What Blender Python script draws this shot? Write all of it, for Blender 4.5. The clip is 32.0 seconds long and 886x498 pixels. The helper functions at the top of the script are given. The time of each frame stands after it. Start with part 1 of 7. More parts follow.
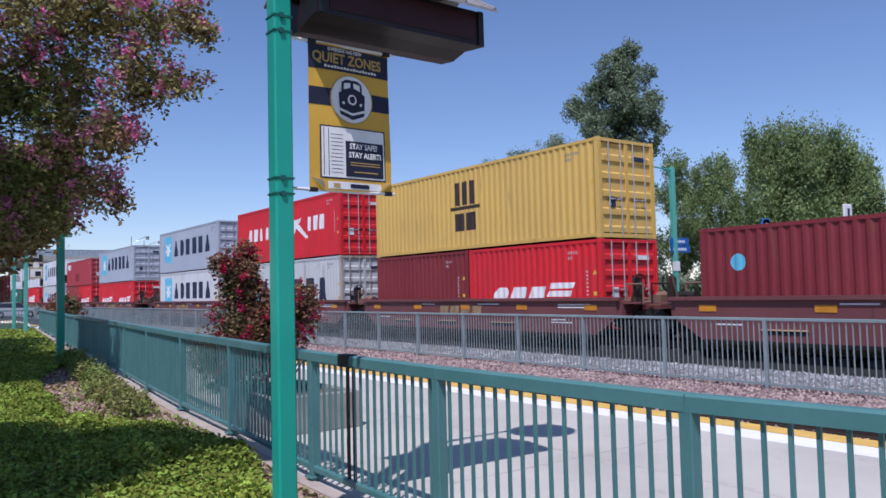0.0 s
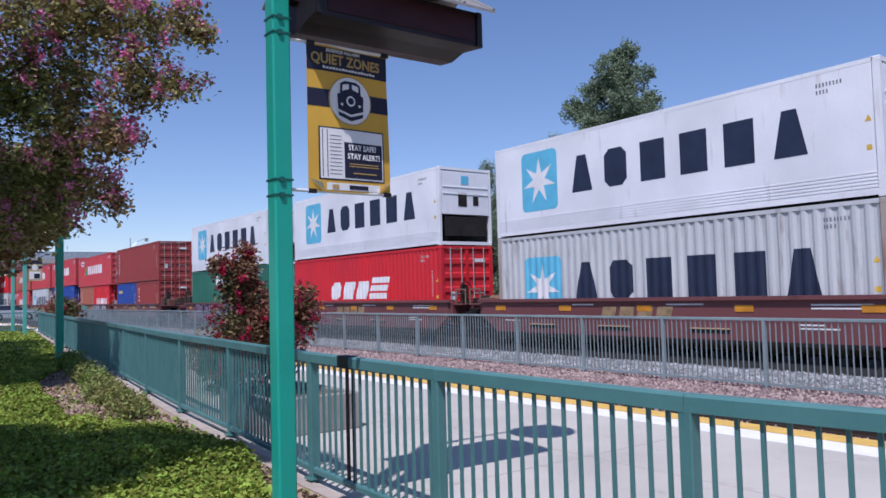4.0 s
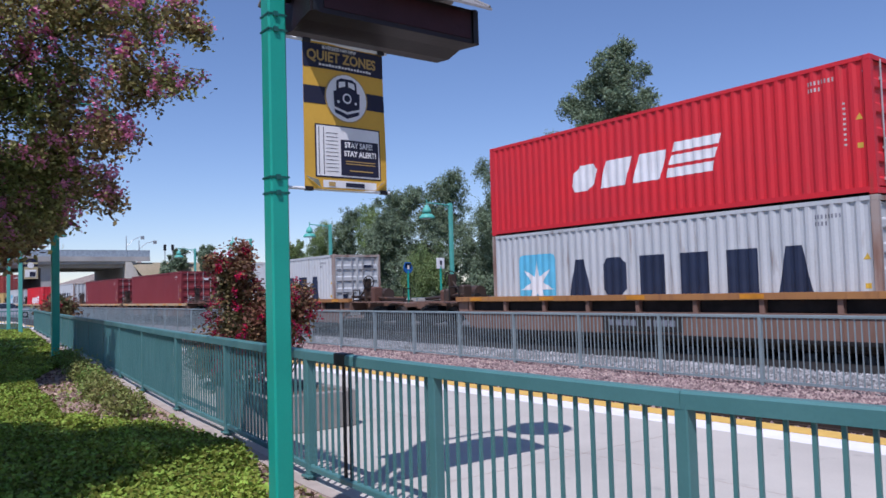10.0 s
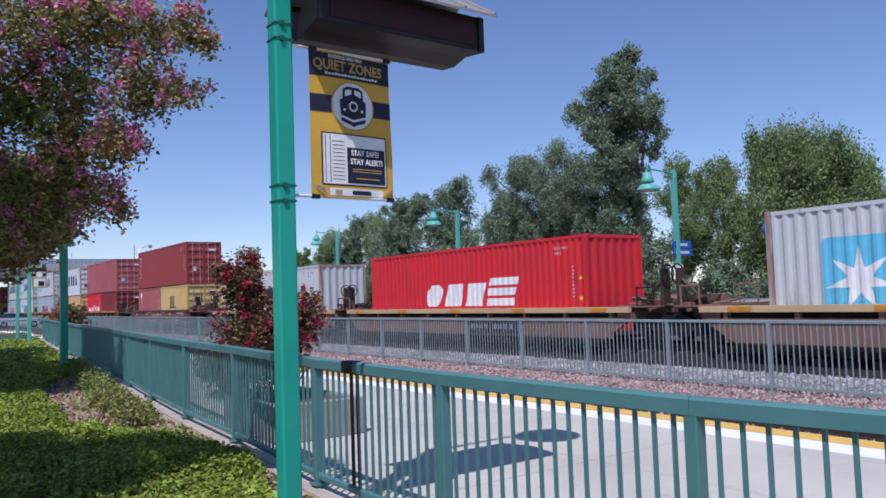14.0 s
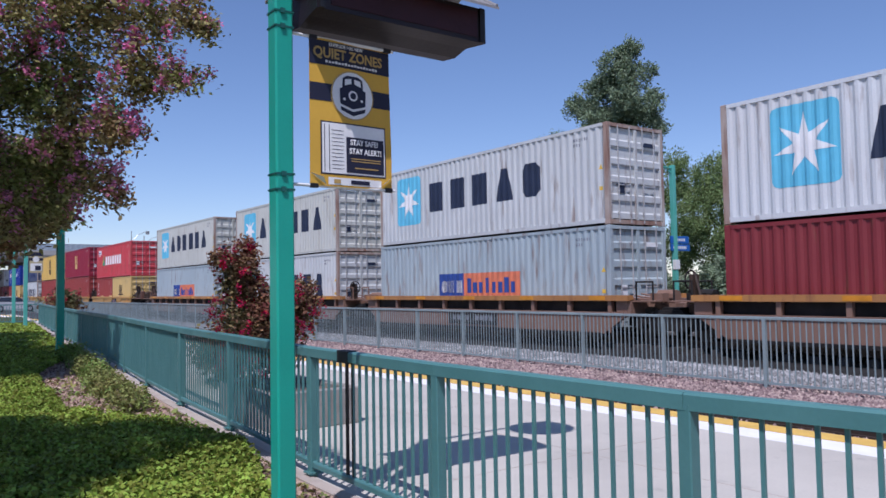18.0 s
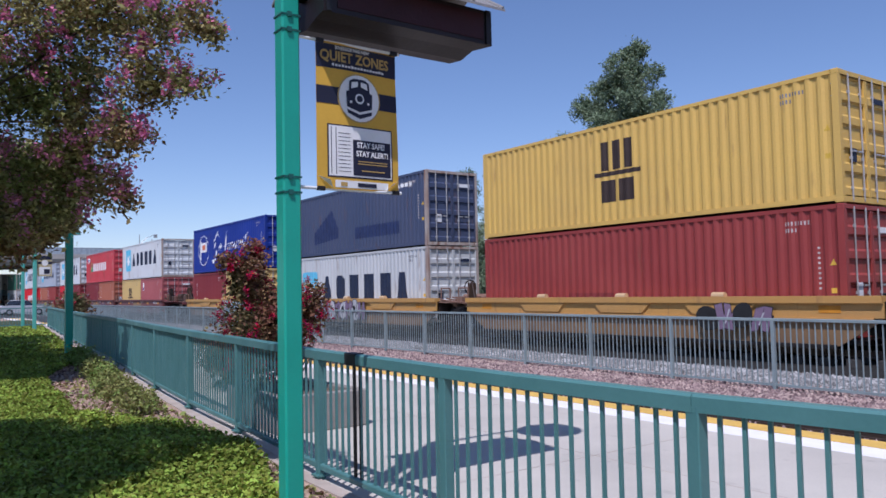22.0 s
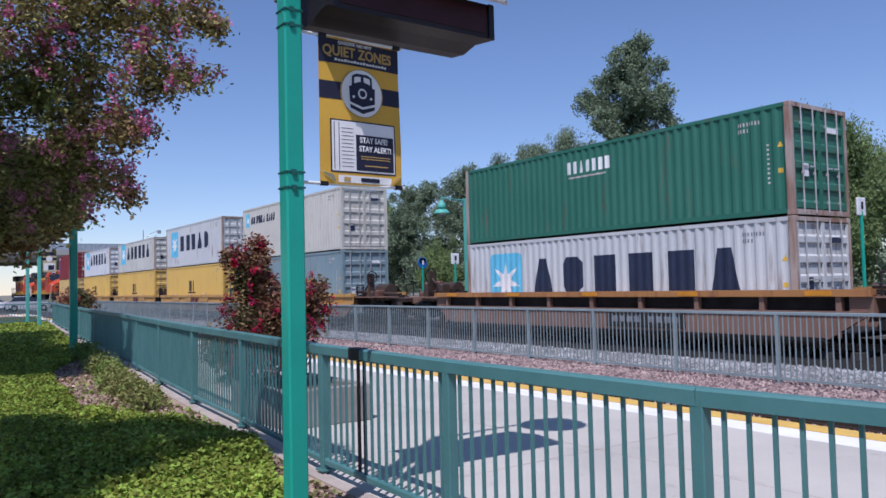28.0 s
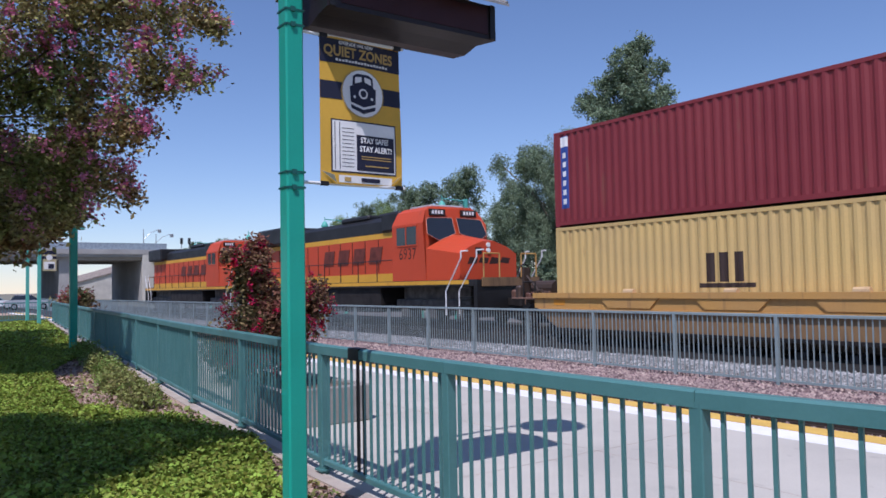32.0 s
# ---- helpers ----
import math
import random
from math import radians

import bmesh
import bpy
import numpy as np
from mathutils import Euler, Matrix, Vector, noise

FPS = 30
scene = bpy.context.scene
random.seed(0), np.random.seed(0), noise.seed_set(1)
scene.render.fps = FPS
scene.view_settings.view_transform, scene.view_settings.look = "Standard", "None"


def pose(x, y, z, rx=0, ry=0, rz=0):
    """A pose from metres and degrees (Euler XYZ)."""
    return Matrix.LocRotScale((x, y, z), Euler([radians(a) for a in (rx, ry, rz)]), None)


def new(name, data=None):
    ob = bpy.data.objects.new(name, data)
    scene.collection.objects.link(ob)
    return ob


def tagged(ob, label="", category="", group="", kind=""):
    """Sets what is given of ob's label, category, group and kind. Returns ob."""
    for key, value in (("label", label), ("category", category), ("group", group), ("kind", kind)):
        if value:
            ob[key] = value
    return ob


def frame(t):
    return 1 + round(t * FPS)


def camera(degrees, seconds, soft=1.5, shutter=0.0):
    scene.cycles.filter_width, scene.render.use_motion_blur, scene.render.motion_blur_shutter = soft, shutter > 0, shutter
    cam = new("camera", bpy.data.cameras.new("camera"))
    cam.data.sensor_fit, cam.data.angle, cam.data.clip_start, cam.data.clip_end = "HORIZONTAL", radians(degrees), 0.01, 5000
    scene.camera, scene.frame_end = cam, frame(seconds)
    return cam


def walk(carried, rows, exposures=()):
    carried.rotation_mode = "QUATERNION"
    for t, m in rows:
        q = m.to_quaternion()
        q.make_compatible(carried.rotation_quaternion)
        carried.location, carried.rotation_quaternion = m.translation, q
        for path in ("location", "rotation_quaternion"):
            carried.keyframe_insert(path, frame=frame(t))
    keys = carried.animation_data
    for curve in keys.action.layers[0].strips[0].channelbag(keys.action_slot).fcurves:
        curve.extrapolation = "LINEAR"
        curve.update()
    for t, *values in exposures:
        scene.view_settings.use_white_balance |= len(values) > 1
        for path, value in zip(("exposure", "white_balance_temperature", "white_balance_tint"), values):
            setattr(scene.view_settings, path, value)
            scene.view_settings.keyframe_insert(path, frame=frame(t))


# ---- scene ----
# ---- camera: hand-held on one spot, small sway ----
cam = camera(59.77, 32.0, soft=1.6)
EYE = (0.0, 0.0, 1.56)
EXPO = 0.0
CAM = [
    (0.0, 3.082, 1.376, 54.016), (0.5, 3.451, 1.267, 54.347), (1.0, 3.435, 1.617, 53.996), (1.5, 3.532, 1.734, 54.143),
    (2.0, 3.677, 1.899, 54.139), (2.5, 3.779, 2.019, 54.009), (3.0, 3.787, 1.991, 53.847), (3.5, 3.467, 1.823, 53.956),
    (5.5, 2.663, 1.095, 53.572), (6.0, 2.754, 1.206, 53.519), (6.5, 2.965, 1.473, 53.554), (7.0, 2.915, 1.763, 53.671),
    (7.5, 2.738, 1.810, 53.696), (8.0, 3.017, 1.684, 53.766), (8.5, 2.983, 1.564, 53.664), (9.0, 2.714, 1.537, 53.740),
    (9.5, 2.790, 1.620, 53.798), (10.0, 2.959, 1.657, 53.707), (10.5, 3.039, 1.609, 54.112), (11.0, 2.785, 1.578, 54.385),
    (11.5, 2.569, 1.704, 54.528), (12.0, 2.701, 1.888, 54.456), (12.5, 2.980, 1.757, 54.288), (13.0, 3.328, 1.863, 54.142),
    (13.5, 3.408, 1.906, 54.148), (14.0, 3.500, 1.958, 54.233), (14.5, 3.497, 2.009, 54.444), (16.5, 3.275, 1.103, 54.094),
    (17.0, 3.176, 1.152, 53.939), (17.5, 3.119, 0.955, 54.070), (18.0, 2.847, 1.005, 53.997), (18.5, 2.645, 0.832, 53.780),
    (19.0, 2.424, 0.975, 53.832), (19.5, 2.385, 0.817, 53.772), (20.0, 2.570, 0.797, 54.165), (20.5, 2.659, 0.921, 54.117),
    (21.0, 2.762, 1.183, 54.265), (21.5, 2.955, 1.071, 54.297), (22.0, 3.027, 1.171, 54.522), (22.5, 2.453, 1.061, 55.011),
    (23.0, 2.767, 1.140, 54.817), (23.5, 2.910, 1.015, 54.866), (24.0, 2.637, 1.236, 54.969), (24.5, 2.785, 1.281, 54.834),
    (25.0, 2.958, 1.008, 55.018), (25.5, 2.889, 1.389, 55.132), (27.5, 2.326, 1.412, 54.708), (28.0, 2.642, 1.352, 54.783),
    (28.5, 2.602, 1.406, 54.774), (29.0, 2.586, 1.409, 54.852), (29.5, 2.394, 1.345, 54.944), (30.0, 2.643, 1.497, 54.896),
    (30.5, 2.635, 1.458, 54.816), (31.0, 2.508, 1.476, 54.618), (31.5, 2.668, 1.269, 54.794), (32.0, 2.683, 1.079, 54.777),
]

walk(cam, [(t, pose(*EYE, 90 + p, r, y)) for t, p, r, y in CAM], exposures=[(0, EXPO, 5680, 24), (32, EXPO, 5680, 24)])

# ---- light ----
SUN_DIR = Vector((-0.36, 0.46, -1.0)).normalized()
sun = new("sun", bpy.data.lights.new("sun", "SUN"))
sun.data.energy, sun.data.angle, sun.data.color = 4.3, radians(0.53), (1.0, 0.95, 0.87)
sun.rotation_euler = SUN_DIR.to_track_quat("-Z", "Y").to_euler()
world = bpy.data.worlds.new("sky")
scene.world = world
world.use_nodes = True
_n = world.node_tree.nodes
_sky = _n.new("ShaderNodeTexSky")
_sky.sky_type, _sky.sun_disc = "NISHITA", False
_sky.sun_elevation = math.asin(-SUN_DIR.z)
_sky.sun_rotation = math.atan2(-SUN_DIR.x, -SUN_DIR.y)
_sky.air_density, _sky.dust_density, _sky.ozone_density = 1.0, 0.0, 3.0
world.node_tree.links.new(_sky.outputs[0], _n["Background"].inputs[0])
_n["Background"].inputs[1].default_value = 0.107


# ---- materials ----
def mat(name, col, rough=0.6, metal=0.0, var=0.12, scale=3.0, fine=40.0, bump=0.15, col2=None, stain=0.0, stain_col=(0.10, 0.05, 0.03), stretch=(1, 1, 1), island=0.0, spec=0.4, coords="Object"):
    """Base colour with two scales of variation, optional run-down stains and relief."""
    m = bpy.data.materials.new(name)
    m.use_nodes = True
    nt = m.node_tree
    nd, lk = nt.nodes, nt.links
    b = nd["Principled BSDF"]
    b.inputs["Roughness"].default_value, b.inputs["Metallic"].default_value = rough, metal
    b.inputs["Specular IOR Level"].default_value = spec
    tc = nd.new("ShaderNodeTexCoord")
    mp = nd.new("ShaderNodeMapping")
    mp.inputs["Scale"].default_value = stretch
    lk.new(tc.outputs[coords], mp.inputs[0])
    info = nd.new("ShaderNodeObjectInfo")
    shift = nd.new("ShaderNodeVectorMath")
    shift.operation = "MULTIPLY_ADD"
    lk.new(info.outputs["Random"], shift.inputs[0])
    shift.inputs[1].default_value = (37.0, 61.0, 17.0)
    lk.new(mp.outputs[0], shift.inputs[2])
    big = nd.new("ShaderNodeTexNoise")
    big.inputs["Scale"].default_value, big.inputs["Detail"].default_value = scale, 5
    lk.new(shift.outputs[0], big.inputs["Vector"])
    sm = nd.new("ShaderNodeTexNoise")
    sm.inputs["Scale"].default_value, sm.inputs["Detail"].default_value = fine, 3
    lk.new(shift.outputs[0], sm.inputs["Vector"])
    c2 = col2 or tuple(min(1, c * (1 - var * 2.2)) for c in col)
    mix = nd.new("ShaderNodeMix")
    mix.data_type = "RGBA"
    mix.inputs["A"].default_value, mix.inputs["B"].default_value = (*col, 1), (*c2, 1)
    ramp = nd.new("ShaderNodeMapRange")
    ramp.inputs["From Min"].default_value, ramp.inputs["From Max"].default_value = 0.35, 0.68
    lk.new(big.outputs[0], ramp.inputs[0])
    lk.new(ramp.outputs[0], mix.inputs["Factor"])
    out = mix.outputs["Result"]
    hsv = nd.new("ShaderNodeHueSaturation")
    mr = nd.new("ShaderNodeMapRange")
    mr.inputs["To Min"].default_value, mr.inputs["To Max"].default_value = 1 - var, 1 + var
    lk.new(sm.outputs[0], mr.inputs[0])
    lk.new(mr.outputs[0], hsv.inputs["Value"])
    lk.new(out, hsv.inputs["Color"])
    out = hsv.outputs[0]
    if island:
        geo = nd.new("ShaderNodeNewGeometry")
        h2 = nd.new("ShaderNodeHueSaturation")
        r2 = nd.new("ShaderNodeMapRange")
        r2.inputs["To Min"].default_value, r2.inputs["To Max"].default_value = 1 - island, 1 + island
        lk.new(geo.outputs["Random Per Island"], r2.inputs[0])
        lk.new(r2.outputs[0], h2.inputs["Value"])
        r3 = nd.new("ShaderNodeMapRange")
        r3.inputs["To Min"].default_value, r3.inputs["To Max"].default_value = 0.5 - island * 0.05, 0.5 + island * 0.05
        lk.new(geo.outputs["Random Per Island"], r3.inputs[0])
        lk.new(r3.outputs[0], h2.inputs["Hue"])
        lk.new(out, h2.inputs["Color"])
        out = h2.outputs[0]
    if stain:
        st = nd.new("ShaderNodeTexNoise")
        st.inputs["Scale"].default_value, st.inputs["Detail"].default_value = 1.0, 8
        ms = nd.new("ShaderNodeMapping")
        ms.inputs["Scale"].default_value = (5.0, 5.0, 0.7)
        lk.new(shift.outputs[0], ms.inputs[0])
        lk.new(ms.outputs[0], st.inputs["Vector"])
        rs = nd.new("ShaderNodeMapRange")
        rs.inputs["From Min"].default_value, rs.inputs["From Max"].default_value = 0.66 - 0.18 * stain, 0.80 - 0.12 * stain
        rs.inputs["To Max"].default_value = min(1, 0.5 + stain * 0.4)
        lk.new(st.outputs[0], rs.inputs[0])
        m2 = nd.new("ShaderNodeMix")
        m2.data_type = "RGBA"
        lk.new(rs.outputs[0], m2.inputs["Factor"])
        lk.new(out, m2.inputs["A"])
        m2.inputs["B"].default_value = (*stain_col, 1)
        out = m2.outputs["Result"]
    lk.new(out, b.inputs["Base Color"])
    rr = nd.new("ShaderNodeMapRange")
    rr.inputs["To Min"].default_value, rr.inputs["To Max"].default_value = max(0.03, rough - 0.12), min(1, rough + 0.12)
    lk.new(big.outputs[0], rr.inputs[0])
    lk.new(rr.outputs[0], b.inputs["Roughness"])
    if bump:
        bp = nd.new("ShaderNodeBump")
        bp.inputs["Strength"].default_value, bp.inputs["Distance"].default_value = bump, 0.01
        lk.new(sm.outputs[0], bp.inputs["Height"])
        lk.new(bp.outputs[0], b.inputs["Normal"])
    return m


def leafy(name, col, col2, trans=0.35, island=0.4):
    m = mat(name, col, 0.55, col2=col2, var=0.2, scale=0.8, fine=9, bump=0.0, island=island, spec=0.12)
    nt = m.node_tree
    b = nt.nodes["Principled BSDF"]
    tr = nt.nodes.new("ShaderNodeBsdfTranslucent")
    nt.links.new(b.inputs["Base Color"].links[0].from_socket, tr.inputs["Color"])
    mx = nt.nodes.new("ShaderNodeMixShader")
    mx.inputs[0].default_value = trans
    nt.links.new(b.outputs[0], mx.inputs[1])
    nt.links.new(tr.outputs[0], mx.inputs[2])
    nt.links.new(mx.outputs[0], nt.nodes["Material Output"].inputs[0])
    return m


M = {}
M["teal"] = mat("teal_gloss_paint", (0.018, 0.36, 0.255), 0.35, var=0.06, scale=1.5, fine=60, bump=0.05, stain=0.2, stain_col=(0.02, 0.16, 0.14))
# paler teal: fading plus sky reflection, both put into the base colour
M["teal_pale"] = mat("faded_sky_lit_teal_paint", (0.085, 0.40, 0.315), 0.5, var=0.08, scale=2, fine=40, bump=0.05, col2=(0.12, 0.42, 0.35))
M["teal_fence"] = mat("weathered_teal_paint", (0.086, 0.215, 0.205), 0.45, var=0.08, scale=2, fine=50, bump=0.08, col2=(0.066, 0.180, 0.172))
M["grey_fence"] = mat("galvanised_grey_green", (0.29, 0.365, 0.37), 0.5, metal=0.2, var=0.1, scale=2)
M["black"] = mat("black_rubber", (0.012, 0.012, 0.013), 0.5)
M["concrete"] = mat("platform_concrete", (0.515, 0.485, 0.415), 0.85, var=0.09, scale=0.7, fine=60, bump=0.2, col2=(0.425, 0.40, 0.345), stain=0.18, stain_col=(0.30, 0.275, 0.24))
M["kerb"] = mat("kerb_concrete", (0.45, 0.385, 0.325), 0.9, var=0.12, scale=3, fine=50, bump=0.3)
M["strap"] = mat("dark_teal_strap", (0.012, 0.10, 0.085), 0.5, var=0.1)
M["planter"] = mat("weathered_planter_concrete", (0.30, 0.275, 0.245), 0.9, var=0.14, scale=2.5, fine=40, bump=0.3, stain=0.3, stain_col=(0.14, 0.12, 0.10))
M["white_line"] = mat("white_edge_paint", (0.82, 0.81, 0.78), 0.7, var=0.05, scale=3)
M["yellow_line"] = mat("yellow_tactile_edge", (0.70, 0.45, 0.10), 0.7, var=0.08, scale=3)
M["ballast_pink"] = mat("pink_ballast", (0.30, 0.215, 0.205), 0.95, var=0.25, scale=0.6, fine=16, bump=0.9, col2=(0.22, 0.165, 0.155))
M["ballast_grey"] = mat("grey_ballast", (0.27, 0.265, 0.26), 0.95, var=0.3, scale=0.9, fine=16, bump=0.9, col2=(0.17, 0.165, 0.16))
M["stone_pink"] = mat("pink_stones", (0.305, 0.215, 0.200), 0.95, var=0.2, scale=2, fine=30, island=0.7, col2=(0.20, 0.145, 0.135))
M["stone_grey"] = mat("grey_stones", (0.29, 0.295, 0.29), 0.95, var=0.2, scale=2, fine=30, island=0.65)
# near-black base colour stands in for the shade under the train
M["ballast_dark"] = mat("shade_black_ballast", (0.018, 0.017, 0.016), 0.95, var=0.3, scale=0.9, fine=16, bump=0.9, col2=(0.012, 0.012, 0.011))
M["rail_steel"] = mat("rail_steel", (0.10, 0.075, 0.06), 0.5, metal=0.6)
# ties darkened in colour to sit in the train's shade
M["tie"] = mat("shade_dark_concrete_tie", (0.06, 0.055, 0.05), 0.9)
M["soil"] = mat("dry_soil", (0.20, 0.15, 0.11), 0.95, var=0.25, scale=1.2, fine=25, bump=0.6, col2=(0.13, 0.10, 0.075))
M["mulch"] = mat("bark_mulch", (0.43, 0.315, 0.235), 0.95, var=0.25, scale=2, fine=35, bump=0.8, col2=(0.31, 0.215, 0.155))
M["chips"] = mat("bark_chips", (0.40, 0.27, 0.21), 0.9, var=0.2, island=0.5)
# turf kept dark in colour as the shade between the leaves
M["turf"] = mat("shade_dark_turf", (0.035, 0.055, 0.015), 0.95, var=0.25, scale=2.5, fine=30, bump=0.8, col2=(0.055, 0.065, 0.022))
M["grass"] = leafy("ground_cover_leaves", (0.285, 0.350, 0.052), (0.170, 0.218, 0.034), 0.22, 0.6)
M["weed"] = leafy("dry_shrub_leaves", (0.170, 0.250, 0.055), (0.27, 0.235, 0.085), 0.28, 0.6)
M["far_ground"] = mat("far_dry_ground", (0.19, 0.165, 0.125), 0.95, var=0.2, scale=0.05, fine=2, bump=0.2, col2=(0.20, 0.19, 0.12))
M["myrtle"] = leafy("myrtle_leaves", (0.240, 0.275, 0.090), (0.37, 0.225, 0.125), 0.28, 0.6)
M["myrtle_pink"] = leafy("myrtle_blossom", (0.80, 0.30, 0.50), (0.60, 0.14, 0.32), 0.25, 0.35)
M["euc"] = leafy("grey_green_leaves", (0.255, 0.320, 0.200), (0.165, 0.220, 0.138), 0.30, 0.32)
M["pepper"] = leafy("soft_green_leaves", (0.275, 0.350, 0.140), (0.170, 0.240, 0.095), 0.32, 0.35)
M["rose_leaf"] = leafy("rose_leaves", (0.125, 0.140, 0.058), (0.26, 0.085, 0.068), 0.3, 0.6)
M["rose_red"] = leafy("red_blossom", (0.50, 0.020, 0.085), (0.32, 0.014, 0.060), 0.3, 0.4)
M["bark"] = mat("bark", (0.22, 0.17, 0.12), 0.9, var=0.25, scale=4, fine=30, bump=0.6)
M["bark_pale"] = mat("pale_bark", (0.42, 0.36, 0.29), 0.9, var=0.2, scale=3, fine=20, bump=0.4)
M["bridge"] = mat("bridge_concrete", (0.42, 0.40, 0.37), 0.9, var=0.12, scale=0.25, fine=6, bump=0.2)
M["bridge_rail"] = mat("mesh_railing_grey", (0.34, 0.40, 0.45), 0.7)
M["wall_tan"] = mat("tan_block_wall", (0.60, 0.56, 0.48), 0.9, var=0.1, scale=0.4, fine=8)
M["brown_roof"] = mat("brown_coping", (0.30, 0.25, 0.21), 0.9, var=0.2)
M["sign_dark"] = mat("dark_maroon_housing", (0.016, 0.010, 0.011), 0.5, var=0.15, scale=2)
M["sign_face"] = mat("dark_red_display", (0.032, 0.004, 0.007), 0.6, var=0.1, scale=4)
M["sign_roof"] = mat("grey_sheet_roof", (0.27, 0.26, 0.25), 0.6, var=0.1, scale=2, fine=20, stretch=(1, 12, 1))
M["ban_yellow"] = mat("banner_yellow", (0.64, 0.37, 0.040), 0.65, var=0.05, scale=2, bump=0.05)
M["ban_navy"] = mat("banner_navy", (0.012, 0.014, 0.035), 0.6, var=0.05)
M["ban_white"] = mat("banner_white", (0.78, 0.77, 0.74), 0.65, var=0.05)
M["ban_gold"] = mat("banner_gold_text", (0.44, 0.29, 0.09), 0.65, var=0.03)
M["white_paint"] = mat("white_paint", (0.78, 0.78, 0.76), 0.6, var=0.05)
M["blue_sign"] = mat("blue_sign", (0.015, 0.12, 0.42), 0.5, var=0.05)
M["steel"] = mat("galvanised_steel", (0.45, 0.45, 0.45), 0.45, metal=0.7)
M["undark"] = mat("grimy_underframe_and_gap_shade", (0.020, 0.016, 0.014), 0.8, var=0.3, scale=2, fine=20)
M["wheel"] = mat("wheel_steel", (0.09, 0.075, 0.065), 0.5, metal=0.5)
M["rod"] = mat("zinc_lock_rod", (0.50, 0.49, 0.48), 0.5, metal=0.3, var=0.1, stain=0.4, stain_col=(0.20, 0.12, 0.08))
M["loco_truck"] = mat("dusty_truck_steel", (0.13, 0.115, 0.10), 0.8, var=0.25, scale=3)
M["far_platform"] = mat("weathered_far_platform", (0.15, 0.14, 0.13), 0.9, var=0.15, scale=0.8)
M["bark_dark"] = mat("dark_bark", (0.075, 0.055, 0.042), 0.9, var=0.25, scale=4, fine=30, bump=0.6)
M["dry_bank"] = mat("dry_grass_bank", (0.36, 0.29, 0.20), 0.95, var=0.25, scale=0.3, fine=4, bump=0.5, col2=(0.25, 0.22, 0.13))
M["ban_faded"] = mat("sun_faded_banner", (0.48, 0.40, 0.22), 0.65, var=0.06, scale=2)
# dark colour imitates shade on the far platform's front
M["platform_face"] = mat("shade_dark_platform_face", (0.05, 0.047, 0.043), 0.9, var=0.2, scale=1.5)



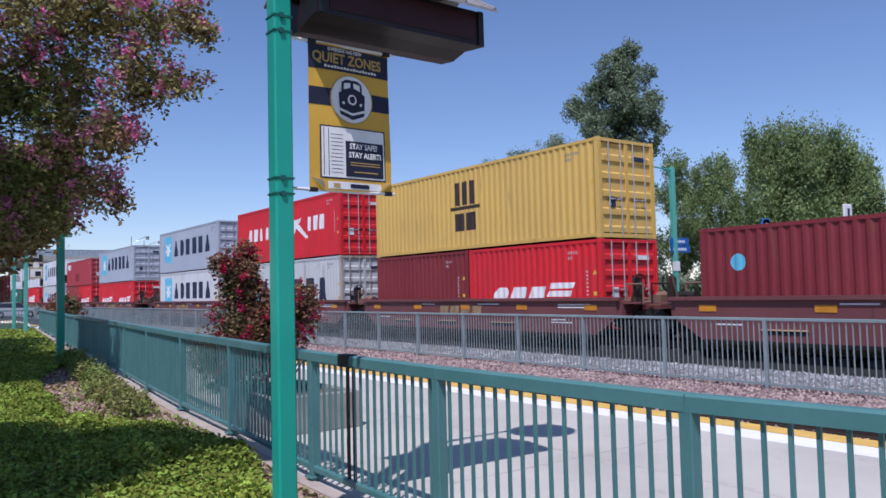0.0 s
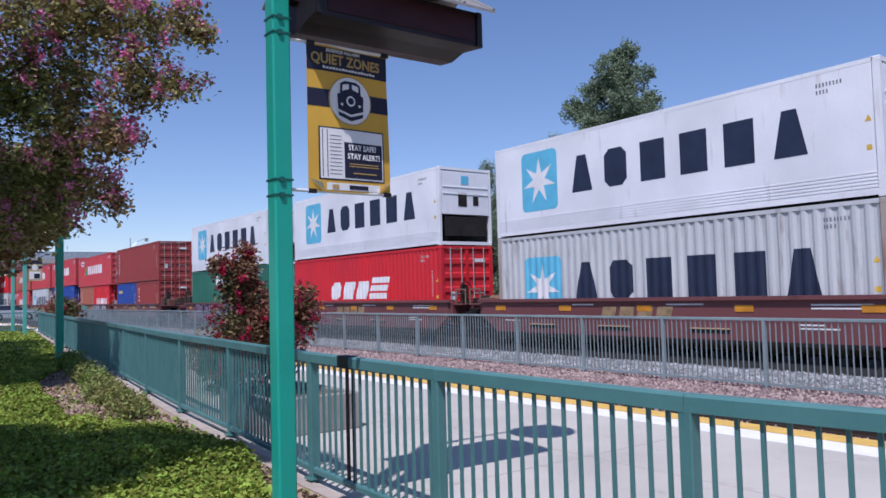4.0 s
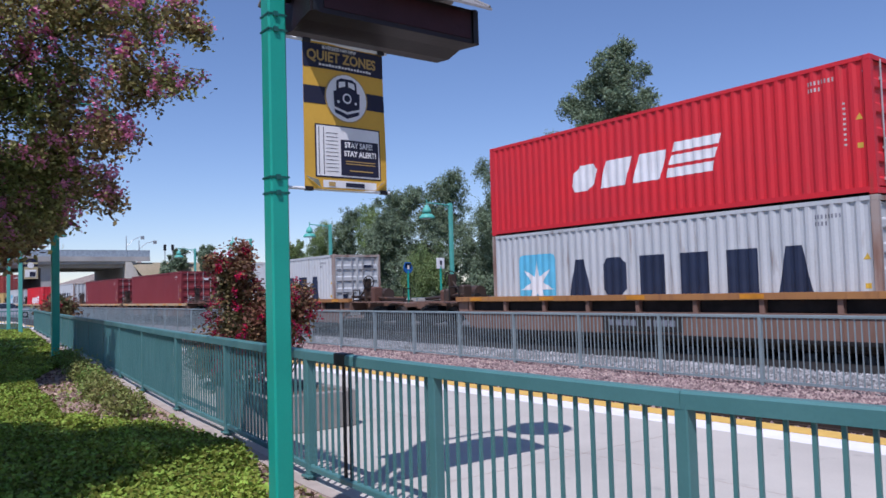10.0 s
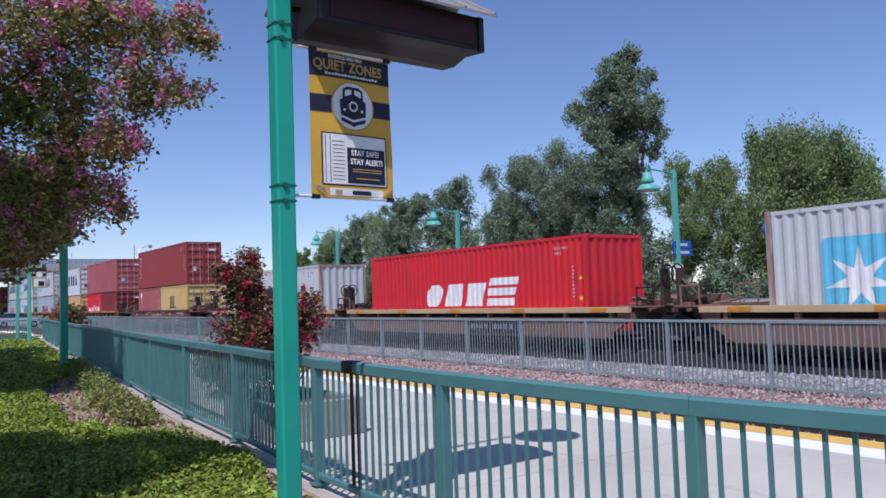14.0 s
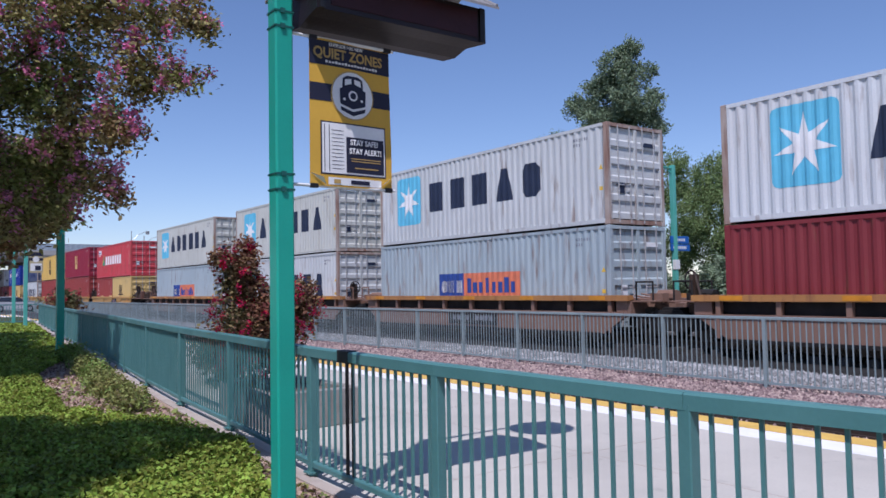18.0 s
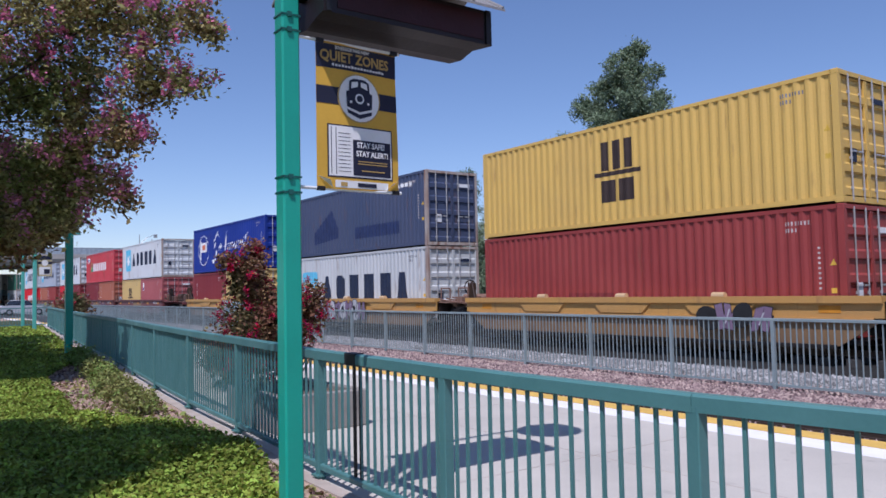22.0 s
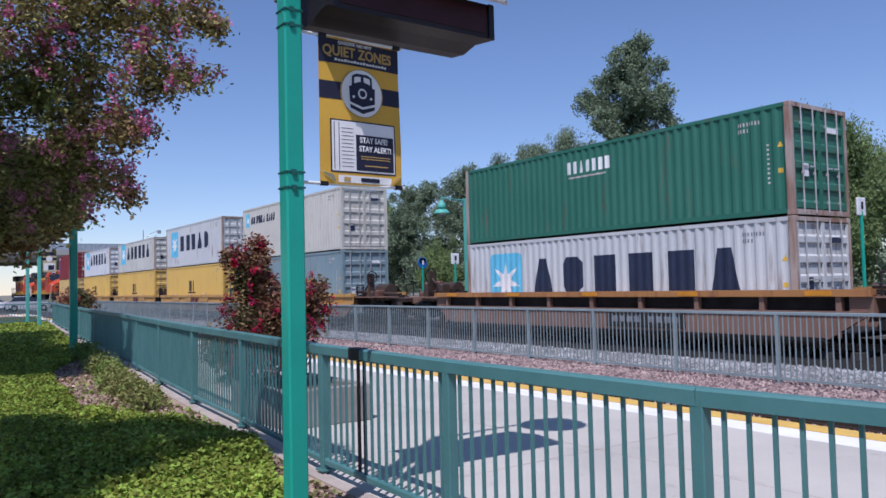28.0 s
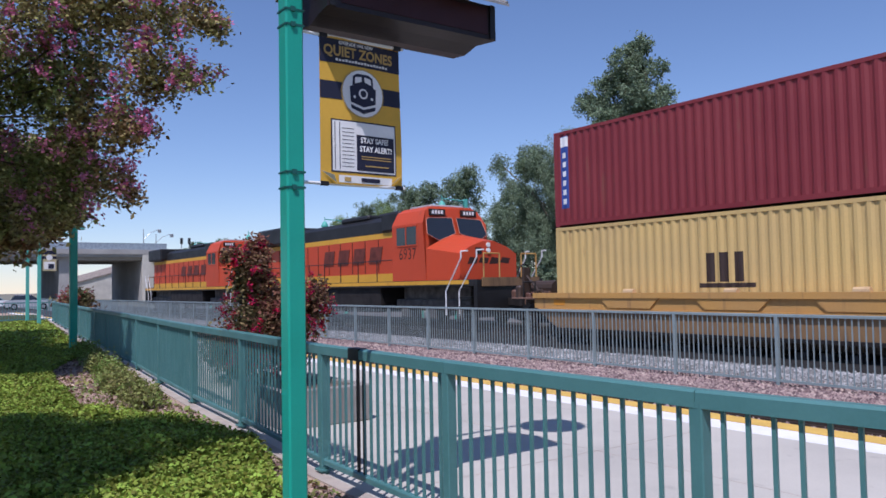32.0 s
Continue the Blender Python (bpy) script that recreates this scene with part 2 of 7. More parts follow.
# ---- mesh helpers ----
class Geo:
    """Collects vertices, faces and material numbers of one mesh."""

    def __init__(self):
        self.v, self.f, self.m = [], [], []

    def face(self, pts, m=0):
        n = len(self.v)
        self.v += [tuple(p) for p in pts]
        self.f.append(tuple(range(n, n + len(pts))))
        self.m.append(m)

    def box(self, x0, x1, y0, y1, z0, z1, m=0, bev=0.0):
        if bev:
            return self.bevbox(x0, x1, y0, y1, z0, z1, m, bev)
        n = len(self.v)
        self.v += [(x, y, z) for x in (x0, x1) for y in (y0, y1) for z in (z0, z1)]
        for q in ((0, 1, 3, 2), (4, 6, 7, 5), (0, 4, 5, 1), (2, 3, 7, 6), (0, 2, 6, 4), (1, 5, 7, 3)):
            self.f.append(tuple(n + i for i in q))
            self.m.append(m)

    def bevbox(self, x0, x1, y0, y1, z0, z1, m, b):
        bm = bmesh.new()
        bmesh.ops.create_cube(bm, size=1.0)
        for v in bm.verts:
            v.co = Vector(((x0 + x1) / 2 + v.co.x * (x1 - x0), (y0 + y1) / 2 + v.co.y * (y1 - y0), (z0 + z1) / 2 + v.co.z * (z1 - z0)))
        bmesh.ops.bevel(bm, geom=bm.edges[:], offset=b, segments=1, affect="EDGES")
        n = len(self.v)
        bm.verts.index_update()
        self.v += [tuple(v.co) for v in bm.verts]
        for f in bm.faces:
            self.f.append(tuple(n + v.index for v in f.verts))
            self.m.append(m)
        bm.free()

    def tube(self, p0, p1, r0, r1=None, seg=8, m=0, caps=True):
        p0, p1 = Vector(p0), Vector(p1)
        r1 = r0 if r1 is None else r1
        d = (p1 - p0).normalized()
        a = d.orthogonal().normalized()
        b = d.cross(a)
        n = len(self.v)
        for p, r in ((p0, r0), (p1, r1)):
            for i in range(seg):
                w = 2 * math.pi * i / seg
                self.v.append(tuple(p + a * (r * math.cos(w)) + b * (r * math.sin(w))))
        for i in range(seg):
            j = (i + 1) % seg
            self.f.append((n + i, n + j, n + seg + j, n + seg + i))
            self.m.append(m)
        if caps:
            self.f += [tuple(n + i for i in reversed(range(seg))), tuple(n + seg + i for i in range(seg))]
            self.m += [m, m]

    def lathe(self, prof, centre, seg=20, m=0):
        """prof: (radius, z) from top to bottom, round a vertical axis."""
        cx, cy, cz = centre
        n = len(self.v)
        for r, z in prof:
            for i in range(seg):
                w = 2 * math.pi * i / seg
                self.v.append((cx + r * math.cos(w), cy + r * math.sin(w), cz + z))
        for k in range(len(prof) - 1):
            for i in range(seg):
                j = (i + 1) % seg
                self.f.append((n + k * seg + i, n + k * seg + j, n + (k + 1) * seg + j, n + (k + 1) * seg + i))
                self.m.append(m)

    def extrude(self, pts, y0, y1, m=0):
        """A polygon in x, z pulled from y0 to y1."""
        n, k = len(self.v), len(pts)
        self.v += [(x, y0, z) for x, z in pts] + [(x, y1, z) for x, z in pts]
        self.f += [tuple(n + i for i in range(k)), tuple(n + k + i for i in reversed(range(k)))]
        self.m += [m, m]
        for i in range(k):
            j = (i + 1) % k
            self.f.append((n + i, n + k + i, n + k + j, n + j))
            self.m.append(m)

    def data(self, name, mats, smooth=False):
        me = bpy.data.meshes.new(name)
        me.from_pydata(self.v, [], self.f)
        for x in mats:
            me.materials.append(x)
        me.polygons.foreach_set("material_index", self.m)
        if smooth:
            me.polygons.foreach_set("use_smooth", [True] * len(self.f))
        me.update()
        bm = bmesh.new()
        bm.from_mesh(me)
        if len(bm.faces) < 20000:
            bmesh.ops.recalc_face_normals(bm, faces=bm.faces[:])
        bm.to_mesh(me)
        bm.free()
        return me


def part(name, g, material, parent=None, label="", smooth=False):
    """Links g (a Geo, or a mesh) as one mesh object, under a thing or a part."""
    mats = material if isinstance(material, (list, tuple)) else [material]
    me = g if isinstance(g, bpy.types.Mesh) else g.data(name, mats, smooth)
    ob = new(name, me)
    if isinstance(g, bpy.types.Mesh) and material is not None:
        for s, x in zip(ob.material_slots, mats):
            s.link = "OBJECT"
            s.material = x
    if parent is not None:
        ob.parent = parent
    if label:
        ob["label"] = label
    return ob


def thing(name, label, category, at=(0, 0, 0), group="", kind="", rz=0):
    ob = new(name)
    ob.matrix_basis = pose(*at, 0, 0, rz)
    ob.empty_display_size = 0.3
    return tagged(ob, label, category, group, kind)


def quads_mesh(name, co, mats, mi=None, smooth=False):
    """co: n x 4 x 3 array of quads, fast."""
    n = len(co)
    me = bpy.data.meshes.new(name)
    me.vertices.add(n * 4)
    me.vertices.foreach_set("co", co.reshape(-1).astype(np.float32))
    me.loops.add(n * 4)
    me.loops.foreach_set("vertex_index", np.arange(n * 4, dtype=np.int32))
    me.polygons.add(n)
    me.polygons.foreach_set("loop_start", np.arange(0, n * 4, 4, dtype=np.int32))
    for x in mats:
        me.materials.append(x)
    if mi is not None:
        me.polygons.foreach_set("material_index", mi.astype(np.int32))
    me.update(calc_edges=True)
    return me


def leaves(rng, centres, size, up=0.3, long=1.7, droop=0.0):
    """Leaf quads (diamonds) of the given size round the centres."""
    n = len(centres)
    a = rng.normal(size=(n, 3))
    a[:, 2] = a[:, 2] * 0.6 - droop
    a /= np.linalg.norm(a, axis=1)[:, None]
    nrm = rng.normal(size=(n, 3))
    nrm[:, 2] = np.abs(nrm[:, 2]) + up
    b = np.cross(a, nrm)
    b /= np.linalg.norm(b, axis=1)[:, None] + 1e-9
    s = (size * rng.uniform(0.6, 1.3, n))[:, None]
    return np.stack([centres - a * s * long / 2, centres + b * s / 2 + a * s * 0.15, centres + a * s * long / 2, centres - b * s / 2 + a * s * 0.15], axis=1)


def clumped(rng, blobs, clumps, per, spread, hollow=0.55):
    """Points in clumps, spread through the outer part of ellipsoid blobs ((centre), (radii), weight)."""
    w = np.array([b[2] for b in blobs], float)
    pick = rng.choice(len(blobs), clumps, p=w / w.sum())
    d = rng.normal(size=(clumps, 3))
    d /= np.linalg.norm(d, axis=1)[:, None]
    r = (hollow + (1 - hollow) * rng.uniform(0, 1, clumps) ** 0.7) * (1 + 0.18 * rng.normal(size=clumps))
    c = np.array([b[0] for b in blobs])[pick] + d * r[:, None] * np.array([b[1] for b in blobs])[pick]
    pts = np.repeat(c, per, axis=0) + rng.normal(size=(clumps * per, 3)) * spread
    return c, pts


# ---- ground, platform, tracks ----
TRACK_Y, TOR = 17.61, 0.08
WALK_EDGE = 7.80


def fence_y(x):
    """The near fence's line in plan: it bends gently away from the lawn."""
    xs = [-62, -36, -23.5, -17.0, -13.9, -10.7, -8.44, -5.94, -4.03, -3.3, -2.67, -2.16, -1.83, -1.37, 0.2, 3.0]
    ys = [8.4, 5.80, 4.55, 3.98, 3.64, 3.33, 3.17, 2.94, 2.875, 2.85, 2.86, 2.90, 2.93, 2.985, 3.2, 3.55]
    return float(np.interp(x, xs, ys))


g = Geo()
g.face([(-900, -700, -0.42), (900, -700, -0.42), (900, 2500, -0.42), (-900, 2500, -0.42)])
g.face([(-2600, -1500, -0.45), (900, -1500, -0.45), (900, 2600, -0.45), (-2600, 2600, -0.45)])
tagged(part("ground", g, M["far_ground"]), "dry sandy ground reaching to the horizon", "ground", kind="structure")

g = Geo()
xs = np.linspace(-70, 14, 60)
for a, b in zip(xs, xs[1:]):
    g.face([(a, fence_y(a) - 0.03, 0), (b, fence_y(b) - 0.03, 0), (b, 7.12, 0), (a, 7.12, 0)])
g.box(-70, 14, 7.1, WALK_EDGE, -0.6, -0.006)
plat = tagged(part("platform", g, M["concrete"]), "pale concrete station platform with control joints", "platform", kind="structure")
g = Geo()
g.box(-70, 14, 7.10, 7.50, -0.02, 0.002)
part("white_edge_line", g, M["white_line"], plat, "white painted edge line")
g = Geo()
g.box(-70, 14, 7.505, WALK_EDGE + 0.02, -0.05, 0.006)
part("tactile_edge", g, M["yellow_line"], plat, "yellow tactile edge strip")
g = Geo()
for x in np.arange(-60, 13, 3.05):
    g.box(x, x + 0.014, fence_y(x) + 0.05, 7.0, -0.012, 0.0016)
g.box(-60, 13, 5.3, 5.312, -0.012, 0.0016)
part("control_joint", g, M["kerb"], plat)

g = Geo()
g.box(-140, 30, WALK_EDGE - 0.1, 15.0, -0.6, -0.37)
tagged(part("ballast_bed", g, M["ballast_pink"]), "bed of pinkish crushed stone beside the platform", "ballast", kind="structure")
g = Geo()
prof = [(13.0, -0.365), (14.6, -0.335), (15.35, -0.325)]
for (y0, z0), (y1, z1) in zip(prof, prof[1:]):
    g.face([(-800, y0, z0), (30, y0, z0), (30, y1, z1), (-800, y1, z1)])
tagged(part("ballast_shoulder", g, M["ballast_grey"]), "grey crushed stone beside the freight track", "ballast", kind="structure")
# track bed, with the train's shade painted in as black
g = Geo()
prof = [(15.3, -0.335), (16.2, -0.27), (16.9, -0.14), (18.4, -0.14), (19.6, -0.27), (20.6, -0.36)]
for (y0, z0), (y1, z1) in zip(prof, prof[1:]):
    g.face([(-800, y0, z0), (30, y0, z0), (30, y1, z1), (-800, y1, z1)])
tagged(part("ballast_track", g, M["ballast_dark"]), "ballast under the freight track, blackened for the shade of the train", "ballast", kind="structure")


def track(yc, top, x0, x1, ties):
    t = thing("railway_track", "steel rails on concrete ties in ballast", "track", (0, yc, 0), kind="structure")
    for s in (-0.7175, 0.7175):
        g = Geo()
        g.box(x0, x1, s - 0.036, s + 0.036, top - 0.04, top)
        g.box(x0, x1, s - 0.012, s + 0.012, top - 0.13, top - 0.04)
        g.box(x0, x1, s - 0.07, s + 0.07, top - 0.16, top - 0.13)
        part("rail", g, M["rail_steel"], t)
    g = Geo()
    for x in np.arange(ties[0], ties[1], 0.61):
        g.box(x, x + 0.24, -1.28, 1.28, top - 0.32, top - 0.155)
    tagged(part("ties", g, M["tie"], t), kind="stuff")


track(TRACK_Y, TOR, -800, 30, (-120, 12))
track(8.95, -0.19, -140, 30, (-60, 8))

# lawn side
g = Geo()
xs = np.linspace(-70, 14, 60)
for a, b in zip(xs, xs[1:]):
    g.face([(a, -60, -0.004), (b, -60, -0.004), (b, fence_y(b) - 0.10, -0.004), (a, fence_y(a) - 0.10, -0.004)])
tagged(part("planting_bed", g, M["mulch"]), "bark mulch bed along the fence", "soil", kind="structure")
g = Geo()
for a, b in zip(xs, xs[1:]):
    ya, yb = fence_y(a), fence_y(b)
    g.v += [(a, ya - 0.14, 0.012), (b, yb - 0.14, 0.012), (b, yb - 0.02, 0.012), (a, ya - 0.02, 0.012), (a, ya - 0.14, -0.1), (b, yb - 0.14, -0.1), (b, yb - 0.12, -0.1), (a, ya - 0.12, -0.1)]
    n = len(g.v) - 8
    g.f += [(n, n + 1, n + 2, n + 3), (n + 4, n + 5, n + 1, n), (n + 3, n + 2, n + 6, n + 7)]
    g.m += [0, 0, 0]
tagged(part("kerb", g, M["kerb"]), "low concrete kerb under the fence", "kerb", kind="structure")


# ---- fences ----
def near_fence():
    f = thing("platform_fence", "teal painted steel picket fence along the platform", "fence")
    posts = [2.5, 0.15, -2.16, -4.03, -5.94, -8.44, -10.7, -13.3, -15.9, -18.3, -20.8, -23.3, -25.8, -28.3, -30.8, -33.3, -35.8, -38.3, -40.8, -43.3, -46]
    g = Geo()
    g.box(-0.035, 0.035, -0.035, 0.035, 0.0, 1.03, bev=0.006)
    g.box(-0.06, 0.06, -0.06, 0.06, 0.03, 0.045)
    post = g.data("post", [M["teal_fence"]])
    g = Geo()
    g.box(-0.009, 0.009, -0.009, 0.009, 0.13, 1.01)
    picket = g.data("picket", [M["teal_fence"]])
    for x in posts:
        p = part("post", post, None, f)
        p.location = (x, fence_y(x), 0)
    rest = Geo()
    for a, b in zip(posts, posts[1:]):
        ya, yb = fence_y(a), fence_y(b)
        ang = math.atan2(yb - ya, b - a)
        n = round(math.hypot(b - a, yb - ya) / 0.1085)
        for i in range(1, n):
            k = i / n
            x, y = a + (b - a) * k, ya + (yb - ya) * k
            if a <= -25:
                rest.box(x - 0.0095, x + 0.0095, y - 0.0095, y + 0.0095, 0.13, 1.015)
            else:
                p = part("picket", picket, None, f)
                p.location, p.rotation_euler = (x, y, 0), (0, 0, ang)
        d = Vector((b - a, yb - ya, 0)).normalized()
        s = Vector((-d.y, d.x, 0))
        for nm, z0, z1, w in (("top_rail", 1.0, 1.08, 0.037), ("bottom_rail", 0.085, 0.135, 0.022)):
            g = Geo()
            q = [(a, ya), (b, yb)]
            pts = []
            for (x, y) in q:
                for zz in (z0, z1 - 0.012):
                    for sg in (-1, 1):
                        pts.append((x + s.x * w * sg, y + s.y * w * sg, zz))
                for sg in (-0.7, 0.7):
                    pts.append((x + s.x * w * sg, y + s.y * w * sg, z1))
            g.v = pts
            g.f = [(0, 1, 7, 6), (0, 6, 8, 2), (1, 3, 9, 7), (2, 8, 10, 4), (3, 5, 11, 9), (4, 10, 11, 5), (0, 2, 4, 5, 3, 1), (6, 7, 9, 11, 10, 8)]
            g.m = [0] * 8
            part(nm, g, M["teal_fence"], f)
    tagged(part("picket_row", rest, M["teal_fence"], f), kind="stuff")
    # black clamp at a panel joint
    x = -5.30
    for dx in (0.0, 0.10):
        g = Geo()
        y = fence_y(x + dx)
        g.box(x + dx - 0.0105, x + dx + 0.0105, y - 0.0105, y + 0.0105, 0.11, 1.02)
        part("black_picket", g, M["black"], f, "black replacement picket")
    g = Geo()
    y = fence_y(x)
    g.box(x - 0.09, x + 0.09, y - 0.042, y + 0.042, 0.99, 1.086, bev=0.006)
    part("rail_sleeve", g, M["black"], f, "black sleeve over the rail joint")


near_fence()


def far_fence():
    y, z0, z1 = 12.96, -0.37, 0.925
    f = thing("track_fence", "grey-green steel picket fence between the tracks", "fence", (0, y, z0))
    h = z1 - z0
    g = Geo()
    g.box(-0.032, 0.032, -0.032, 0.032, 0, h - 0.02)
    post = g.data("post", [M["grey_fence"]])
    g = Geo()
    g.box(-0.009, 0.009, -0.009, 0.009, 0.1, h - 0.04)
    picket = g.data("picket", [M["grey_fence"]])
    rest = Geo()
    far = Geo()
    xs = [-7.94 + 2.245 * k for k in range(-47, 5)]
    for x in xs:
        if x > -60:
            part("post", post, None, f).location = (x, 0, 0)
        else:
            far.box(x - 0.032, x + 0.032, -0.032, 0.032, 0, h - 0.02)
        for i in range(1, 20):
            q = x + 2.245 * i / 20
            if -30 < q < -3:
                part("picket", picket, None, f).location = (q, 0, 0)
            else:
                rest.box(q - 0.009, q + 0.009, -0.009, 0.009, 0.1, h - 0.04)
    tagged(part("post_row", far, M["grey_fence"], f), kind="stuff")
    tagged(part("picket_row", rest, M["grey_fence"], f), kind="stuff")
    for x0, x1 in ((-114, -75), (-75, -36), (-36, 6)):
        g = Geo()
        g.box(x0, x1, -0.03, 0.03, h - 0.055, h, bev=0.006)
        part("top_rail", g, M["grey_fence"], f)
        g = Geo()
        g.box(x0, x1, -0.02, 0.02, 0.08, 0.125)
        part("bottom_rail", g, M["grey_fence"], f)


far_fence()


# ---- the freight train ----
SPEED = 22.2  # metres a second
FLOOR = 0.335  # underside of the lower boxes
MOVERS = []


def paint(name, col, stain=0.25, rust=(0.16, 0.075, 0.04), var=0.07, fade=None):
    return mat(name, col, 0.55, var=var, scale=0.5, fine=22, bump=0.06, col2=fade, stain=stain, stain_col=rust)


P = {
    "yellow": paint("box_yellow", (0.66, 0.43, 0.10), 0.15, fade=(0.60, 0.39, 0.10)),
    "tan": paint("box_tan_yellow", (0.60, 0.42, 0.15), 0.25, fade=(0.54, 0.38, 0.15)),
    "red": paint("box_bright_red", (0.66, 0.020, 0.026), 0.1, fade=(0.55, 0.022, 0.032)),
    "hred": paint("box_faded_red", (0.53, 0.048, 0.058), 0.6, fade=(0.55, 0.070, 0.080)),
    "old": paint("box_weathered_red", (0.47, 0.090, 0.060), 1.0, rust=(0.13, 0.06, 0.05), fade=(0.52, 0.13, 0.09)),
    "wine": paint("box_wine_red", (0.36, 0.036, 0.046), 0.45, rust=(0.15, 0.035, 0.035), fade=(0.40, 0.052, 0.060)),
    "brown": paint("box_red_brown", (0.265, 0.040, 0.035), 0.25, fade=(0.30, 0.050, 0.042)),
    "rust": paint("box_orange_brown", (0.36, 0.110, 0.060), 0.35, fade=(0.40, 0.14, 0.085)),
    "maroon": paint("box_maroon", (0.185, 0.022, 0.027), 0.2, fade=(0.215, 0.030, 0.034)),
    "crimson": paint("box_crimson_maroon", (0.25, 0.014, 0.035), 0.15, fade=(0.29, 0.02, 0.04)),
    "dusty": paint("box_dusty_maroon", (0.34, 0.085, 0.085), 0.25, fade=(0.39, 0.11, 0.11)),
    "grey": paint("box_light_grey", (0.545, 0.56, 0.545), 0.4, fade=(0.485, 0.505, 0.495)),
    "cool": paint("box_cool_grey", (0.36, 0.40, 0.45), 0.25, fade=(0.40, 0.44, 0.49)),
    "pale": paint("box_pale_grey", (0.60, 0.625, 0.625), 0.35, fade=(0.57, 0.58, 0.57)),
    "dirty": paint("box_stained_grey", (0.535, 0.54, 0.485), 0.6, rust=(0.30, 0.25, 0.19), fade=(0.48, 0.485, 0.43)),
    "beige": paint("box_beige_grey", (0.56, 0.545, 0.47), 0.4, rust=(0.34, 0.27, 0.19), fade=(0.50, 0.485, 0.42)),
    "white": paint("box_white", (0.82, 0.83, 0.83), 0.12, rust=(0.45, 0.40, 0.35)),
    "steel": paint("box_slate_blue", (0.330, 0.395, 0.415), 0.6, fade=(0.37, 0.435, 0.45)),
    "sage": paint("box_grey_teal", (0.185, 0.265, 0.285), 0.4, fade=(0.22, 0.295, 0.31)),
    "blue": paint("box_blue", (0.020, 0.060, 0.26), 0.2, fade=(0.025, 0.07, 0.30)),
    "royal": paint("box_royal_blue", (0.010, 0.035, 0.26), 0.15),
    "navy": paint("box_faded_navy", (0.050, 0.068, 0.125), 0.3, fade=(0.065, 0.080, 0.135)),
    "green": paint("box_green", (0.022, 0.13, 0.085), 0.3, fade=(0.03, 0.15, 0.10)),
}
RUSTY = paint("rusted_corner_steel", (0.44, 0.39, 0.34), 1.0, rust=(0.20, 0.095, 0.06), fade=(0.30, 0.19, 0.14))
GAP = mat("shadow_gap_steel", (0.03, 0.024, 0.022), 0.9)
INK = {
    "navy": mat("navy_ink", (0.018, 0.028, 0.06), 0.6, var=0.1, scale=2),
    "white": mat("white_ink", (0.80, 0.80, 0.78), 0.6, var=0.06, scale=2, stain=0.25, stain_col=(0.45, 0.30, 0.28)),
    "tan": mat("worn_tan_ink", (0.36, 0.25, 0.13), 0.6, var=0.2, scale=5),
    "faint": mat("worn_white_ink", (0.56, 0.50, 0.47), 0.6, var=0.2, scale=6),
    "faint_dark": mat("worn_grey_ink", (0.24, 0.25, 0.28), 0.6, var=0.2, scale=6),
    "sky": mat("sky_blue_ink", (0.13, 0.50, 0.68), 0.6, var=0.06, scale=2),
    "black": mat("dark_brown_ink", (0.045, 0.028, 0.022), 0.6, var=0.1),
    "gold": mat("gold_ink", (0.62, 0.42, 0.16), 0.6, var=0.06),
    "green": mat("green_ink", (0.02, 0.30, 0.16), 0.6, var=0.1),
    "orange": mat("orange_ink", (0.70, 0.20, 0.10), 0.6, var=0.1),
    "blue": mat("blue_ink", (0.03, 0.07, 0.28), 0.6, var=0.1),
    "yellow": mat("yellow_sticker", (0.70, 0.45, 0.05), 0.6),
    "red": mat("red_sticker", (0.55, 0.06, 0.06), 0.6),
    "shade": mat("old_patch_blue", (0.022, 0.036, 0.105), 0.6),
    "patch": mat("old_patch_brown", (0.235, 0.036, 0.036), 0.7, var=0.15),
}
FT40, FT20, FT45, WIDTH = 12.192, 6.058, 13.716, 2.438
HC, STD = 2.896, 2.591


def profile(length, smooth=False):
    """Corrugation of a long wall: (x, inset) pairs."""
    a, b = -length / 2 + 0.17, length / 2 - 0.17
    if smooth:
        return [(a, 0.004), (b, 0.004)]
    n = round((b - a) / 0.278)
    p = (b - a) / n
    out = []
    for i in range(n):
        x = a + i * p
        out += [(x, 0.004), (x + 0.26 * p, 0.004), (x + 0.5 * p, 0.040), (x + 0.76 * p, 0.040)]
    return out + [(b, 0.004)]


_cache = {}


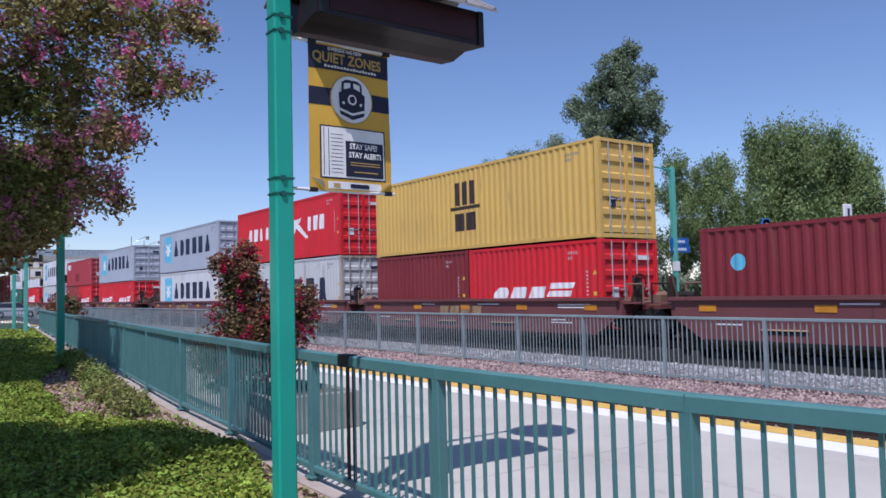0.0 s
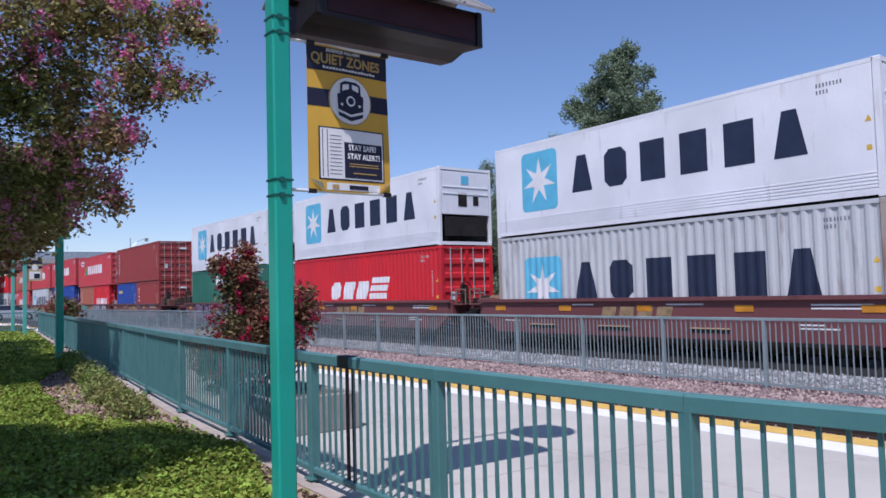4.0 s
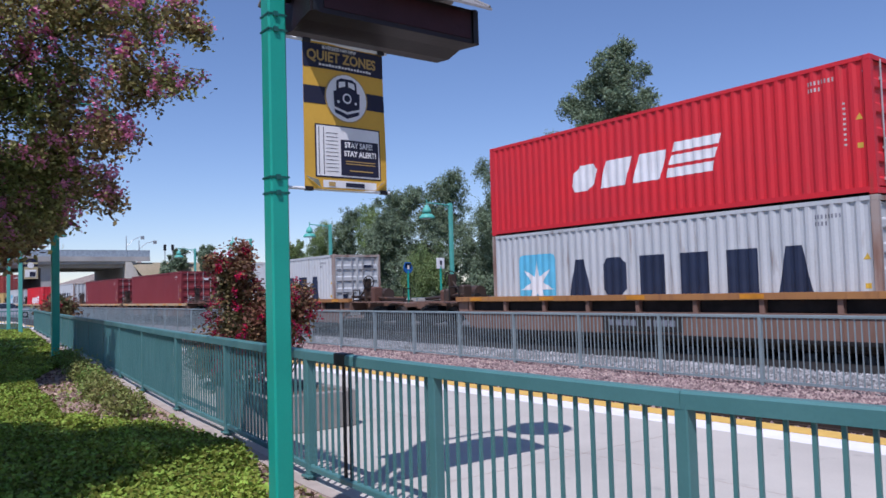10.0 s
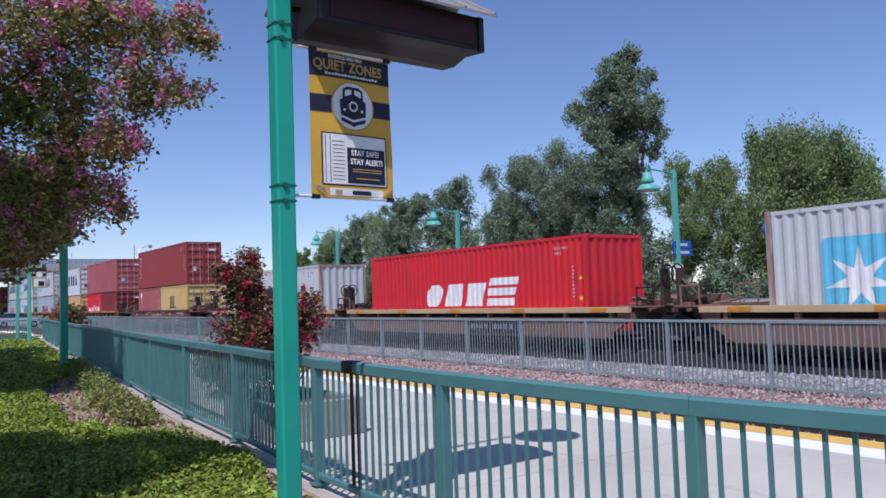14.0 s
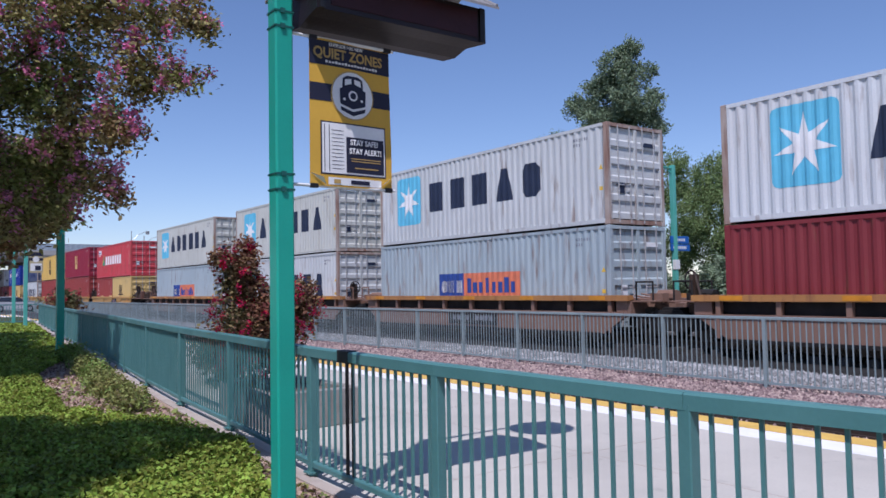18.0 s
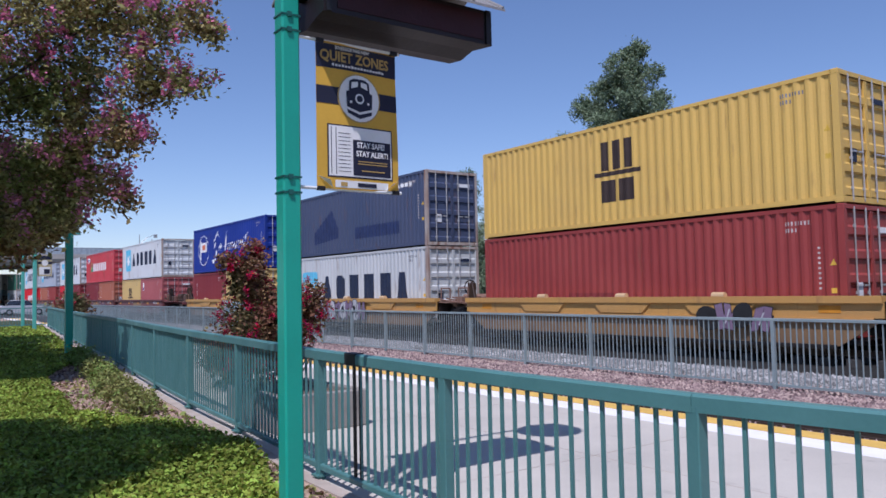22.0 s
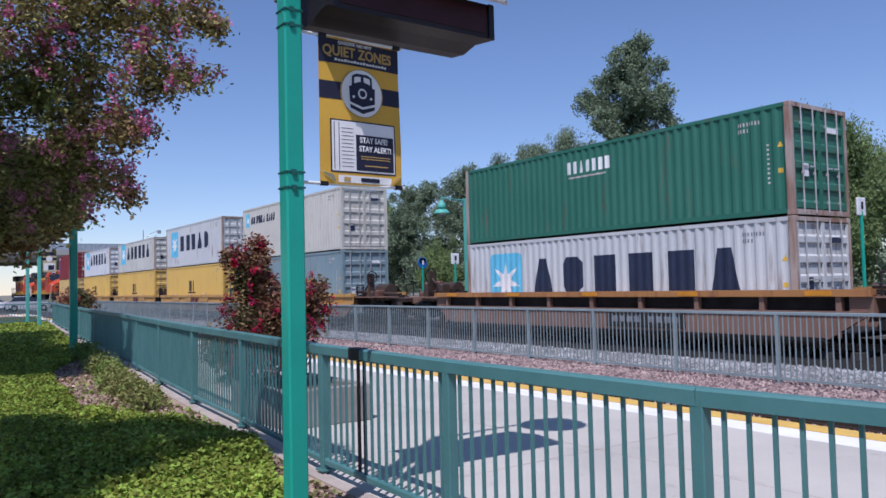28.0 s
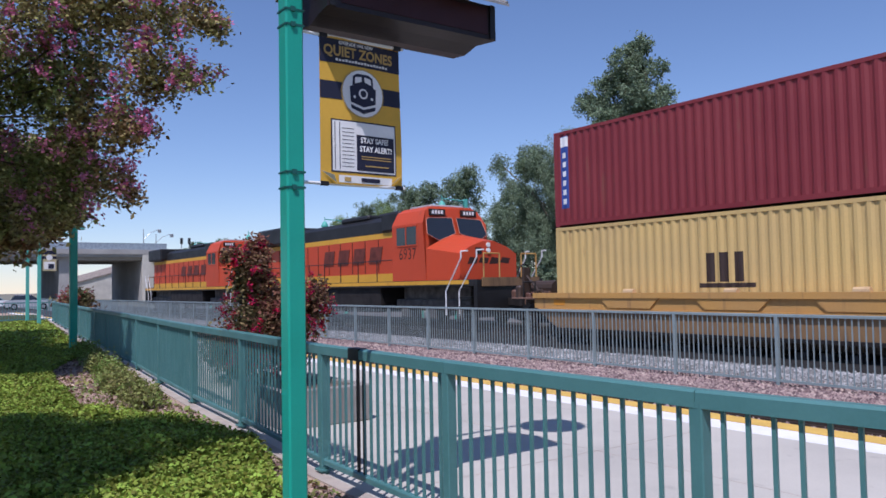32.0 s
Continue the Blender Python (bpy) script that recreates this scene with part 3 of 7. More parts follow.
def box_meshes(length, height, smooth):
    """The shared meshes of one size of freight container; x along it, y across, z up from its underside."""
    key = (length, height, smooth)
    if key in _cache:
        return _cache[key]
    L, W, H = length / 2, WIDTH / 2, height
    d = {}
    pr = profile(length, smooth)
    z0, z1 = 0.16, H - 0.10
    for s, nm in ((-1, "near"), (1, "far")):
        g = Geo()
        for (xa, ia), (xb, ib) in zip(pr, pr[1:]):
            g.face([(xa, s * (W - ia), z0), (xb, s * (W - ib), z0), (xb, s * (W - ib), z1), (xa, s * (W - ia), z1)])
        if smooth:
            for k in range(5):
                z = 0.20 + k * 0.075
                g.box(-L + 0.16, L - 0.16, s * W - 0.004, s * W + 0.008, z, z + 0.03)
        d["side_" + nm] = g.data("side_wall", [None])
    g = Geo()
    n = 1 if smooth else round(length / 0.6)
    for i in range(n):
        xa, xb = -L + 0.1 + i * (length - 0.2) / n, -L + 0.1 + (i + 1) * (length - 0.2) / n
        xm = xa + (xb - xa) * 0.7
        g.face([(xa, -W + 0.06, H - 0.03), (xm, -W + 0.06, H - 0.03), (xm, W - 0.06, H - 0.03), (xa, W - 0.06, H - 0.03)])
        g.face([(xm, -W + 0.06, H - 0.03), (xb, -W + 0.06, H - 0.048), (xb, W - 0.06, H - 0.048), (xm, W - 0.06, H - 0.03)])
    d["roof"] = g.data("roof", [None])
    # blind end: corrugated wall at -x
    g = Geo()
    ys = np.linspace(-W + 0.12, W - 0.12, 25)
    for i, (ya, yb) in enumerate(zip(ys, ys[1:])):
        k = i % 4
        ia, ib = ((0.02, 0.02), (0.02, 0.06), (0.06, 0.06), (0.06, 0.02))[k]
        g.face([(-L + ia, ya, 0.12), (-L + ib, yb, 0.12), (-L + ib, yb, H - 0.1), (-L + ia, ya, H - 0.1)])
    d["blind_end"] = g.data("blind_end", [None])
    g = Geo()
    g.box(-L + 0.16, L - 0.16, -W + 0.05, W - 0.05, 0.05, 0.14)
    d["floor"] = g.data("floor", [None])
    for nm, sy in (("rail_near", -1), ("rail_far", 1)):
        g = Geo()
        y0, y1 = sorted((sy * (W - 0.06), sy * W))
        g.box(-L + 0.15, L - 0.15, y0, y1, H - 0.10, H - 0.008)
        d["top_" + nm] = g.data("top_rail", [None])
        g = Geo()
        y0, y1 = sorted((sy * (W - 0.05), sy * (W - 0.002)))
        g.box(-L + 0.15, L - 0.15, y0, y1, 0.045, 0.16)
        d["bottom_" + nm] = g.data("bottom_rail", [None])
    for k, ex in enumerate((-1, 1)):
        x0, x1 = sorted((ex * (L - 0.12), ex * (L - 0.01)))
        for nm, za, zb in (("header", H - 0.11, H - 0.01), ("sill", 0.02, 0.14)):
            g = Geo()
            g.box(x0, x1, -W + 0.12, W - 0.12, za, zb)
            d[nm + str(k)] = g.data("end_" + nm, [None])
    # corner post with its castings
    for ix, sx in enumerate((-1, 1)):
        for iy, sy in enumerate((-1, 1)):
            g = Geo()
            x0, x1 = sorted((sx * (L - 0.16), sx * (L - 0.004)))
            y0, y1 = sorted((sy * (W - 0.10), sy * (W - 0.003)))
            g.box(x0, x1, y0, y1, 0.11, H - 0.11)
            x0, x1 = sorted((sx * (L - 0.178), sx * L))
            y0, y1 = sorted((sy * (W - 0.162), sy * W))
            for z in (0.0, H - 0.118):
                g.box(x0, x1, y0, y1, z, z + 0.118, bev=0.012)
            d["post%d%d" % (ix, iy)] = g.data("corner_post", [None])
    # doors at +x
    for iy, sy in enumerate((-1, 1)):
        y0, y1 = sorted((sy * 0.012, sy * (W - 0.11)))
        g = Geo()
        zb = np.linspace(0.17, H - 0.14, 6)
        for a, b in zip(zb, zb[1:]):
            h = (b - a) * 0.30
            for za, zc, xi, xj in ((a, a + h, 0.03, 0.03), (a + h, a + h + 0.05, 0.03, 0.075), (a + h + 0.05, b - 0.05, 0.075, 0.075), (b - 0.05, b, 0.075, 0.03)):
                g.face([(L - xi, y0, za), (L - xi, y1, za), (L - xj, y1, zc), (L - xj, y0, zc)])
        for yy in (y0, y1 - 0.05):
            g.box(L - 0.06, L - 0.018, yy, yy + 0.05, 0.15, H - 0.12)
        d["door%d" % iy] = g.data("door", [None])
        for k in range(2):
            y = sy * (0.28 + k * 0.50)
            g = Geo()
            g.tube((L - 0.004, y, 0.06), (L - 0.004, y, H - 0.06), 0.019, seg=6)
            for z in (0.3, 0.95, H - 0.5):
                g.box(L - 0.03, L + 0.004, y - 0.04, y + 0.04, z, z + 0.06)
            d["rod%d%d" % (iy, k)] = g.data("lock_rod", [None])
            g = Geo()
            ya, yb = sorted((y, y - sy * 0.22 if k else y + sy * 0.2))
            g.box(L - 0.002, L + 0.018, ya, yb, 1.12, 1.155)
            d["handle%d%d" % (iy, k)] = g.data("door_handle", [None])
    _cache[key] = d
    return d


class Marks:
    """Painted marks of a box side, each one a piece: (name, mesh builder, ink, too small to pick apart)."""

    def __init__(self):
        self.out, self.name, self.joined = [], "letter_block", None

    def piece(self, ink):
        if self.joined is not None:
            return self.joined
        g = Geo()
        self.out.append((self.name, g, ink, False))
        return g

    def join(self, name, ink, stuff=False):
        self.joined = Geo()
        self.out.append((name, self.joined, ink, stuff))

    def end(self):
        self.joined = None


def decal(marks, prof, poly, ink, lift=0.004):
    """Lays a convex polygon (x, z) on the corrugated near wall, following its folds."""
    g = marks.piece(ink)
    px = [p[0] for p in prof]
    pi = [p[1] for p in prof]
    x0, x1 = min(p[0] for p in poly), max(p[0] for p in poly)
    cuts = sorted({x0, x1, *[p[0] for p in poly], *[x for x in px if x0 < x < x1]})

    def span(x):
        zs = []
        for (xa, za), (xb, zb) in zip(poly, poly[1:] + poly[:1]):
            if abs(xb - xa) < 1e-9:
                if abs(x - xa) < 1e-6:
                    zs += [za, zb]
            elif min(xa, xb) - 1e-6 <= x <= max(xa, xb) + 1e-6:
                zs.append(za + (zb - za) * (x - xa) / (xb - xa))
        return (min(zs), max(zs)) if zs else (0, 0)

    for a, b in zip(cuts, cuts[1:]):
        if b - a < 1e-5:
            continue
        la, ha = span(a + 1e-6)
        lb, hb = span(b - 1e-6)
        ya, yb = -WIDTH / 2 + np.interp(a, px, pi) - lift, -WIDTH / 2 + np.interp(b, px, pi) - lift
        g.face([(a, ya, la), (b, yb, lb), (b, yb, hb), (a, ya, ha)])


def rect(x, z, w, h, slant=0.0):
    return [(x, z), (x + w, z), (x + w + slant, z + h), (x + slant, z + h)]


def bars(g, prof, x, z, w, h, n, ink, slant=0.0, gap=0.2):
    """A word as n plain blocks: squares, wedges and chamfered blocks in turn."""
    p = w / (n - gap)
    for i in range(n):
        b, x0 = p * (1 - gap), x + i * p
        k = (i * 2 + n) % 5
        if k == 1:
            q = [(x0, z), (x0 + b, z), (x0 + b * 0.72, z + h), (x0 + b * 0.28, z + h)]
        elif k == 3:
            c = 0.22 * b
            q = [(x0 + c, z), (x0 + b - c, z), (x0 + b, z + c), (x0 + b, z + h - c), (x0 + b - c, z + h), (x0 + c, z + h), (x0, z + h - c), (x0, z + c)]
        else:
            q = rect(x0, z, b, h)
        decal(g, prof, [(a + slant * (c - z) / h, c) for a, c in q], ink)


def star(g, prof, x, z, s, ink, lift=0.008):
    """Seven-pointed star, one piece."""
    g.join("star", ink)
    for k in range(7):
        w = math.pi / 2 + k * 2 * math.pi / 7
        a = (x + s * math.cos(w), z + s * math.sin(w))
        l = (x + 0.36 * s * math.cos(w + math.pi / 7), z + 0.36 * s * math.sin(w + math.pi / 7))
        r = (x + 0.36 * s * math.cos(w - math.pi / 7), z + 0.36 * s * math.sin(w - math.pi / 7))
        decal(g, prof, [(x, z), r, a, l], ink, lift)
    g.end()


def logo(kind, prof, L, H, g):
    """Plain shapes in the colours of the markings of a box, on its near wall."""
    def ink(n):
        return n

    if kind in ("star", "star_low", "star_short", "star_line"):
        if kind == "star_line":
            g.name = "star_panel"
            decal(g, prof, rect(-L + 0.5, H - 1.05, 0.55, 0.75), ink("sky"))
            g.name = "letter_block"
            star(g, prof, -L + 0.78, H - 0.68, 0.24, ink("white"))
            bars(g, prof, -L + 1.25, H - 0.92, 2.0, 0.42, 6, ink("navy"), 0.05, 0.25)
            bars(g, prof, -L + 3.5, H - 0.92, 1.1, 0.42, 4, ink("navy"), 0.05, 0.25)
        else:
            zt = 2.56 if kind != "star_low" else 2.20
            g.join("star_panel", "sky")
            x0, x1, z0, z1, c = -L + 1.28, -L + 2.85, zt - 1.84, zt, 0.14
            decal(g, prof, [(x0 + c, z0), (x1 - c, z0), (x1 - c / 3, z0 + c / 3), (x1, z0 + c), (x1, z1 - c), (x1 - c / 3, z1 - c / 3), (x1 - c, z1), (x0 + c, z1), (x0 + c / 3, z1 - c / 3), (x0, z1 - c), (x0, z0 + c), (x0 + c / 3, z0 + c / 3)], "sky")
            g.end()
            star(g, prof, -L + 2.06, zt - 0.92, 0.74, ink("white"))
            n = 5 if kind == "star_short" else 6
            low = kind == "star_low"
            x, w = (-L + 3.45, 7.15) if not low else (-L + 3.45, 7.3)
            bars(g, prof, x, zt - (1.30 if low else 1.46), w * n / 6, 1.06, n, ink("navy"), 0, 0.37)
    elif kind == "m":
        x, z = -L + 5.95, 1.48
        for i in range(3):
            decal(g, prof, rect(x - 0.60 + i * 0.44, z + 0.1, 0.28, 0.82), ink("black"))
        decal(g, prof, rect(x - 0.85, z - 0.06, 1.7, 0.12), ink("black"))
        for i in range(2):
            decal(g, prof, rect(x - 0.62 + i * 0.68, z - 0.80, 0.54, 0.62), ink("black"))
    elif kind == "m_gold":
        x, z = -L + 5.95, 1.62
        for i in range(3):
            decal(g, prof, rect(x - 0.55 + i * 0.38, z, 0.24, 0.62), ink("gold"))
        decal(g, prof, rect(x - 0.7, z - 0.13, 1.4, 0.1), ink("gold"))
        for i in range(2):
            decal(g, prof, rect(x - 0.5 + i * 0.56, z - 0.72, 0.46, 0.50), ink("gold"))
    elif kind in ("m_low", "m_low20"):
        x, z = -L + (5.85 if kind == "m_low" else 2.75), 1.18
        for i in range(3):
            decal(g, prof, rect(x - 0.55 + i * 0.40, z, 0.25, 0.72), ink("black"))
        decal(g, prof, rect(x - 0.75, z - 0.14, 1.55, 0.11), ink("black"))
    elif kind == "bird":
        bars(g, prof, -L + 1.63, 1.2, 4.9, 0.66, 7, ink("white"), 0.05, 0.42)
        bars(g, prof, -L + 8.85, 1.3, 1.7, 0.68, 3, ink("white"), 0.05, 0.36)
        decal(g, prof, [(-L + 6.35, 2.32), (-L + 6.75, 2.34), (-L + 8.0, 1.66), (-L + 7.5, 1.6)], ink("white"))
        decal(g, prof, [(-L + 6.75, 0.86), (-L + 6.9, 0.84), (-L + 8.3, 2.0), (-L + 7.6, 1.92)], ink("white"), 0.007)
        decal(g, prof, [(-L + 7.8, 1.8), (-L + 9.0, 1.0), (-L + 8.75, 0.95), (-L + 7.6, 1.55)], ink("white"), 0.010)
    elif kind == "bird20":
        bars(g, prof, -L + 0.6, 0.85, 2.2, 0.42, 7, ink("white"), 0.03, 0.35)
        bars(g, prof, -L + 4.2, 0.95, 1.15, 0.42, 3, ink("white"), 0.03, 0.3)
        decal(g, prof, [(-L + 2.8, 1.5), (-L + 3.0, 1.52), (-L + 3.9, 1.1), (-L + 3.6, 1.05)], ink("white"))
        decal(g, prof, [(-L + 3.1, 0.72), (-L + 3.2, 0.7), (-L + 4.0, 1.25), (-L + 3.6, 1.22)], ink("white"), 0.007)
    elif kind in ("waves", "waves_low", "waves20"):
        s, x, z = {"waves": (1.24, -L + 3.6, 1.0), "waves_low": (1.3, -L + 3.9, 0.85), "waves20": (0.92, -L + 1.15, 0.72)}[kind]
        bars(g, prof, x, z, 2.6 * s, 0.60 * s, 3, ink("white"), 0.24, 0.22)
        for i in range(3):
            decal(g, prof, rect(x + 2.75 * s + i * 0.1, z + i * 0.26 * s, 1.1 * s, 0.19 * s, 0.08), ink("white"))
    elif kind in ("tri", "tri_mid", "tri_low", "tri45"):
        x, z, s = {"tri": (-L + 2.5, 1.1, 1.0), "tri_mid": (-L + 2.33, 1.14, 0.95), "tri_low": (-L + 2.3, 0.95, 0.95), "tri45": (-L + 3.1, 1.17, 1.0)}[kind]
        decal(g, prof, [(x, z), (x + 0.95 * s, z), (x + 0.48 * s, z + 0.98 * s)], ink("green"))
        decal(g, prof, [(x - 0.16, z), (x + 0.02, z), (x + 0.47 * s, z + 0.98 * s), (x + 0.42 * s, z + 0.98 * s)], ink("yellow"))
        bars(g, prof, x + 1.15 * s, z + 0.02, 5.8 * s, 0.80 * s, 7, ink("white"), 0, 0.26)
        decal(g, prof, rect(x - 1.75, H - 0.72, 1.15, 0.38), ink("white"))
        decal(g, prof, rect(x - 1.55, H - 0.64, 0.75, 0.14), ink("blue"), 0.008)
        decal(g, prof, rect(x - 1.7, H - 0.84, 1.0, 0.06), ink("white"))
    elif kind == "word20_low":
        bars(g, prof, -L + 1.1, 0.72, 4.05, 0.74, 7, ink("white"), 0, 0.26)
    elif kind == "top_left":
        bars(g, prof, -L + 0.45, H - 0.85, 1.5, 0.55, 4, ink("white"), 0.12, 0.25)
        decal(g, prof, rect(-L + 4.6, 0.5, 1.9, 0.75), ink("patch"))
    elif kind in ("vert", "vert20"):
        n = 6 if kind == "vert" else 4
        for i in range(n):
            z = H - 0.55 - i * 0.30
            decal(g, prof, rect(-L + 0.56, z, 0.26, 0.09), ink("white"))
            decal(g, prof, rect(-L + 0.63, z - 0.13, 0.13, 0.12), ink("white"))
        if kind == "vert":
            decal(g, prof, rect(-L + 0.35, 0.6, 0.14, 0.16), ink("yellow"))
    elif kind in ("slanted", "slanted20"):
        for i in range(3):
            z = H - 0.95 - i * 0.50
            decal(g, prof, rect(-L + 0.60, z, 0.16, 0.34, -0.04), ink("white"))
    elif kind == "three":
        for i in range(3):
            decal(g, prof, rect(-L + 0.58, H - 0.75 - i * 0.52, 0.2, 0.32, 0.03), ink("white"))
    elif kind == "strip":
        decal(g, prof, rect(-L + 0.28, H - 2.35, 0.30, 2.2), ink("blue"))
        decal(g, prof, rect(-L + 0.28, H - 0.48, 0.30, 0.30), ink("white"), 0.007)
        for i in range(6):
            decal(g, prof, rect(-L + 0.34, H - 0.82 - i * 0.28, 0.17, 0.16), ink("white"), 0.007)
    elif kind == "serif":
        bars(g, prof, -L + 4.4, H - 1.0, 3.0, 0.62, 7, ink("white"), 0, 0.3)
        decal(g, prof, rect(-L + 4.4, H - 1.22, 3.0, 0.05), ink("red"))
    elif kind == "serif_top":
        bars(g, prof, -L + 5.05, H - 0.78, 1.7, 0.36, 7, ink("white"), 0, 0.35)
        decal(g, prof, rect(-L + 5.1, H - 0.92, 1.5, 0.05), ink("faint"))
    elif kind == "sea_low":
        decal(g, prof, rect(-L + 0.5, H - 0.82, 0.5, 0.36), ink("red"))
        bars(g, prof, -L + 1.05, H - 0.82, 1.75, 0.42, 5, ink("white"), 0, 0.2)
    elif kind == "sea_gold20":
        bars(g, prof, -L + 0.5, H - 0.8, 1.2, 0.22, 5, ink("gold"), 0, 0.2)
    elif kind == "duo":
        x = -L + 3.97
        decal(g, prof, rect(x, 0.78, 1.50, 0.92), ink("blue"))
        decal(g, prof, rect(x + 1.50, 0.78, 2.9, 0.92), ink("orange"))
        bars(g, prof, x + 0.16, 1.03, 1.2, 0.42, 3, ink("white"), 0, 0.25)
        for i in range(8):
            decal(g, prof, rect(x + 1.68 + i * 0.33, 1.02, 0.2, 0.36 + 0.14 * (i % 3 == 0)), ink("blue"), 0.008)
    elif kind == "script":
        x, zc = -L + 1.97, 1.46
        g.join("roundel_ring", "white")
        for k in range(24):
            a, b = 2 * math.pi * k / 24, 2 * math.pi * (k + 1) / 24
            q = [(x + 0.96 * math.cos(w) * r, zc + 0.97 * math.sin(w) * r) for w, r in ((a, 0.95), (b, 0.95), (b, 1), (a, 1))]
            decal(g, prof, q, ink("white"))
        g.end()
        g.name = "flag_shape"
        decal(g, prof, rect(x - 0.62, 0.85, 0.2, 1.25), ink("white"))
        decal(g, prof, rect(x - 0.4, 1.35, 1.05, 0.62), ink("white"))
        decal(g, prof, rect(x - 0.28, 1.5, 0.55, 0.32), ink("orange"), 0.008)
        # loose brush strokes in place of the script word
        g.name = "script_stroke"
        strokes = ((3.55, 0.55, 0.9, 0.75), (4.2, 0.7, 4.35, 1.35), (3.95, 1.5, 4.2, 1.9), (3.9, 1.9, 4.6, 2.5), (4.5, 2.4, 4.85, 2.2), (4.7, 1.35, 5.1, 1.75), (5.0, 1.3, 5.3, 1.75), (5.75, 0.6, 6.15, 2.45), (5.5, 1.5, 6.3, 1.65), (6.3, 1.3, 6.5, 1.7), (6.6, 1.3, 6.8, 1.7), (6.9, 1.3, 7.1, 1.72), (7.2, 1.35, 7.55, 1.72), (7.6, 1.3, 7.85, 1.72), (8.0, 1.35, 8.15, 1.75), (8.3, 1.35, 8.5, 1.75), (8.6, 1.35, 8.8, 1.75), (8.95, 1.35, 9.3, 1.9), (9.0, 1.85, 9.6, 2.1), (9.1, 1.35, 9.6, 1.55))
        for k, (xa, za, xb, zb) in enumerate(strokes[1:]):
            w = 0.13
            decal(g, prof, [(-L + xa, za), (-L + xa + w, za), (-L + xb + w, zb), (-L + xb, zb)], ink("white"), 0.004 + 0.002 * (k % 3))
        decal(g, prof, [(-L + 3.55, 0.75), (-L + 3.75, 0.55), (-L + 4.3, 0.7), (-L + 4.2, 0.85)], ink("white"))
    elif kind == "ghost":
        decal(g, prof, [(-L + 2.6, 0.55), (-L + 5.0, 0.75), (-L + 5.0, 1.2), (-L + 4.4, 2.05), (-L + 2.6, 1.1)], ink("shade"))
        decal(g, prof, rect(-L + 6.6, 0.6, 3.6, 0.5), ink("shade"))
        decal(g, prof, rect(-L + 0.5, H - 0.75, 0.3, 0.36), ink("red"))
        bars(g, prof, -L + 8.8, H - 0.5, 2.4, 0.16, 8, ink("white"), 0, 0.35)
    elif kind == "dot20":
        c = [(-L + 0.75 + 0.2 * math.cos(k * math.pi / 5), H - 1.25 + 0.2 * math.sin(k * math.pi / 5)) for k in range(10)]
        decal(g, prof, c, ink("sky"))
    elif kind == "flag20":
        decal(g, prof, rect(-L + 0.62, H - 0.95, 0.42, 0.62), ink("white"))
        decal(g, prof, [(-L + 0.67, H - 0.9), (-L + 0.99, H - 0.9), (-L + 0.99, H - 0.5)], ink("blue"), 0.007)
    elif kind == "dot":
        c = [(-L + 1.02 + 0.20 * math.cos(k * math.pi / 6), 1.73 + 0.21 * math.sin(k * math.pi / 6)) for k in range(12)]
        decal(g, prof, c, ink("sky"))
    elif kind == "patch":
        decal(g, prof, rect(-L + 3.9, 0.45, 1.8, 0.6), ink("patch"))
    # container number and small stickers by the leading corner
    if kind != "plain0":
        dark = kind in ("star", "star_low", "star_short", "star_line", "m", "m_low", "m_low20", "duo")
        c = "faint_dark" if dark else "faint"
        g.join("number_line", c, True)
        rows = (8, 4) if L > 4 else (6, 3)
        for r, n in enumerate(rows):
            for i in range(n):
                decal(g, prof, rect(L - 1.35 + i * 0.075, H - 0.40 - r * 0.15, 0.035, 0.09), c)
        if not dark and kind not in ("tri", "tri45"):
            for i in range(9):
                decal(g, prof, rect(L - 0.62, H - 0.95 - i * 0.11, 0.05, 0.045), c)
        g.end()
        g.name = "warning_sticker"
        decal(g, prof, [(L - 0.36, 1.58), (L - 0.22, 1.58), (L - 0.29, 1.72)], "yellow")
        decal(g, prof, rect(L - 0.35, 0.98, 0.11, 0.11), "yellow")


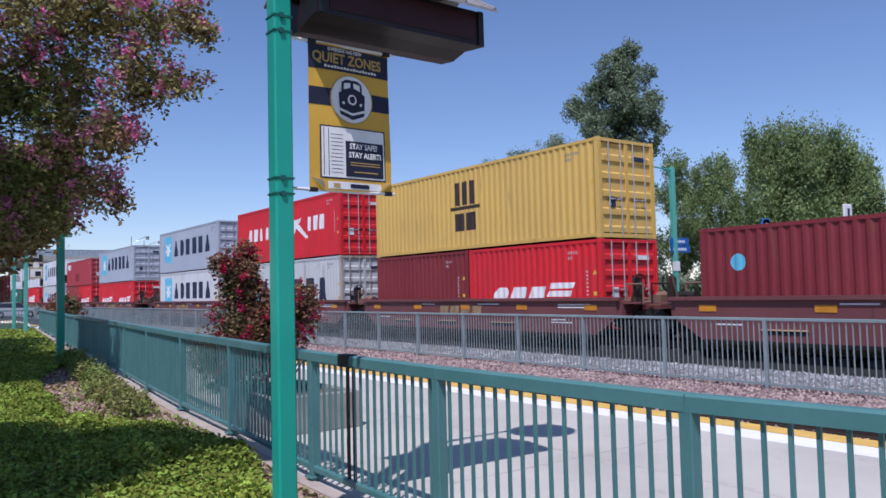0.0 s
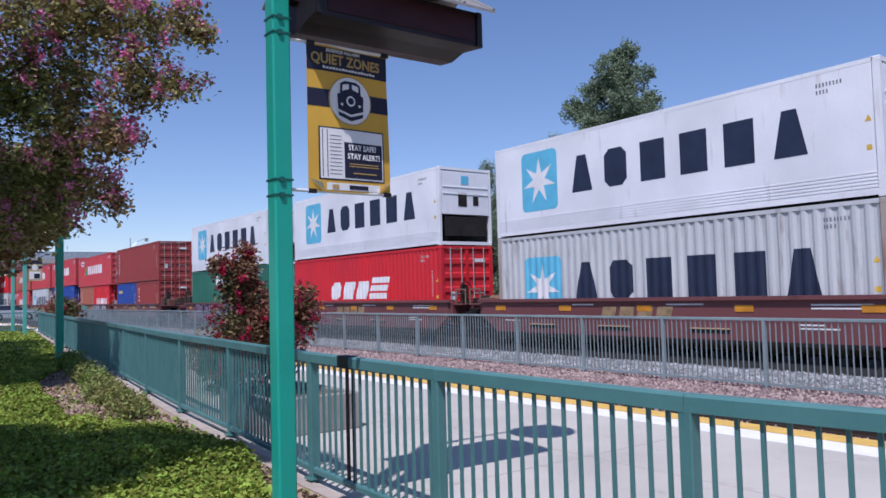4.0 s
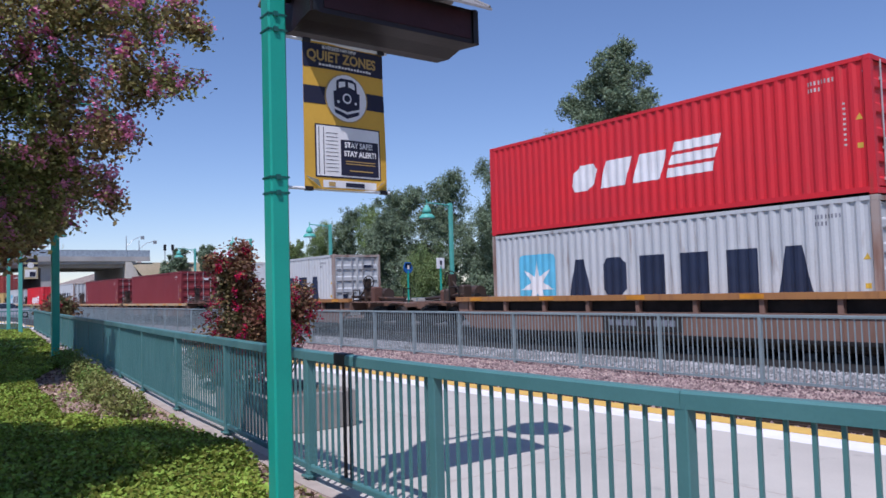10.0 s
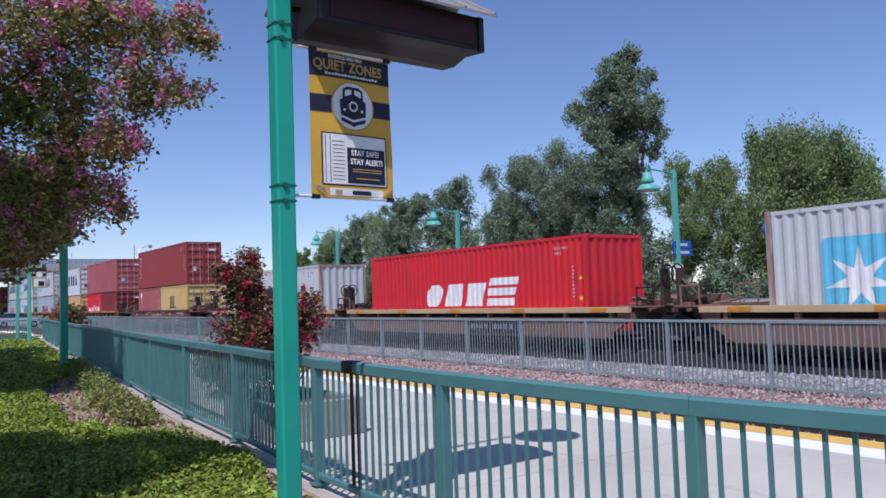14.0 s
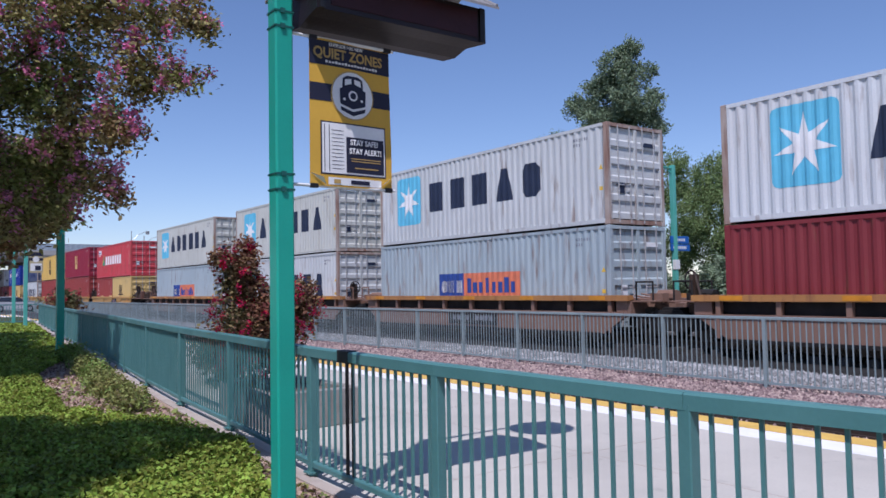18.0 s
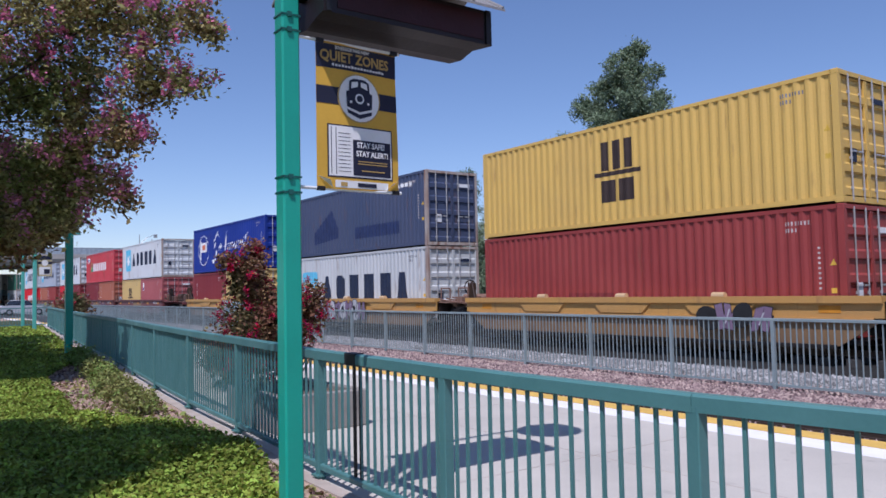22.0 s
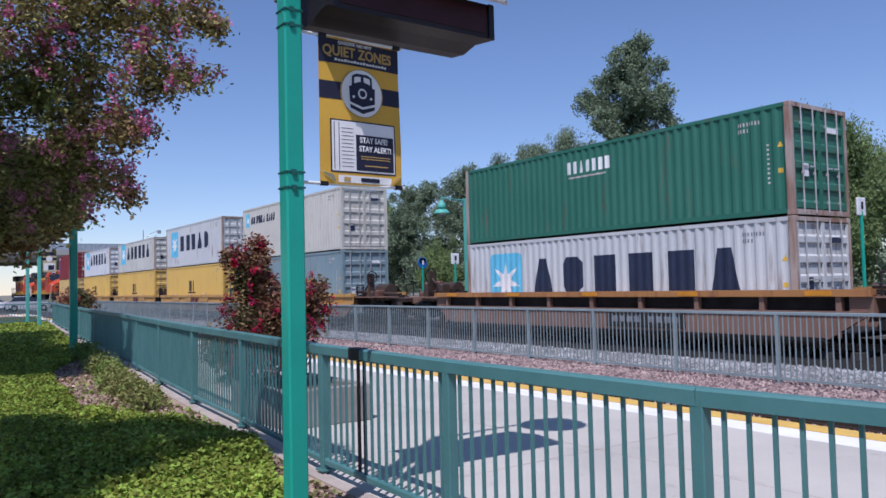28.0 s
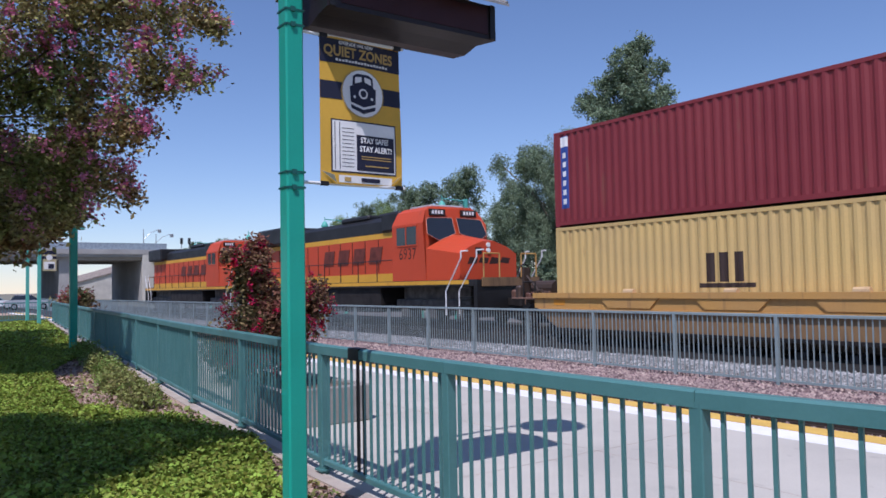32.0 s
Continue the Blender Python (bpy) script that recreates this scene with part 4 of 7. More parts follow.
def container(colour, label, length=FT40, height=HC, mark="", rusty=False, smooth=False, flip=False, plate=False):
    """A freight container with doors at its leading end (or its blind end, if flip)."""
    t = thing("shipping_container", label, "container", group="containers on the train")
    d = box_meshes(length, height, smooth)
    c, k = P[colour], RUSTY if rusty else P[colour]
    L = length / 2
    turn = math.pi if flip else 0.0

    def put(nm, key, m, parent=t, turned=False, label=""):
        o = part(nm, d[key], m, parent, label)
        if turned and flip and parent is t:
            o.rotation_euler = (0, 0, turn)
        return o

    put("side_wall", "side_near", c)
    put("side_wall", "side_far", c)
    put("roof", "roof", c)
    put("floor", "floor", GAP)
    put("blind_end", "blind_end", c, turned=True)
    for q in "01":
        put("end_header", "header" + q, k)
        put("end_sill", "sill" + q, k)
    for r in ("top_rail_near", "top_rail_far"):
        put("top_rail", r, c)
    for r in ("bottom_rail_near", "bottom_rail_far"):
        put("bottom_rail", r, c)
    for i in "01":
        for j in "01":
            put("corner_post", "post" + i + j, k)
    if smooth:
        unit = Geo()
        H = height
        unit.box(L - 0.10, L - 0.01, -1.10, 1.10, 1.15, H - 0.15)
        part("cooling_unit", unit, P["white"], t, "white refrigeration unit on the end wall")
        for nm, b, m in (("grille", (-0.95, 0.95, 0.35, 1.05), M["undark"]), ("fan_opening", (-0.35, 0.05, 1.45, 1.95), M["undark"]), ("hatch", (0.35, 0.6, 1.5, 1.85), M["undark"]), ("badge", (-0.2, 0.15, H - 0.62, H - 0.3), INK["sky"])):
            q = Geo()
            q.box(L - 0.09, L + 0.004, *b)
            part(nm, q, m, t)
        for z in (H - 0.75, H - 1.0):
            q = Geo()
            q.box(L - 0.04, L + 0.012, -1.05, 1.05, z, z + 0.04)
            part("slat", q, P["white"], t)
    else:
        for iy in "01":
            dr = put("door", "door" + iy, c, turned=True)
            for kk in "01":
                put("lock_rod", "rod" + iy + kk, M["rod"], dr)
                put("door_handle", "handle" + iy + kk, M["rod"], dr)
        if not flip:
            pale = colour in ("grey", "pale", "white", "beige", "yellow", "tan", "cool", "dirty")
            for y, z, w, h in ((0.35, height - 0.60, 0.5, 0.13), (-0.75, 0.9, 0.22, 0.3)):
                g = Geo()
                g.box(L - 0.03, L - 0.012, y, y + w, z, z + h)
                part("door_sticker", g, INK["navy" if pale else "white"], t)
    if mark:
        key = (mark, length, height, smooth)
        if key not in _cache:
            g = Marks()
            logo(mark, profile(length, smooth), L, height, g)
            _cache[key] = [(nm, q.data(nm, [INK[k]]), stuff) for nm, q, k, stuff in g.out]
        for nm, me, stuff in _cache[key]:
            o = part(nm, me, None, t)
            if stuff:
                tagged(o, kind="stuff")
    if plate:
        for x in (L - 0.75, -L + 0.35):
            o = words("45", 0.42, INK["white"], t, "size_number")
            o.matrix_basis = Matrix.Translation((x, -WIDTH / 2 - 0.002, height - 0.55)) @ pose(0, 0, 0, 90, 0, 0)
    return t


def words(text, size, material, parent, name="lettering", bold=0.0):
    """Flat letters in the built-in font, as a mesh under its thing; x to the right, y up."""
    cu = bpy.data.curves.new(name, "FONT")
    cu.body, cu.size, cu.extrude, cu.resolution_u = text, size, 0.0, 3
    cu.offset = bold * size
    cu.align_x = "LEFT"
    tmp = bpy.data.objects.new("tmp", cu)
    scene.collection.objects.link(tmp)
    bpy.context.view_layer.update()
    me = bpy.data.meshes.new_from_object(tmp.evaluated_get(bpy.context.evaluated_depsgraph_get()))
    bpy.data.objects.remove(tmp)
    me.materials.clear()
    me.materials.append(material)
    ob = new(name, me)
    ob.parent = parent
    return ob


# ---- well cars ----
CAR = {
    "brown": paint("car_brown", (0.150, 0.050, 0.050), 0.35, rust=(0.06, 0.03, 0.025), fade=(0.18, 0.064, 0.062)),
    "yellow": paint("car_yellow", (0.52, 0.285, 0.075), 0.4, rust=(0.20, 0.11, 0.06), fade=(0.46, 0.26, 0.085)),
    "dark_yellow": paint("car_dark_brown_yellow", (0.24, 0.145, 0.065), 0.6, rust=(0.08, 0.05, 0.035), fade=(0.18, 0.11, 0.06)),
    "gear": paint("car_brown_gear", (0.12, 0.058, 0.04), 0.5),
    "deckdark": paint("car_grimy_deck", (0.055, 0.036, 0.026), 0.4),
    "rusty": paint("car_rust_brown", (0.190, 0.108, 0.075), 0.5, fade=(0.240, 0.145, 0.105)),
    "orange": paint("car_orange_chord", (0.43, 0.205, 0.06), 0.7, rust=(0.20, 0.085, 0.045), fade=(0.34, 0.155, 0.055)),
    "cream": paint("car_cream_chord", (0.58, 0.40, 0.21), 0.35, rust=(0.25, 0.14, 0.08), fade=(0.50, 0.35, 0.19)),
}
REFLECT = mat("amber_reflector", (0.66, 0.27, 0.02), 0.4)
GRAF = [mat("spray_" + n, c, 0.6, var=0.08) for n, c in (("mint", (0.35, 0.62, 0.45)), ("sky", (0.20, 0.38, 0.41)), ("silver", (0.50, 0.50, 0.51)), ("black", (0.02, 0.02, 0.02)), ("violet", (0.22, 0.15, 0.22)), ("amber", (0.65, 0.38, 0.08)), ("maroon", (0.16, 0.022, 0.035)), ("teal", (0.10, 0.33, 0.36)))]
_truck = {}


def truck_meshes():
    if not _truck:
        g = Geo()
        pts = [(-1.35, 0.36), (-1.25, 0.62), (-0.55, 0.66), (-0.4, 0.78), (0.4, 0.78), (0.55, 0.66), (1.25, 0.62), (1.35, 0.36), (1.05, 0.32), (0.7, 0.44), (0.45, 0.24), (-0.45, 0.24), (-0.7, 0.44), (-1.05, 0.32)]
        g.extrude(pts, -0.09, 0.09)
        for x in (-0.89, 0.89):
            g.tube((x, -0.14, 0.42), (x, 0.14, 0.42), 0.14, seg=10)
        _truck["frame"] = g.data("side_frame", [None])
        g = Geo()
        for y0, y1, r in ((-0.07, 0.07, 0.40), (0.03, 0.075, 0.44), (-0.10, 0.09, 0.12)):
            g.tube((0, y0, 0.42), (0, y1, 0.42), r, seg=20)
        _truck["wheel"] = g.data("wheel", [None])
        g = Geo()
        g.box(-0.28, 0.28, -1.0, 1.0, 0.5, 0.85)
        for x in (-0.89, 0.89):
            g.tube((x, -0.75, 0.42), (x, 0.75, 0.42), 0.08, seg=8)
        _truck["bolster"] = g.data("bolster", [None])
    return _truck


def truck(parent, x):
    d = truck_meshes()
    o = part("truck", d["bolster"], M["undark"], parent)
    o.location = (x, 0, 0)
    for s in (-1, 1):
        f = part("side_frame", d["frame"], M["undark"], o)
        f.location = (0, s * 1.02, 0)
        for w in (-0.89, 0.89):
            k = part("wheel", d["wheel"], M["wheel"], o)
            k.location, k.rotation_euler = (w, s * 0.72, 0), (0, 0, 0 if s < 0 else math.pi)


def well_car(style, lead, trail, half=6.4, trucks=(1, 0), seed=0, graffiti=()):
    """One unit of an intermodal well car: two deep side sills round the well, end decks, running gear."""
    rng = random.Random(seed)
    label = {"brown": "dark red-brown steel well car, amber reflectors on its sill", "yellow": "dusty yellow steel well car with welded hatch plates",
             "orange": "rusty well car with an orange top chord and ribs", "cream": "rusty well car with a cream top chord and ribs"}[style]
    t = thing("well_car", label, "rail car", group="cars of the train")
    body = {"brown": CAR["brown"], "yellow": CAR["yellow"], "orange": CAR["rusty"], "cream": CAR["rusty"]}[style]
    chord = {"brown": CAR["brown"], "yellow": CAR["yellow"], "orange": CAR["orange"], "cream": CAR["cream"]}[style]
    top = 1.18 if style != "cream" else 1.02
    h = half
    ribbed = style in ("orange", "cream")
    for s in (-1, 1):
        def band(z0, z1, a, b, x=h):
            q = Geo()
            ya, yb = sorted((s * a, s * b))
            q.box(-x, x, ya, yb, z0, z1)
            return q

        mid = 0.70 if style == "yellow" else 0.72
        web = mid if style != "brown" else top - 0.06
        g = Geo()
        ya, yb = sorted((s * 1.30, s * (1.42 if style != "yellow" else 1.38)))
        g.extrude([(-h - 0.35, web), (-h - 0.35, 0.62), (-h + 0.45, 0.12), (h - 0.45, 0.12), (h + 0.35, 0.62), (h + 0.35, web)], ya, yb)
        # yellow cars: darker brown-yellow below the ledge
        sill = part("side_sill", g, body if style != "yellow" else CAR["dark_yellow"], t)
        if s > 0:
            part("top_chord", band(top - 0.12, top, 1.26, 1.50, h + 0.5), chord, sill)
            continue
        chord_bottom = top - (0.09 if style == "brown" else 0.15)
        part("top_chord", band(chord_bottom, top, 1.26, 1.50, h + 0.5), chord, sill)
        part("bottom_chord", band(0.06, 0.15, 1.24, 1.47, h - 0.5), M["undark"], sill)
        if ribbed:
            # added dark plate paints the shade in the gap below the chord
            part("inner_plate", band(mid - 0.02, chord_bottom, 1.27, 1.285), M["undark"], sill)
            part("web_ledge", band(mid - 0.06, mid, 1.42, 1.46, h + 0.3), body, sill)
            for i in range(9):
                x = -h + 0.2 + i * (2 * h - 0.4) / 8
                g = Geo()
                y0, y1 = sorted((s * 1.30, s * 1.44))
                g.box(x - 0.06, x + 0.06, y0, y1, mid, chord_bottom)
                part("stub_post", g, body, sill)
                g = Geo()
                y0, y1 = sorted((s * 1.42, s * 1.455))
                g.box(x - 0.035, x + 0.035, y0, y1, 0.15, mid - 0.06)
                part("rib", g, body, sill)
        if style == "yellow":
            part("upper_plate", band(0.72, top - 0.15, 1.30, 1.425, h + 0.5), body, sill)
            part("web_ledge", band(0.66, 0.72, 1.38, 1.47, h + 0.3), body, sill)
        for i in range(5):
            x = -h + 0.6 + i * (2 * h - 1.2) / 4
            g = Geo()
            if ribbed:
                y0, y1 = sorted((s * 1.50, s * 1.507))
                g.box(x - 0.3, x + 0.3, y0, y1, top - 0.13, top - 0.02)
            else:
                y0, y1 = sorted((s * 1.418, s * 1.433))
                g.box(x - 0.24, x + 0.24, y0, y1, top - 0.36, top - 0.20)
            part("reflector", g, REFLECT, sill)
        if style == "brown":
            for k, (x, z, w) in enumerate(((-2.6, top - 0.20, 0.8), (0.7, top - 0.20, 1.1), (h - 1.9, top - 0.22, 1.3), (h - 1.9, top - 0.30, 1.5), (h - 2.2, 0.52, 0.6), (h - 2.2, 0.44, 0.9), (-h + 0.8, 0.5, 0.7))):
                g = Geo()
                g.box(x, x + w, -1.428, -1.41, z, z + 0.035)
                part("stencil_line", g, INK["white"], sill, "faded white stencil line")
            for k in range(4):
                g = Geo()
                x = -1.5 + k * 0.62
                g.extrude([(x, 0.66), (x + 0.48, 0.66), (x + 0.56, 0.94), (x + 0.08, 0.94)], -1.43, -1.41)
                part("mark_block", g, INK["tan"], sill, "faded tan slanted block")
            for x in (-4.4, -1.6, 1.4):
                g = Geo()
                g.box(x, x + 1.1, -1.46, -1.41, 0.40, 0.43)
                part("step_ledge", g, CAR["cream"], sill)
                g = Geo()
                g.box(x, x + 1.1, -1.428, -1.41, 0.30, 0.395)
                part("slot", g, GAP, sill)
        if ribbed:
            x = 0.6 if seed % 2 else -1.2
            g = Geo()
            g.box(x, x + 2.6, -1.462, -1.41, 0.22, 0.62)
            part("number_panel", g, GAP, sill, "black stencilled panel")
            for k in range(9):
                if k == 4:
                    continue
                g = Geo()
                g.box(x + 0.22 + k * 0.25, x + 0.40 + k * 0.25, -1.466, -1.46, 0.36, 0.52)
                part("number_bar", g, INK["faint_dark"], sill)
        if style == "yellow":
            for x in (-3.1, 0.05, 3.1):
                g = Geo()
                g.extrude([(x - 1.02, top - 0.15), (x - 0.72, top - 0.42), (x + 0.72, top - 0.42), (x + 1.02, top - 0.15)], -1.47, -1.41)
                part("hatch_plate", g, body, sill)
                r = 1.02 if seed == 38 else 0.17
                g = Geo()
                g.tube((x - r, -1.40, top + 0.02), (x + r, -1.40, top + 0.02), 0.085, seg=10)
                part("guide_tube", g, CAR["cream"], sill)
        for gi, gx, gw in graffiti:
            # wild interlocked spray shapes: dark outline, fill, light and dark slashes
            g = Geo()
            x, k = gx, 0
            zlo, zhi = (0.20, top - 0.03) if gw > 3 else (0.34, top - 0.12)
            while x < gx + gw:
                w = rng.uniform(0.34, 0.62)
                z0, z1 = zlo + rng.uniform(0, 0.12), zhi - rng.uniform(0, 0.14)
                lean = rng.uniform(-0.3, 0.3)
                arm = rng.choice((0, 1, 2))
                bar = 0.15 + 0.08 * rng.random()
                polys = [[(x, z0), (x + bar, z0 + 0.04), (x + bar + lean, z1), (x + lean - 0.03, z1 - 0.05)],
                         [(x + w - bar, z0 + 0.03), (x + w, z0), (x + w + lean * 0.6, z1 - 0.03), (x + w - bar + lean * 0.6, z1)],
                         [(x - 0.04, z0 + (z1 - z0) * 0.28 * arm), (x + w + 0.06, z0 + (z1 - z0) * (0.28 * arm + 0.08)), (x + w + 0.1, z0 + (z1 - z0) * (0.28 * arm + 0.36)), (x, z0 + (z1 - z0) * (0.28 * arm + 0.26))]]
                if k % 2 == 0:
                    ex, ez, er, eh = x + w * 0.5, (z0 + z1) / 2, w * 0.60, (z1 - z0) * 0.5
                    ring = [(math.cos(v * math.pi / 7), math.sin(v * math.pi / 7)) for v in range(14)]
                    polys = [[(ex + er * c + lean * 0.3 * d, ez + eh * d) for c, d in ring],
                             [(ex + er * 1.3 * (0.5 + 0.4 * c), ez - eh * 0.25 + eh * 0.42 * d) for c, d in ring]]
                    g.face([(ex + er * 0.34 * c - 0.05, -1.5232, ez + eh * 0.36 * d + 0.04) for c, d in ring], 2)
                for q, poly in enumerate(polys):
                    cx, cz = sum(a for a, _ in poly) / len(poly), sum(b for _, b in poly) / len(poly)
                    for lay, (grow, mi) in enumerate(((1.16, 2), (1.0, k % 2))):
                        y = -1.510 - 0.003 * lay - 0.0008 * (3 * (k % 3) + q)
                        g.face([(cx + (a - cx) * grow, y, min(top - 0.015, cz + (b - cz) * (1 + (grow - 1) * 0.4))) for a, b in poly], mi)
                a0 = x + w * rng.uniform(0.1, 0.6)
                g.face([(a0, -1.524, z0 + 0.15), (a0 + 0.035, -1.524, z0 + 0.15), (a0 + 0.16, -1.524, z1 - 0.14), (a0 + 0.12, -1.524, z1 - 0.14)], rng.choice((2, 3)))
                x += w * rng.uniform(0.85, 1.15)
                k += 1
            tagged(part("spray_tag", g, [GRAF[gi], GRAF[4] if gi == 2 else GRAF[gi] if gi in (4, 6) else GRAF[(gi + 1) % 8], GRAF[3], GRAF[2]], sill, "spray-painted tag of loose rounded shapes"), kind="stuff")
    g = Geo()
    g.box(-h, h, -1.29, 1.29, 0.15, 0.245)
    part("well_floor", g, M["undark"], t)
    for sx, ext in ((1, lead), (-1, trail)):
        e = ext - 0.12
        g = Geo()
        pts = [(sx * h, 0.46), (sx * (h + 0.2), 0.95), (sx * e, 0.95), (sx * e, 0.80), (sx * (h + 0.9), 0.55)]
        g.extrude(pts, -0.62, 0.62)
        g.box(min(sx * h, sx * (h + 0.5)), max(sx * h, sx * (h + 0.5)), -1.38, 1.38, 0.62, 1.06)
        deck = part("end_deck", g, body if style != "yellow" else CAR["deckdark"], t)
        # walkway, posts, pipes and the hand brake
        g = Geo()
        x0, x1 = sorted((sx * (h + 0.5), sx * (e - 0.1)))
        g.box(x0, x1, -1.32, -0.75, 1.0, 1.04)
        part("walkway", g, CAR["rusty"] if style != "brown" else body, deck)
        rail_m = CAR["rusty"] if rng.random() < 0.5 else M["undark"]
        for y in (-1.28, 1.28):
            g = Geo()
            xx = sx * (h + 0.62)
            g.tube((xx, y, 1.0), (xx, y, 1.55), 0.025, seg=6)
            g.tube((xx + sx * 0.55, y, 1.0), (xx + sx * 0.55, y, 1.55), 0.025, seg=6)
            g.tube((xx, y, 1.53), (xx + sx * 0.55, y, 1.53), 0.024, seg=6)
            part("grab_rail", g, rail_m, deck)
        gear_m = M["undark"] if rng.random() < 0.6 else CAR["rusty"]
        yv = rng.uniform(-0.5, 0.1)
        g = Geo()
        g.tube((sx * (h + 0.7), yv, 1.12), (sx * (h + 1.25), yv, 1.12), 0.19, seg=10)
        part("air_tank", g, gear_m, deck)
        g = Geo()
        g.box(sx * (h + 1.0) - 0.2, sx * (h + 1.0) + 0.2, yv - 0.55, yv - 0.28, 0.95, 1.22)
        part("valve_box", g, gear_m, deck)
        for q in range(3):
            g = Geo()
            g.tube((sx * h, -0.9 + q * 0.28, 1.1 + 0.05 * q), (sx * (e - 0.2), -0.7 + q * 0.25, 1.02), 0.028, seg=6)
            part("brake_pipe", g, gear_m, deck)
        open_end = ext > 8.2
        if open_end or rng.random() < 0.4:
            # tall brake stand with its wheel, a second tank and braces
            xs_ = sx * (h + (1.35 if open_end else 0.75))
            g = Geo()
            g.box(xs_ - 0.05, xs_ + 0.05, -1.15, -0.85, 0.98, 2.0 if open_end else 1.7, bev=0.01)
            part("brake_stand", g, CAR["deckdark"], deck)
            c = Vector((xs_ + sx * 0.09, -1.0, 1.86 if open_end else 1.55))
            g = Geo()
            for k in range(14):
                a, b = 2 * math.pi * k / 14, 2 * math.pi * (k + 1) / 14
                g.tube(c + Vector((0, 0.25 * math.cos(a), 0.25 * math.sin(a))), c + Vector((0, 0.25 * math.cos(b), 0.25 * math.sin(b))), 0.022, seg=5, caps=False)
            for k in range(3):
                a = 2 * math.pi * k / 3
                g.tube(c, c + Vector((0, 0.25 * math.cos(a), 0.25 * math.sin(a))), 0.016, seg=5)
            part("brake_wheel", g, M["undark"], deck)
            g = Geo()
            g.tube((xs_, -1.0, 1.75), (sx * (h + 0.55), -1.0, 1.05), 0.04, seg=6)
            part("brace", g, CAR["deckdark"], deck)
        if open_end:
            g = Geo()
            zt, rt = (1.14, 0.16) if style == "cream" else (1.30, 0.27)
            g.tube((sx * (h + 0.75), -0.2, zt), (sx * (h + 1.75), -0.2, zt), rt, seg=14)
            part("air_tank", g, CAR["deckdark"], deck)
            for q in range(4):
                x = sx * (h + 0.7 + q * 0.42)
                g = Geo()
                z = rng.uniform(1.08, 1.25) if style == "cream" else rng.uniform(1.2, 1.65)
                g.box(x - 0.13, x + 0.13, -1.25 + rng.uniform(0, 0.3), -0.7, 0.98, z, bev=0.06)
                part("gear_box", g, CAR["gear"] if q % 2 else CAR["deckdark"], deck)
            g = Geo()
            g.tube((sx * (h + 0.4), -1.2, 1.25), (sx * (e - 0.15), -0.6, 1.12), 0.06, seg=8)
            part("draft_rod", g, CAR["deckdark"], deck)
    if trucks[0]:
        truck(t, lead - (0.0 if trucks[0] == 1 else 1.3))
    if trucks[1]:
        truck(t, -trail + (0.0 if trucks[1] == 1 else 1.3))
    for k, (sx, ext) in enumerate(((1, lead), (-1, trail))):
        if trucks[k] == 2 or (k == 1 and trucks[1] == 0 and ext > 8.2):
            g = Geo()
            a, b = sorted((sx * (ext - 0.3), sx * (ext + 0.42)))
            g.box(a, b, -0.12, 0.12, 0.72, 0.98)
            g.box(sx * (ext + 0.3) - 0.14, sx * (ext + 0.3) + 0.14, -0.2, 0.2, 0.66, 1.02, bev=0.04)
            part("coupler", g, CAR["rusty"], t)
    return t


# ---- locomotive ----
LOCO = {
    "pale": mat("faded_orange_edge", (0.72, 0.30, 0.20), 0.5, var=0.1),
    "faded": mat("faded_maroon_marking", (0.16, 0.035, 0.02), 0.6, var=0.2),
    "orange": paint("loco_orange", (0.54, 0.062, 0.016), 0.15, rust=(0.25, 0.06, 0.03), fade=(0.47, 0.060, 0.018)),
    "black": mat("loco_black", (0.018, 0.017, 0.017), 0.5, var=0.2, scale=1),
    "yellow": paint("loco_yellow", (0.68, 0.36, 0.03), 0.2),
    "glass": mat("dark_window_glass", (0.02, 0.025, 0.03), 0.08, var=0.05, spec=0.8, bump=0.0),
    "lamp": mat("lamp_lens", (0.85, 0.85, 0.80), 0.15, var=0.02),
    "line": mat("dark_seam", (0.05, 0.02, 0.015), 0.7),
}


